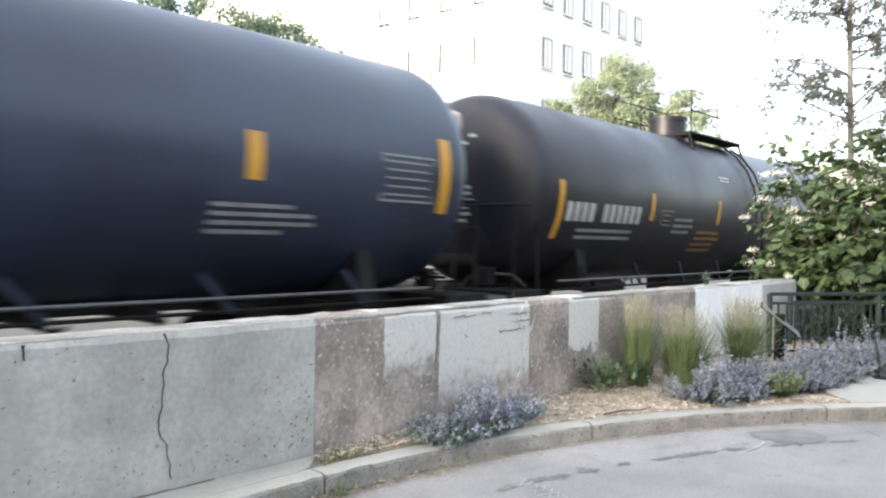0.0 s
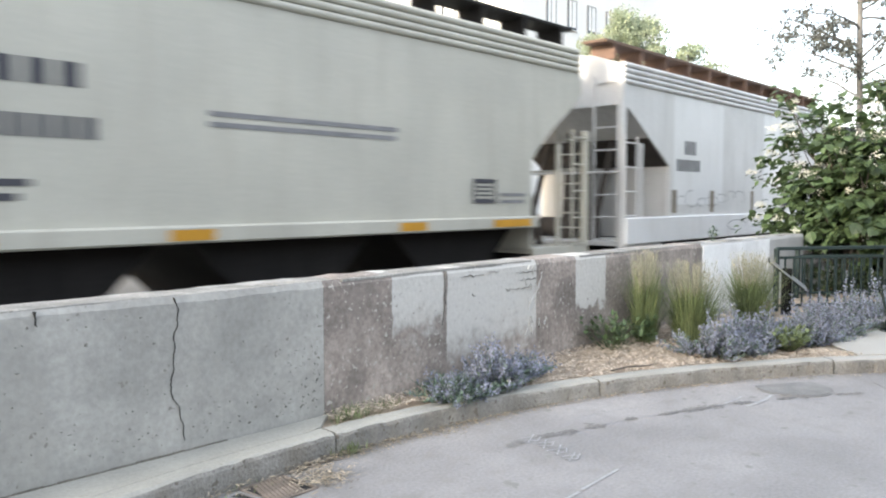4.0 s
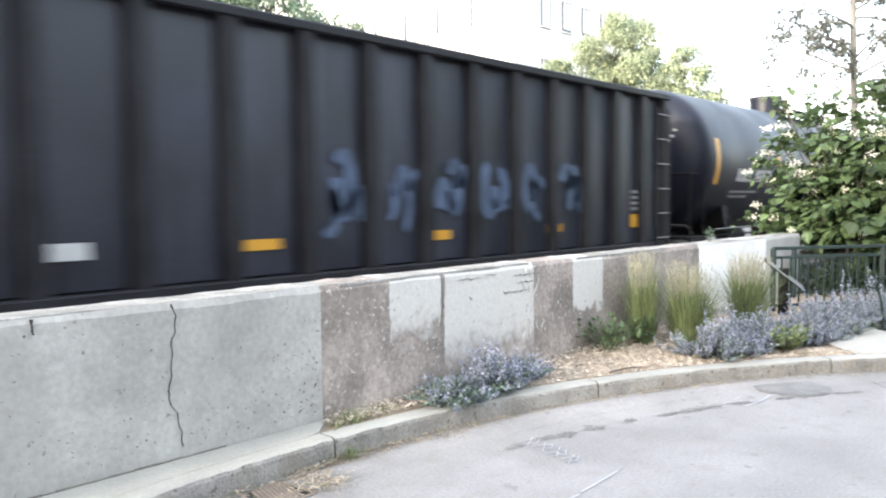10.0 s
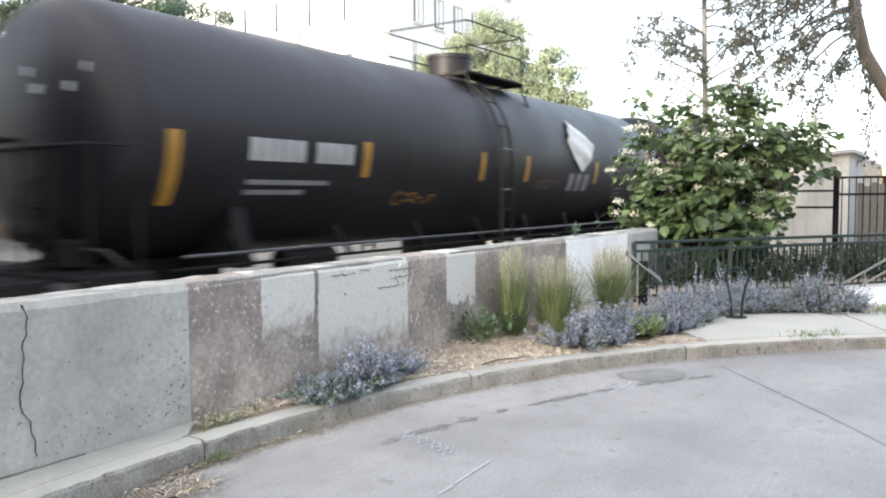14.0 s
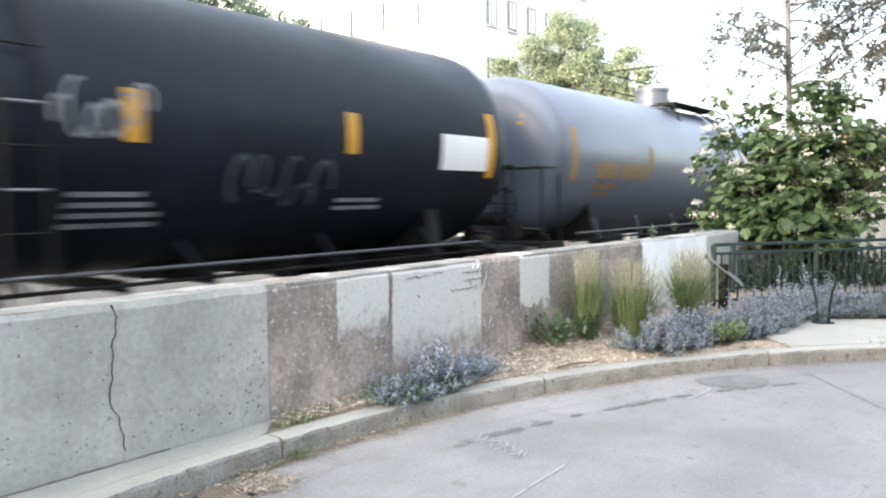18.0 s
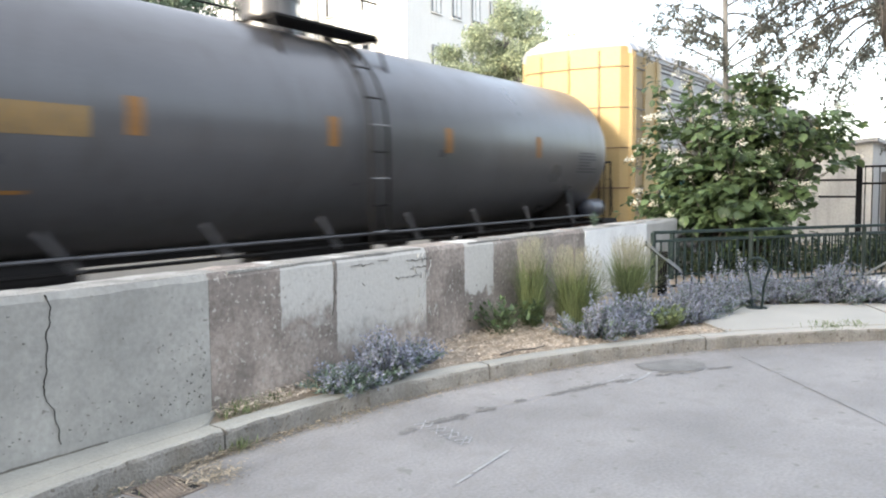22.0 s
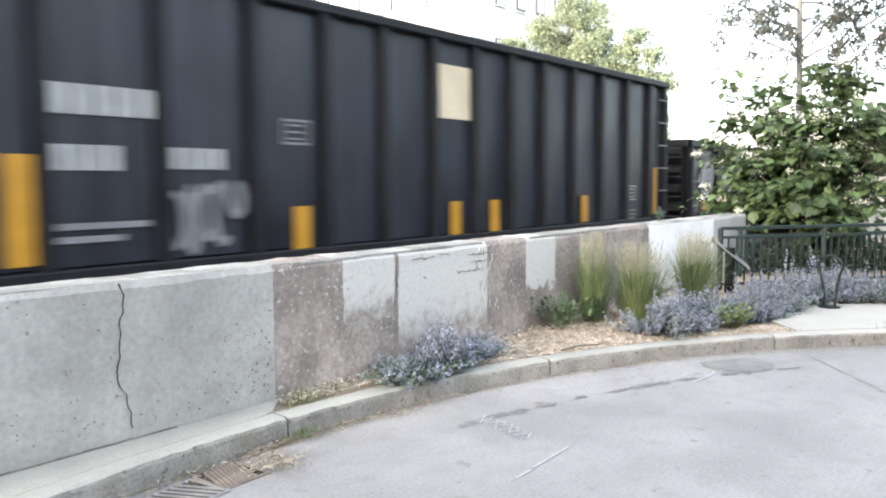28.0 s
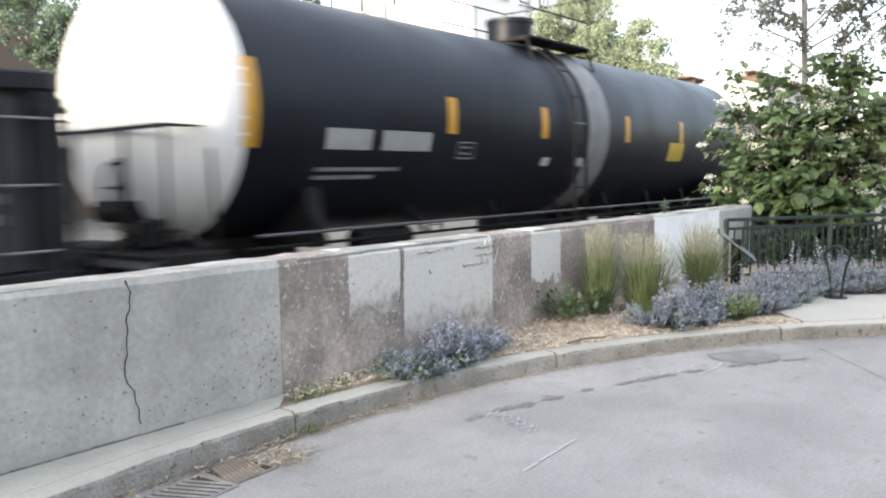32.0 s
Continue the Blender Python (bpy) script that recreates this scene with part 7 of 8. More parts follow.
lines(c, on_shell(0.011), 158.2 - m, 158.95 - m, 2.47, 2.7, 3, P_ORANGE, 2)
lines(c, pl, 158.15 - m, 158.8 - m, 2.0, 2.2, 4, P_DARKLET, 3)
outline_box(c, pl, 161.95 - m, 163.1 - m, 2.3, 2.78, P_LETTER, 0.02, 6)
outline_box(c, pl, 160.75 - m, 161.15 - m, 1.9, 2.12, P_LETTER, 0.025, 0)
hp = on_head(147.15 - m, -1)
for y0, y1, z in ((-0.9, -0.1, 3.35), (-0.9, -0.3, 3.22)):
    k = MB()
    coat(k, hp, y0, y1, z, z + 0.06)
    obj("small_print", k, P_YELLOW, c, "amber stencilled line")

gauge(1.53)
c, m, pl = tank_car(165.95, 182.1, P_GREY2, "dusty grey tank wagon with amber lettering and worn ladder", -0.75, -0.25, row((166.11, 169.87, 172.9, 175.7, 178.9, 181.95), 2.42, 2.82)[:-1], strip_paint=P_ORANGE, sill=True)
bars(c, pl, 167.5 - m, 169.4 - m, 2.38, 2.68, 10, P_FADEYEL, "row of amber stencilled characters", (4,))
decal(c, "painted_panel", pl, 167.45 - m, 168.5 - m, 2.1, 2.2, P_DARKLET, "dark painted-over stencil")
lines(c, pl, 167.4 - m, 168.9 - m, 1.75, 1.9, 2, P_ORANGE, 1)
lines(c, pl, 180.8 - m, 181.8 - m, 2.15, 2.62, 7, P_DARKLET, 2)
k = MB()
ring = [(0.0, 0.02), (0.02, 0.12), (0.07, 0.19), (0.14, 0.21), (0.8, 0.21), (0.87, 0.19), (0.92, 0.12), (0.94, 0.02)]
k.add([(182.13 - m + x, -1.05 + r * math.cos(q * math.pi / 10), 1.34 + r * math.sin(q * math.pi / 10)) for x, r in ring for q in range(20)],
      [(i * 20 + q, (i + 1) * 20 + q, (i + 1) * 20 + (q + 1) % 20, i * 20 + (q + 1) % 20) for i in range(len(ring) - 1) for q in range(20)], True)
obj("air_reservoir", k, P_GREY, c, "pale blue-grey air reservoir")
hp = on_head(165.95 - m, -1)
for y0, y1, z in ((-0.9, 0.0, 3.4), (-0.85, -0.1, 3.26), (-0.85, -0.1, 3.14), (-0.85, -0.2, 3.02)):
    k = MB()
    coat(k, hp, y0, y1, z, z + 0.06)
    obj("small_print", k, P_YELLOW, c, "amber stencilled line")


# ---- enclosed car carrier
RACK_PROFILE, _z, _g = [], 1.12, 0
while _z < 5.05:
    if _g % 5 < 4:
        RACK_PROFILE += [(_z, 0.0), (_z + 0.02, 0.058), (_z + 0.07, 0.058), (_z + 0.09, 0.0)]
        _z += 0.125
    else:
        RACK_PROFILE += [(_z, 0.0), (_z + 0.24, 0.004)]
        _z += 0.26
    _g += 1
RACK_PROFILE.append((5.15, 0.0))


def ribbed(parent, lift, rim, mat, label):
    """A sprayed shape, given by its outline, that follows the ribs of the screens."""
    rows = []
    zs = sorted([p[0] for p in RACK_PROFILE] + [p[0] + 0.1 for p in RACK_PROFILE[::5]] + [min(q[1] for q in rim) + 0.01, max(q[1] for q in rim) - 0.01])
    for z in zs:
        hits = [xa + (xb - xa) * (z - za) / (zb - za) for (xa, za), (xb, zb) in zip(rim, rim[1:] + rim[:1]) if (za - z) * (zb - z) < 0]
        if len(hits) > 1:
            d = np.interp(z, [p[0] for p in RACK_PROFILE], [p[1] for p in RACK_PROFILE])
            rows.append((min(hits), max(hits), z, -1.4 - d - lift))
    k = MB()
    k.add([v for x0, x1, z, y in rows for v in ((x0, y, z), (x1, y, z))], [(2 * i, 2 * i + 1, 2 * i + 3, 2 * i + 2) for i in range(len(rows) - 1)])
    obj("spray_paint", k, mat, parent, label)


def ribbed_blobs(parent, lift, spots, mat, seed, label):
    """Rounded sprayed shapes on the screens."""
    rr = random.Random(seed)
    for cx, cz, rx, rz in spots:
        ph = [rr.uniform(0, 6.28) for i in range(3)]
        rim = []
        for i in range(60):
            a = 2 * math.pi * i / 60
            q = 1 + 0.25 * (0.5 * math.sin(2 * a + ph[0]) + 0.3 * math.sin(3 * a + ph[1]) + 0.25 * math.sin(5 * a + ph[2]))
            rim.append((cx + rx * q * math.cos(a), cz + rz * q * math.sin(a)))
        ribbed(parent, lift, rim, mat, label)


def car_carrier(xa, xb, posts):
    c = car("car_carrier_wagon", xa, xb, "yellow enclosed car carrier wagon with galvanised ribbed panels")
    m = c["mid"]
    a, b = xa - m, xb - m
    W, zb, ze = 1.5, 0.98, 5.2
    ps = [p - m for p in posts]
    for s in (-1, 1):
        for i, (x0, x1) in enumerate(zip(ps, ps[1:])):
            k = MB()
            vs, fs = [], []
            prof = RACK_PROFILE
            for x in (x0 + 0.06, x1 - 0.06):
                vs += [(x, s * (W - 0.1 + d), zz) for zz, d in prof]
            n = len(prof)
            k.add(vs, [(j, j + 1, n + j + 1, n + j) for j in range(n - 1)])
            obj("side_screen", k, P_RACKGALV, c, "weathered galvanised ribbed panel")
        for x in ps:
            k = MB()
            lo, hi = sorted((s * (W - 0.08), s * W))
            k.box(x - 0.085, x + 0.085, lo, hi, zb, ze, 0.01)
            k.prism([(x - 0.22, zb), (x + 0.22, zb), (x + 0.09, zb + 0.6), (x - 0.09, zb + 0.6)], "y", min(s * (W - 0.07), s * (W + 0.004)), max(s * (W - 0.07), s * (W + 0.004)))
            obj("side_post", k, P_RACKPOST, c)
        k = MB()
        k.box(a + 0.2, b - 0.2, min(s * (W - 0.14), s * (W + 0.01)), max(s * (W - 0.14), s * (W + 0.01)), zb - 0.2, zb + 0.12, 0.01)
        obj("side_sill", k, P_RACKYEL, c)
        k = MB()
        k.box(a, b, min(s * (W - 0.1), s * (W + 0.012)), max(s * (W - 0.1), s * (W + 0.012)), ze - 0.08, ze + 0.06, 0.01)
        obj("eave_rail", k, P_RACKGALV, c)
        for e, p, o in ((a, ps[0], -1), (b, ps[-1], 1)):
            lo, hi = sorted((e - o * 0.02, p))
            k = MB()
            k.box(lo, hi, min(s * (W - 0.07), s * (W - 0.01)), max(s * (W - 0.07), s * (W - 0.01)), zb, ze, 0.01)
            obj("end_side_panel", k, P_RACKYEL, c)
            # Darker ochre sheet behind the ladder, painting in the recess's shade.
            lo, hi = sorted((e - o * 0.17, e - o * 0.91))
            obj("ladder_bay", MB().box(lo, hi, min(s * (W - 0.03), s * (W - 0.006)), max(s * (W - 0.03), s * (W - 0.006)), zb, ze - 0.1, 0.004), P_RACKSHADE, c, "ladder bay with recess shade in its ochre")
            for x in (e - o * 0.1, e - o * 0.98, p + o * 0.3):
                k = MB()
                k.box(x - 0.06, x + 0.06, min(s * (W - 0.02), s * (W + 0.03)), max(s * (W - 0.02), s * (W + 0.03)), zb - 0.1, ze + 0.02, 0.01)
                obj("end_rib", k, P_RACKYEL, c)
            lad = MB()
            x0, x1 = sorted((e - o * 0.2, e - o * 0.9))
            lad.box(x0, x0 + 0.03, s * W, s * (W + 0.05), 0.6, ze, 0.0) if s > 0 else lad.box(x0, x0 + 0.03, s * (W + 0.05), s * W, 0.6, ze, 0.0)
            lo2 = obj("ladder", lad, P_RACKYEL, c)
            for i in range(9):
                z = 0.8 + i * 0.5
                obj("rung", MB().tube([(x0, s * (W + 0.03), z), ((x0 + x1) / 2, s * (W + 0.06), z - 0.03), (x1, s * (W + 0.03), z)], 0.016, 6), P_PIPE, lo2)
    # curved roof
    k = MB()
    pr = [(-W - 0.04, ze + 0.02), (-W + 0.1, ze + 0.22), (-1.0, ze + 0.42), (-0.4, ze + 0.5), (0.4, ze + 0.5), (1.0, ze + 0.42), (W - 0.1, ze + 0.22), (W + 0.04, ze + 0.02)]
    k.prism(pr, "x", a - 0.02, b + 0.02)
    roof = obj("roof", k, P_ROOF, c, "pale galvanised curved roof")
    for i in range(28):
        x = a + (b - a) * (i + 0.5) / 28
        k = MB()
        k.tube([(x, y * 1.004, z + 0.012) for y, z in pr], 0.025, 5)
        obj("roof_rib", k, P_ROOF, roof)
    # ends: radial doors in two leaves
    for e, o in ((a, -1), (b, 1)):
        for s in (-1, 1):
            k = MB()
            pts = [(e - o * 0.02, s * 1.46), (e + o * 0.2, s * 1.3), (e + o * 0.32, s * 0.8), (e + o * 0.36, s * 0.02)]
            inner = [(x - o * 0.05, y) for x, y in pts[::-1]]
            k.prism(pts + inner, "z", zb - 0.02, ze + 0.1)
            d = obj("end_door", k, P_RACKYEL, c, "weathered yellow door leaf")
            for z in (1.8, 2.8, 3.8, 4.8):
                obj("door_seam", MB().tube([(x + o * 0.012, y, z) for x, y in pts], 0.015, 5), P_BROWNSTEEL, d)
            obj("lock_rod", MB().cyl((e + o * 0.33, s * 0.8, zb), (e + o * 0.33, s * 0.8, ze), 0.02, 6), P_BROWNSTEEL, d)
        k = MB()
        k.box(min(e, e + o * 0.5), max(e, e + o * 0.5), -1.3, 1.3, 0.8, 0.96, 0.02)
        obj("end_sill", k, P_BROWNSTEEL, c)
        k = MB()
        k.tube([(e + o * 0.42, -1.2, 1.2), (e + o * 0.5, -1.2, 2.0), (e + o * 0.5, -0.9, 2.05), (e + o * 0.5, -0.9, 1.2)], 0.016, 6)
        obj("grab_iron", k, P_UNDER, c)
    k = MB()
    k.box(a, b, -1.4, 1.4, zb - 0.2, zb - 0.05)
    k.box(a, b, -0.35, 0.35, 0.5, zb - 0.2, 0.02)
    obj("underframe", k, P_UNDER, c)
    for z in (2.35, 3.75):
        k = MB()
        k.box(a + 0.2, b - 0.2, -W + 0.1, W - 0.1, z, z + 0.08)
        obj("inner_deck", k, P_BROWNSTEEL, c)
    running_gear(c, a, b, 3.6)
    return c, m, on_side(-W + 0.021), on_side(-W - 0.006)


c, m, pl, rp = car_carrier(183.92, 212.2, (186.09, 188.92, 191.03, 194.0, 197.08, 200.06, 202.9, 205.65, 207.62, 210.48))
pl2 = on_side(-1.5 + 0.006)
for lift, mat, lab, rim in (
        (0.004, P_TEAL, "teal sprayed letter shape", ((186.14, 1.0), (186.27, 1.83), (186.43, 2.24), (186.88, 2.34), (187.33, 2.11), (188.1, 2.17), (188.3, 2.36), (189.0, 2.36), (189.0, 1.02))),
        (0.004, P_TEAL, "teal sprayed letter shape", ((189.1, 1.02), (189.4, 1.9), (189.85, 2.2), (190.6, 2.1), (190.95, 2.24), (191.5, 1.2), (191.6, 1.02))),
        (0.008, P_LIME, "pale green sprayed letter shape", ((186.46, 1.04), (186.52, 1.83), (186.72, 2.25), (187.12, 2.2), (187.45, 1.95), (187.81, 1.99), (187.83, 1.04))),
        (0.008, P_LIME, "pale green sprayed letter shape", ((188.17, 1.04), (188.04, 1.62), (188.34, 2.22), (188.94, 2.28), (189.1, 1.04))),
        (0.008, P_LIME, "pale green sprayed letter shape", ((189.3, 1.03), (189.38, 1.82), (189.85, 2.16), (190.89, 2.14), (191.24, 1.03))),
        (0.012, P_TEAL, "teal sprayed letter centre", ((186.93, 1.21), (186.98, 1.77), (187.15, 1.8), (187.19, 1.27))),
        (0.012, P_TEAL, "teal sprayed letter centre", ((188.14, 2.03), (188.43, 1.44), (188.71, 1.79), (188.59, 2.0))),
        (0.012, P_TEAL, "teal sprayed letter centre", ((189.78, 1.59), (190.03, 1.12), (190.47, 1.57))),
        (0.013, P_OCHRE, "ochre sprayed shape", ((189.66, 2.0), (190.17, 2.26), (190.47, 1.85), (189.97, 1.62))),
        (0.013, P_OCHRE, "ochre sprayed shape", ((191.21, 1.52), (191.67, 1.68), (192.2, 1.2), (191.54, 1.02))),
        (0.011, P_CREAMSPRAY, "cream sprayed letter shape", ((186.5, 1.04), (186.52, 1.4), (187.8, 1.36), (187.82, 1.04))),
        (0.011, P_CREAMSPRAY, "cream sprayed letter shape", ((191.6, 1.04), (191.9, 1.3), (192.4, 1.05))),
        (0.016, P_BLACKSPRAY, "black sprayed shadow shape", ((189.19, 2.07), (189.55, 2.25), (189.63, 2.04), (189.31, 1.93))),
        (0.016, P_BLACKSPRAY, "black sprayed shadow shape", ((191.14, 1.73), (191.29, 1.99), (192.16, 1.67), (192.42, 1.43), (191.44, 1.54))),
        (0.016, P_BLACKSPRAY, "black sprayed shadow shape", ((192.42, 1.03), (192.54, 1.37), (193.0, 1.03)))):
    ribbed(c, lift, [(x - m, z) for x, z in rim], mat, lab)
gp = on_side(-1.5 - 0.009)
for x, z0, z1, mat in ((188.92, 1.02, 1.9, P_LIME), (191.03, 1.02, 1.5, P_LIME), (186.12, 1.02, 1.85, P_BLACKSPRAY)):
    decal(c, "spray_paint", gp, x - 0.085 - m, x + 0.085 - m, z0, z1, mat, "sprayed coat on a post")
blobs(c, on_side(-1.5 - 0.003), [(185.9 - m, 1.3, 0.16, 0.22)], P_BLACKSPRAY, 18, "black sprayed drop")
ribbed_blobs(c, 0.004, [(203.0 - m, 1.45, 0.72, 0.58), (204.3 - m, 1.6, 0.55, 0.5)], P_PINKWHITE, 7, "off-white sprayed letter outline")
ribbed_blobs(c, 0.008, [(202.9 - m, 1.6, 0.5, 0.4), (204.3 - m, 1.68, 0.42, 0.36), (203.7 - m, 1.2, 1.0, 0.16)], P_PURPLE, 8, "purple sprayed letter shape")
ribbed_blobs(c, 0.004, [(208.7 - m, 1.92, 0.6, 0.05), (208.9 - m, 1.79, 0.55, 0.06), (208.7 - m, 1.66, 0.62, 0.05), (208.95 - m, 1.53, 0.5, 0.05)], P_BLUE, 9, "blue sprayed streak")
for i in range(4):
    decal(c, "painted_line", pl2, 191.4 + 0.1 * i - m, 192.6 - m, 3.66 + 0.1 * i, 3.7 + 0.1 * i, P_DARKLET, "dark speed line of a wagon emblem")
bars(c, pl2, 192.65 - m, 193.2 - m, 3.58, 3.95, 2, P_DARKLET, "dark emblem block")
lines(c, pl2, 192.35 - m, 193.65 - m, 3.25, 3.6, 2, P_DARKLET, 10)
ep = on_side(-1.5 - 0.002)
lines(c, ep, 185.5 - m, 185.76 - m, 2.3, 2.56, 4, P_DARKLET, 12)
decal(c, "seam", ep, 184.93 - m, 185.72 - m, 1.52, 1.545, P_UNDER, "dark open seam")
decal(c, "seam", ep, 184.93 - m, 185.72 - m, 1.62, 1.635, P_BROWNSTEEL, "dark open seam")
# Black strips paint the shade of the gaps along the sill.
decal(c, "grime", on_side(-1.5 - 0.014), 184.15 - m, 185.85 - m, 0.8, 0.99, P_UNDER, "black strip painted for the dark sill gap")
decal(c, "grime", on_side(-1.5 - 0.014), 184.9 - m, 185.8 - m, 1.02, 1.06, P_UNDER, "black strip painted for the dark sill gap")
lines(c, ep, 211.0 - m, 211.6 - m, 2.2, 2.6, 4, P_BROWNSTEEL, 13)
lines(c, ep, 211.0 - m, 211.7 - m, 3.8, 4.4, 5, P_BROWNSTEEL, 14)
blobs(c, ep, [(211.2 - m, 1.4, 0.3, 0.13)], P_PINKWHITE, 15, "white sprayed patch")
blobs(c, ep, [(185.4 - m, 2.05, 0.18, 0.05)], P_PURPLE, 16, "purple sprayed mark")

# ---- the last gondolas
c, m, pl, rp = gondola(214.03, 228.95, 4.02, 13, P_GOND, "black high-sided gondola wagon with amber strips and ribbed ends", 0.2, 0.1, 0.13, 9,
                       posts=(214.03, 215.2, 216.4, 217.55, 218.65, 219.7, 220.75, 221.75, 222.75, 223.75, 224.8, 225.9, 227.0, 228.1, 228.95))
bars(c, pl, 215.3 - m, 216.4 - m, 2.5, 2.78, 5, P_LETTER)
bars(c, pl, 215.3 - m, 216.0 - m, 1.98, 2.22, 4, P_LETTER)
bars(c, pl, 216.5 - m, 217.2 - m, 2.0, 2.22, 4, P_LETTER)
lines(c, pl, 215.3 - m, 216.3 - m, 1.3, 1.55, 2, P_DIM, 1)
outline_box(c, pl, 217.96 - m, 218.4 - m, 2.3, 2.6, P_DIM, 0.03, 3)
decal(c, "painted_panel", pl, 220.88 - m, 221.64 - m, 2.78, 3.56, P_FADED, "faded cream painted panel")
for x, z0, z1 in ((214.98, 1.12, 2.12), (218.25, 1.06, 1.57), (221.28, 1.04, 1.56), (222.3, 1.04, 1.56), (225.28, 1.08, 1.58), (228.5, 1.12, 2.14)):
    decal(c, "reflective_strip", pl, x - m - 0.13, x - m + 0.13, z0, z1, P_YELLOW, "amber reflective strip")
scribble(c, pl, 216.45 - m, 217.4 - m, 1.1, 1.9, P_DIM, 3, 5, 0.09, "pale sprayed scrawl")
outline_box(c, pl, 227.0 - m, 227.5 - m, 1.45, 1.75, P_LETTER, 0.025, 3)
lines(c, pl, 226.9 - m, 227.6 - m, 1.05, 1.3, 3, P_DIM, 5)

c, m, pl, rp = gondola(230.38, 247.5, 2.83, 15, P_GOND2, "black low-sided gondola wagon with white round emblem and amber strips", 0.24, 0.1, 0.17, 10, 4,
                       posts=(230.38, 232.3, 233.68, 234.79, 235.9, 237.05, 238.1, 239.18, 240.25, 241.35, 242.45, 243.55, 244.7, 246.0, 247.5))
blobs(c, pl, [(231.62 - m, 1.92, 0.46, 0.5)], P_WORNWHITE, 1, "worn white round emblem")
scribble(c, on_side(-1.55 + 0.1 - 0.038), 231.2 - m, 232.05 - m, 1.5, 2.35, P_DIM, 4, 5, 0.07, "grey lettering of the emblem")
for x0, x1, z0, z1 in ((231.3, 231.93, 1.15, 1.36), (234.98, 235.5, 1.04, 1.2), (238.2, 238.75, 1.04, 1.19), (239.3, 239.9, 1.04, 1.17), (242.4, 243.0, 1.1, 1.22), (246.2, 246.8, 1.1, 1.35)):
    decal(c, "reflective_strip", pl, x0 - m, x1 - m, z0, z1, P_YELLOW, "amber reflective strip")
for x0, x1, z0, z1, n in ((233.0, 233.52, 2.36, 2.6, 2), (233.9, 234.4, 2.36, 2.6, 2), (232.75, 233.52, 1.88, 2.14, 5), (233.85, 234.56, 1.88, 2.14, 4), (233.05, 233.45, 1.62, 1.7, 3), (233.05, 233.45, 1.48, 1.55, 2)):
    bars(c, pl, x0 - m, x1 - m, z0, z1, n, P_LETTER)
lines(c, pl, 233.88 - m, 234.3 - m, 1.42, 1.72, 2, P_DIM, 2)
scribble(c, pl, 233.9 - m, 234.5 - m, 1.1, 1.3, P_DIM, 8, 4, 0.05, "grey sprayed scrawl")
scribble(c, pl, 235.0 - m, 235.5 - m, 1.25, 1.7, P_DIM, 3, 4, 0.05, "grey sprayed scrawl")
scribble(c, pl, 238.2 - m, 239.75 - m, 1.22, 1.7, P_DIM, 4, 7, 0.06, "pale sprayed scrawl")
k = MB()
blob(k, pl, 245.4 - m, 2.18, 0.33, 0.28, random.Random(1), 24, 0.0)
obj("round_emblem", k, P_LETTER, c, "white disc emblem")
decal(c, "painted_line", on_side(-1.55 + 0.1 - 0.04), 245.05 - m, 245.75 - m, 2.16, 2.2, P_GOND2)
outline_box(c, pl, 245.05 - m, 245.65 - m, 1.4, 1.76, P_DIM, 0.03, 3)
scribble(c, pl, 245.0 - m, 245.7 - m, 1.05, 1.3, P_DIM, 5, 4, 0.05, "grey sprayed scrawl")
lines(c, pl, 246.2 - m, 247.1 - m, 1.5, 2.4, 5, P_DIM, 6)
sag(c, 0.12, 8.56)

gauge(1.6)
c, m, pl = tank_car(249.45, 265.5, P_NIGHT, "black tank wagon with bright white head and pale band", -0.4, -0.7, row((249.62, 253.21, 255.75, 258.89, 261.6, 265.35)),
                    heads=((-1, P_WHITEHEAD, "bright white painted tank head"),), band=(257.3, 258.1, P_DIM, "pale scuffed band"))
bars(c, pl, 250.8 - m, 252.8 - m, 2.2, 2.46, 10, P_LETTER, gaps=(4,))
lines(c, pl, 250.7 - m, 252.3 - m, 1.83, 2.03, 2, P_DIM, 1)
outline_box(c, pl, 253.4 - m, 253.8 - m, 2.1, 2.35, P_DIM, 0.02, 2)
decal(c, "notice_panel", pl, 255.8 - m, 256.05 - m, 2.0, 2.14, P_LETTER, "small white panel")
decal(c, "notice_panel", pl, 257.0 - m, 257.25 - m, 2.0, 2.14, P_LETTER, "small white panel")
decal(c, "notice_panel", pl, 261.0 - m, 261.8 - m, 2.1, 2.5, P_PLATE, "yellow notice panel")

covered_hopper(267.9, 280.2, P_PALE, "pale grey covered hopper wagon at the rear", 269.6, 278.5, True, False, 9)


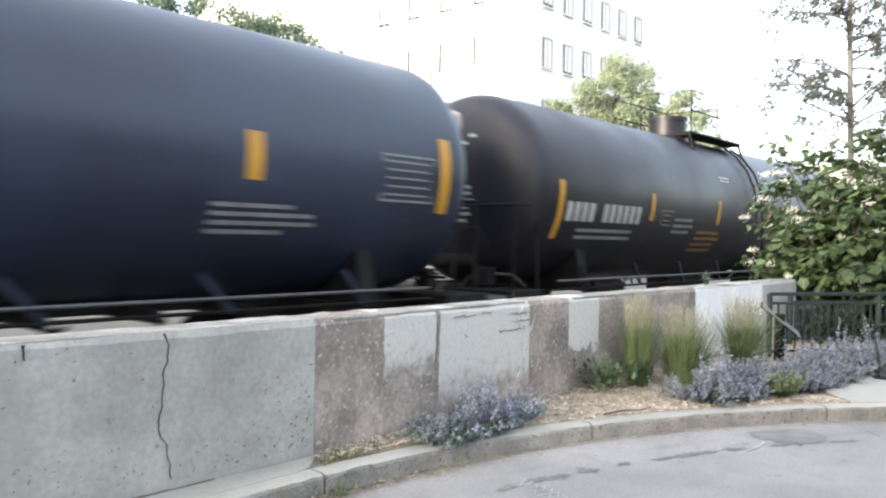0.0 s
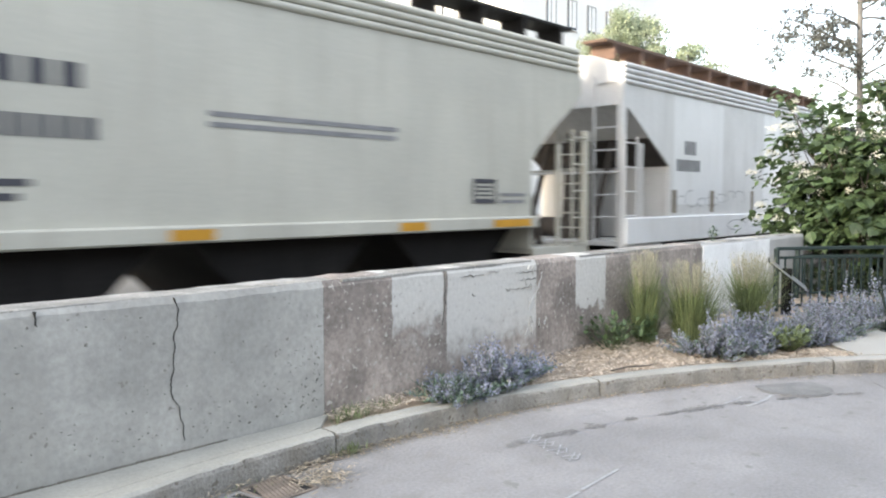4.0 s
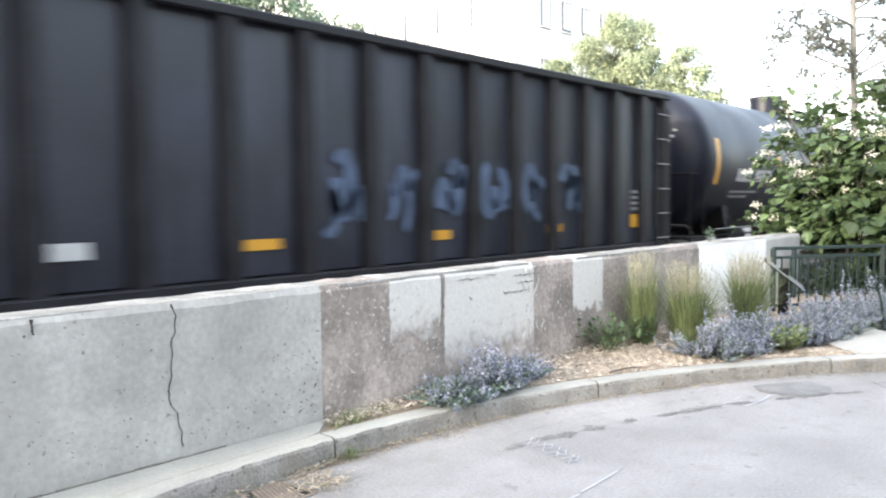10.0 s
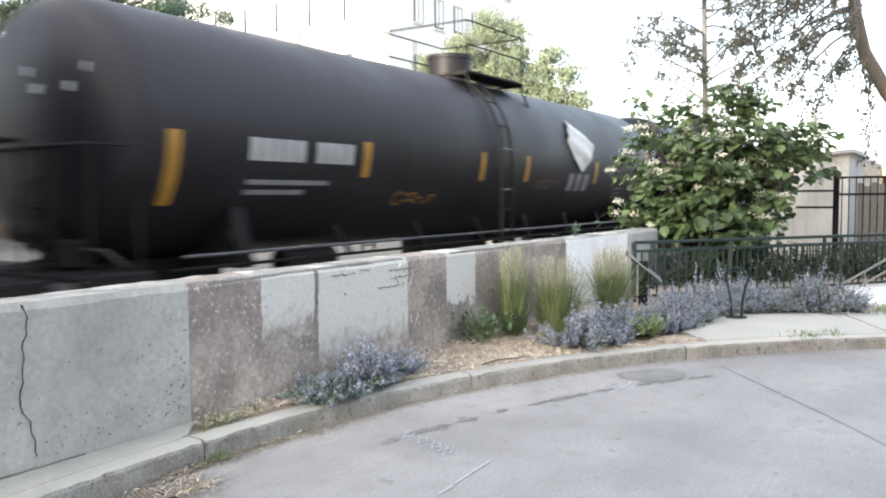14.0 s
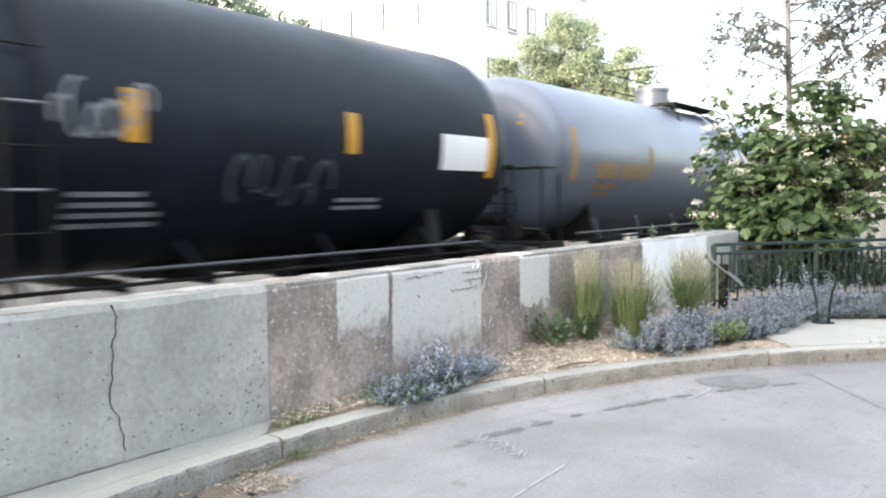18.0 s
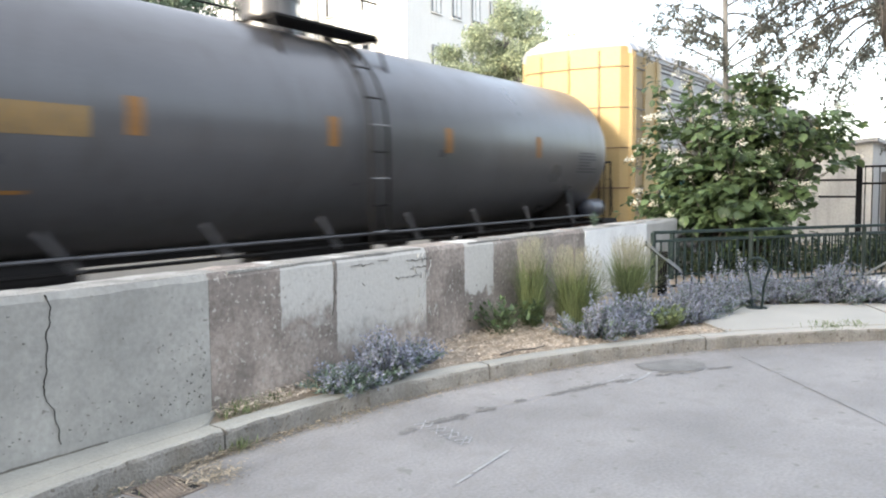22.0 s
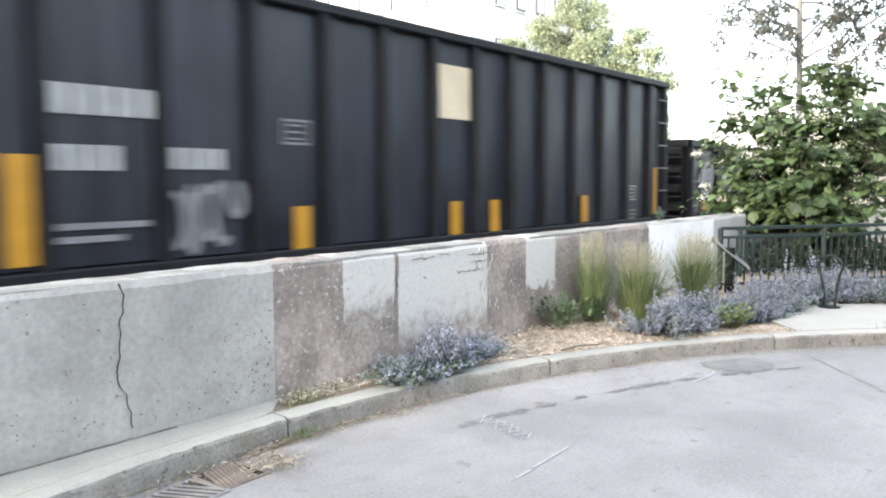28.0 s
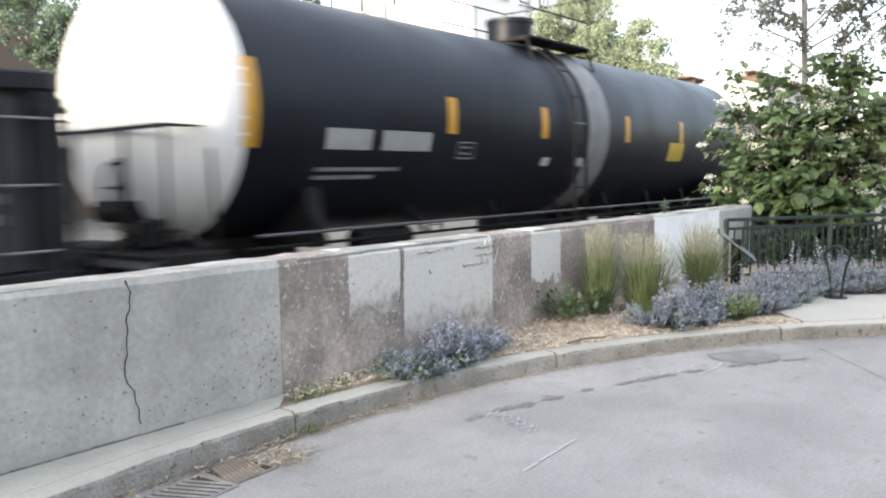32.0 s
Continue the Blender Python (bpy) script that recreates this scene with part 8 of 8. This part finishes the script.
# ---------------------------------------------------------------- railing, sign, rack, gate
def railing(name, pts, z0, z1, label, pick=0.12):
    th = thing(name, label, "railing", "railings")
    for (xa, ya), (xb, yb) in zip(pts, pts[1:]):
        d = Vector((xb - xa, yb - ya, 0))
        L = d.length
        d.normalize()
        a = math.atan2(d.y, d.x)
        k = MB()
        k.box(0, L, -0.028, 0.028, z1 - 0.045, z1, 0.008)
        obj("top_rail", k, M_GREEN_STEEL, th, loc=(xa, ya, 0), rz=a)
        k = MB()
        k.box(0, L, -0.016, 0.016, z1 - 0.16, z1 - 0.125, 0.004)
        obj("middle_rail", k, M_GREEN_STEEL, th, loc=(xa, ya, 0), rz=a)
        k = MB()
        k.box(0, L, -0.016, 0.016, z0 + 0.06, z0 + 0.095, 0.004)
        obj("bottom_rail", k, M_GREEN_STEEL, th, loc=(xa, ya, 0), rz=a)
        n = int(L / pick)
        me = shared(f"picket{z0}{z1}", lambda: MB().box(-0.009, 0.009, -0.009, 0.009, z0 + 0.09, z1 - 0.13))
        for i in range(1, n):
            p = Vector((xa, ya, 0)) + d * L * i / n
            obj("picket", me, M_GREEN_STEEL, th, loc=p, rz=a)
    post = shared(f"post{z0}{z1}", lambda: MB().box(-0.03, 0.03, -0.03, 0.03, z0, z1 - 0.02, 0.005))
    for x, y in pts:
        obj("post", post, M_GREEN_STEEL, th, loc=(x, y, 0))
    return th


railing("railing", [(10.56, 3.68), (11.88, 2.7), (13.59, 1.44), (15.3, 0.18), (17.0, -1.1)], 0.13, 0.98, "dark green steel railing with thin pickets by the stairs")
railing("railing", [(12.2, 3.95), (13.4, 3.05), (15.0, 1.85), (16.7, 0.6), (18.4, -0.65)], 0.13, 0.9, "dark green steel railing on the far side of the stairs")

hr = thing("stair_handrail", "sloping grey steel handrails of the stairs", "handrail", loc=(0, 0, 0))
for back, off in ((-0.17, 0.0), (0.06, -0.19)):
    k = MB()
    k.tube([(13.75 + 1.25 * back, 1.25 - 0.97 * back, 0.32 + off + 0.63 * back), (15.0, 0.28, 0.95 + off), (15.5, -0.1, 0.98 + off)], 0.018, 8)
    obj("handrail", k, M_RAILSTEEL, hr)
for x, y, z in ((13.9, 1.13, 0.38), (14.8, 0.43, 0.84)):
    k = MB()
    k.cyl((x, y, 0.13), (x, y, z), 0.015, 8)
    obj("post", k, M_RAILSTEEL, hr)
k = MB()
k.prism([(11.75, 0.9), (13.9, 1.45), (17.0, -0.95), (17.0, -3.4), (12.6, -1.4)], "z", 0.08, 0.152)
structure("stair_landing", k, M_WHITE_PAVE, "bright pale concrete landing at the head of the stairs", "pavement")

sg = thing("information_sign", "slanted information panel on a black steel post", "sign", loc=(10.3, 3.46, 0.13))
k = MB()
k.box(-0.03, 0.03, -0.06, 0.06, 0, 0.6, 0.01)
obj("post", k, M_BLACK_STEEL, sg)
tilt = Matrix.Translation((0.04, 0.0, 0.52)) @ Matrix.Rotation(radians(20), 4, "Z") @ Matrix.Rotation(radians(39), 4, "X")
k = MB()
k.box(-0.4, 0.4, -0.3, 0.3, -0.014, 0.002, 0.004, tilt)
obj("frame", k, M_BLACK_STEEL, sg)
k = MB()
k.box(-0.38, 0.38, -0.28, 0.28, 0.002, 0.007, 0.0, tilt)
obj("panel", k, M_SIGN, sg, "faded grey printed panel")

rk2 = thing("bike_rack", "green steel loop bicycle rack on the pavement", "bike rack", loc=(9.67, 2.12, 0.155))
k = MB()
k.cyl((0, 0, 0), (0, 0, 0.012), 0.12, 18)
obj("base_plate", k, M_GREEN_STEEL, rk2)
for s in (-1, 1):
    k = MB()
    k.tube([(0.02 * s, 0.06 * s, 0.0), (0.025 * s, 0.075 * s, 0.22), (0.05 * s, 0.11 * s, 0.38), (0.065 * s, 0.14 * s, 0.47), (0.055 * s, 0.11 * s, 0.545), (0.02 * s, 0.04 * s, 0.585)], 0.014, 8)
    obj("loop", k, M_GREEN_STEEL, rk2)
k = MB()
k.tube([(-0.025, -0.05, 0.58), (0, 0, 0.592), (0.025, 0.05, 0.58)], 0.016, 8)
obj("hoop_top", k, M_GREEN_STEEL, rk2)

# shed, gate and plank fence behind the shrub
sh = thing("shed", "grey stained concrete shed beside the track", "shed", loc=(21.5, 2.15, -0.3))
k = MB()
k.prism([(0.0, 0), (2.2, 0), (2.2, 2.72), (0.0, 2.9)], "x", 0, 3.5)
obj("wall", k, M_CONC_GREY, sh)
k = MB()
k.prism([(-0.12, 2.9), (2.3, 2.7), (2.3, 2.78), (-0.12, 2.99)], "x", -0.15, 3.6)
obj("roof", k, M_FRAME, sh)
gt = thing("steel_gate", "dark steel mesh gate with square posts", "gate", loc=(16.9, 1.9, 0.0))
for y in (0.0, 1.9, -1.2):
    k = MB()
    k.box(-0.05, 0.05, y - 0.05, y + 0.05, 0, 2.02, 0.008)
    obj("post", k, M_BLACK_STEEL, gt)
for z in (0.3, 1.6, 1.92):
    k = MB()
    k.cyl((0, 0, z - 0.25 if z > 1 else z), (0, 1.9, z - 0.25 if z > 1 else z), 0.02, 8)
    k.cyl((0, -1.2, z), (0, 0, z), 0.02, 8)
    obj("gate_rail", k, M_BLACK_STEEL, gt)
for i in range(9):
    obj("bar", shared("gatebar", lambda: MB().cyl((0, 0, 0.3), (0, 0, 1.92), 0.01, 6)), M_BLACK_STEEL, gt, loc=(0, -0.1 - 0.12 * i, 0))
pf = thing("plank_fence", "weathered upright plank fence", "fence", loc=(22.3, -3.47, 0.0))
for i in range(36):
    z = 1.85 + 0.05 * math.sin(i * 2.3)
    obj("plank", shared(f"plank{i % 4}", lambda: MB().box(-0.015, 0.015, -0.075, 0.075, 0, z, 0.004)), M_PLANK, pf, loc=(0.01 * (i % 3), 0.155 * i, 0))

# ---------------------------------------------------------------- buildings and trees behind the track
BX, BY = 36.0, 26.7
bd = thing("office_building", "white rendered office block with rows of windows", "building")
k = MB()
H = 21.0
k.box(BX, BX + 16.5, BY, BY + 34, -0.5, H)
obj("wall", k, M_WHITE_BLDG, bd)
k = MB()
k.box(BX - 0.15, BX + 16.65, BY - 0.15, BY + 34.15, H, H + 0.5, 0.05)
obj("parapet", k, M_WHITE_BLDG, bd)


def window(parent, p, axis, w, h):
    """A window in a facade: frame, sill and panes, set on the wall's face."""
    x, y, z = p
    def slab(u0, u1, z0, z1, d0, d1, c=0.0):
        k = MB()
        if axis == "x":
            k.box(x - d1, x - d0, y + u0, y + u1, z + z0, z + z1, c)
        else:
            k.box(x + u0, x + u1, y - d1, y - d0, z + z0, z + z1, c)
        return k
    wd = obj("window", slab(-w / 2, w / 2, 0, h, 0.002, 0.012), M_GLASS_DARK, parent)
    # Above 10 m the pale sheet widens, standing in for sky mirrored in glass.
    obj("blind", slab(-w / 2 + (0.2 * w if axis == "y" else 0), w / 2 - (0 if axis == "y" else (0.6 if z < 10 else 0.15) * w), 0.02 + 0.25 * ((x * 7 + y * 3 + z) % 1), h, 0.013, 0.017), M_WHITE_PAINT, wd, "pale blind, widened for mirrored sky")
    fr = MB()
    for u0, u1, z0, z1 in ((-w / 2 - 0.05, -w / 2 + 0.02, 0, h), (w / 2 - 0.02, w / 2 + 0.05, 0, h), (-w / 2, w / 2, h - 0.03, h + 0.04), (-0.025, 0.025, 0, h)):
        q = slab(u0, u1, z0, z1, 0.002, 0.05)
        fr.add(q.v, q.f)
    obj("frame", fr, M_FRAME, wd)
    obj("sill", slab(-w / 2 - 0.1, w / 2 + 0.1, -0.08, 0, 0.0, 0.12, 0.01), M_WHITE_BLDG, wd)


for zf in (0.85, 4.5, 8.15, 11.8, 15.4):
    for i in range(11):
        window(bd, (BX, 29.4 + i * 2.7, zf), "x", 1.0, 1.75)
    for i in range(6):
        window(bd, (38.9 + i * 2.2, BY, zf), "y", 0.95, 1.75)
k = MB()
k.cyl((BX - 0.15, 33.4, 0), (BX - 0.15, 33.4, H), 0.09, 10)
obj("downpipe", k, M_FRAME, bd)

bb = thing("brick_building", "tall plain brown brick building across the track", "building")
k = MB()
k.box(3.0, 15.1, 33, 60, -0.5, 17)
obj("wall", k, M_BROWN_BLDG, bb)
k = MB()
k.box(2.9, 15.2, 32.9, 60.1, 17, 17.4, 0.05)
obj("parapet", k, M_TAN_BLDG, bb)
aw = obj("shop_front", MB().box(12.4, 14.75, 32.86, 32.99, -0.45, 0.68), M_GLASS_DARK, bb, "dark glazed shop front")
for x0, x1, nm, col, e in ((12.75, 13.15, "warm shop light", (1.0, 0.7, 0.35), 1.1), (13.35, 13.8, "pale shop light", (0.95, 0.85, 0.65), 0.8), (13.95, 14.4, "dim shop light", (0.8, 0.8, 0.75), 0.5)):
    obj("lit_window", MB().box(x0, x1, 32.82, 32.85, -0.3, 0.48), glow(nm, col, e), aw, "warmly lit shop window")
fa = obj("fascia", MB().box(12.5, 14.65, 32.5, 32.98, 0.66, 1.26, 0.03), M_WHITE_PAINT, bb, "white shop fascia with a plain emblem")
obj("emblem", MB().prism([(13.3, 1.12), (13.45, 1.12), (13.6, 0.88), (13.75, 1.12), (13.9, 1.12), (13.65, 0.78), (13.55, 0.78)], "y", 32.47, 32.498), M_FRAME, fa, "plain grey arrow shape")
lw = thing("low_building", "low brown building with a tan upper storey", "building")
k = MB()
k.box(16.5, 34, 44, 60, -0.5, 8.5)
obj("wall", k, M_BROWN_BLDG, lw)
k = MB()
k.box(17, 30, 43.9, 43.98, 6.2, 7.6)
obj("upper_band", k, M_TAN_BLDG, lw)
k = MB()
k.box(16.3, 34.2, 43.7, 60.2, 8.5, 8.9, 0.05)
obj("roof", k, M_BROWN_BLDG, lw)

# traffic signal by the crossing
ts = thing("traffic_signal", "yellow traffic signal on a galvanised mast arm", "traffic signal", loc=(7.75, 24.6, -0.5))
k = MB()
k.cyl((0, 0, 0), (0, 0, 4.6), 0.11, 12, 0.08)
obj("mast", k, M_GALV, ts)
k = MB()
k.tube([(0, 0, 3.5), (0.9, 0, 4.05), (2.2, 0, 4.6), (2.6, 0, 4.65)], 0.05, 8)
obj("arm", k, M_GALV, ts)
k = MB()
k.box(2.42, 2.78, -0.16, 0.16, 3.45, 4.58, 0.04)
hd = obj("signal_head", k, M_SIGNAL, ts)
for z in (3.65, 4.02, 4.38):
    obj("lens", MB().cyl((2.6, -0.22, z), (2.6, -0.16, z), 0.12, 14), M_GLASS_DARK, hd)
k = MB()
k.box(0.1, 0.75, -0.13, -0.1, 2.45, 3.6, 0.02)
sp = obj("sign_plate", k, M_WHITE_PAINT, ts, "white traffic sign plate")
obj("red_disc", MB().cyl((0.42, -0.15, 3.1), (0.42, -0.132, 3.1), 0.26, 20), M_RED_PAINT, sp, "red disc")
obj("route_sign", MB().box(0.2, 0.6, -0.15, -0.12, 1.5, 2.4, 0.01), P_TEAL, ts, "green route sign")
sp2 = thing("signal_post", "slim galvanised post with a span arm", "pole", loc=(11.35, 24.6, -0.5))
k = MB()
k.cyl((0, 0, 0), (0, 0, 4.2), 0.075, 10, 0.06)
obj("post", k, M_GALV, sp2)
k = MB()
k.tube([(0, 0, 4.15), (-0.5, 0, 4.3), (-0.9, 0, 4.45)], 0.025, 6)
obj("arm", k, M_GALV, sp2)

# slim steel pole behind the track
up = thing("light_pole", "slim grey steel light pole across the track", "light pole", loc=(22.0, 20.4, -0.5))
k = MB()
k.cyl((0, 0, 0), (0, 0, 11), 0.09, 10, 0.06)
obj("pole", k, M_FRAME, up)

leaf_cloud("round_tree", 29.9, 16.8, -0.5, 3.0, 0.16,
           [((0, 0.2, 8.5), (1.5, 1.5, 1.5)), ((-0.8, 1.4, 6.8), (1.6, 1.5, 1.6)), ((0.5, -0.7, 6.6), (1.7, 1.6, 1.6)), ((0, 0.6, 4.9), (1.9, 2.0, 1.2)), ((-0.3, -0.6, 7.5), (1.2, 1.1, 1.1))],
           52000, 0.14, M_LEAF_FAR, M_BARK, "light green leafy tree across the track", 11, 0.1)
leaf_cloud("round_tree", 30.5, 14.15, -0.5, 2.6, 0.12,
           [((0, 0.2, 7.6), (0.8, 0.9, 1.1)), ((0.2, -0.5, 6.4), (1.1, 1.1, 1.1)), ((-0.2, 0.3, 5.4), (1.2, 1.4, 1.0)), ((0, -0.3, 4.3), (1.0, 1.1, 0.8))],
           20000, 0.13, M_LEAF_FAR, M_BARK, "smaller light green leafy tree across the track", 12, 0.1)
leaf_cloud("spreading_tree", 14.9, 23.4, -0.5, 3.1, 0.24,
           [((-2.9, 1.9, 7.4), (1.9, 1.6, 1.2)), ((-0.9, 0.6, 8.9), (2.1, 1.7, 1.2)), ((1.3, -0.7, 8.5), (2.1, 1.7, 1.2)), ((3.1, -1.9, 7.4), (1.5, 1.3, 1.2)), ((-1.5, 0.2, 6.2), (1.9, 1.6, 0.9)),
            ((0.8, -1.2, 6.6), (1.8, 1.5, 1.0)), ((3.1, -1.7, 5.8), (1.2, 1.1, 0.8)), ((-3.2, 1.9, 6.1), (1.2, 1.1, 0.7)), ((0.3, -0.6, 5.3), (1.5, 1.3, 0.6)), ((2.2, -1.5, 4.9), (1.0, 0.9, 0.5))],
           88000, 0.12, M_LEAF_TREE, M_BARK_DARK, "wide spreading green tree with bare dark limbs", 13, 0.19, 0.085)
airy_tree("slender_tree", [(16.45, 4.22, 0.1), (16.45, 4.25, 2.5), (16.43, 4.3, 4.5), (16.4, 4.33, 6.5), (16.38, 4.36, 8.5)], 0.068, 0.04, M_LEAF_THIN, M_BARK,
          "slender grey-barked tree with thin sparse leaves", 14, 40, (3.4, 8.2), 1.8, 0.45, 0.06, 0.075, clump=38)
airy_tree("leaning_tree", [(16.0, -0.6, 0.1), (16.0, 0.2, 2.2), (15.97, 1.05, 3.4), (15.94, 1.4, 4.1), (15.93, 1.55, 4.8), (15.9, 1.65, 6.2), (15.9, 1.75, 8.0)], 0.15, 0.07, M_LEAF_THIN, M_BARK_DARK,
          "dark-limbed leaning tree with drooping thin leaves", 15, 34, (4.0, 7.0), 3.1, 0.1, 0.2, 0.085, 1.75, 1.7, 34)
# conifer beside the brown building
cf = thing("conifer", "dark green conifer by the brown building", "tree", loc=(8.2, 30.6, -0.5))
k = MB()
k.cyl((0, 0, 0), (0, 0, 11), 0.2, 10, 0.04)
obj("trunk", k, M_BARK_DARK, cf)
rr = random.Random(77)
k = MB()
for i in range(3800):
    z = 1.2 + 10 * rr.random()
    r = (11.4 - z) * 0.24 * rr.random() ** 0.4
    a = rr.uniform(0, 6.283)
    leaf(k, Vector((math.cos(a) * r, math.sin(a) * r, z)), Vector((math.cos(a), math.sin(a), -0.3)) + rdir(rr) * 0.4, Vector((0, 0, 1)), rr.uniform(0.2, 0.45), 0.12)
mass("crown", k, M_LEAF_DARK, cf)

# unseen block added at the road's end, keeps low sun off road and wall
ob = thing("brick_block", "unseen brick block added to shade road and wall", "building")
k = MB()
k.box(-75, -38, -45, 5.3, -0.5, 19.5)
obj("wall", k, M_BROWN_BLDG, ob)

# Unseen block added so the wagon sides mirror something dark.
ob = thing("tenement_block", "unseen brown brick block added for darker reflections", "building")
k = MB()
k.box(-4, 90, -44, -26, -0.5, 9)
obj("wall", k, M_BROWN_BLDG, ob)
k = MB()
k.box(-4.2, 90.2, -44.2, -25.8, 9, 9.5, 0.05)
obj("parapet", k, M_TAN_BLDG, ob)


# ---------------------------------------------------------------- movement
def motions():
    """Every wagon runs along the track from right to left."""
    for c in CARS:
        walk(c, [(t, pose(c["mid"] - travel(t), TRACK_Y, RAIL)) for t in range(0, 33)])


motions()
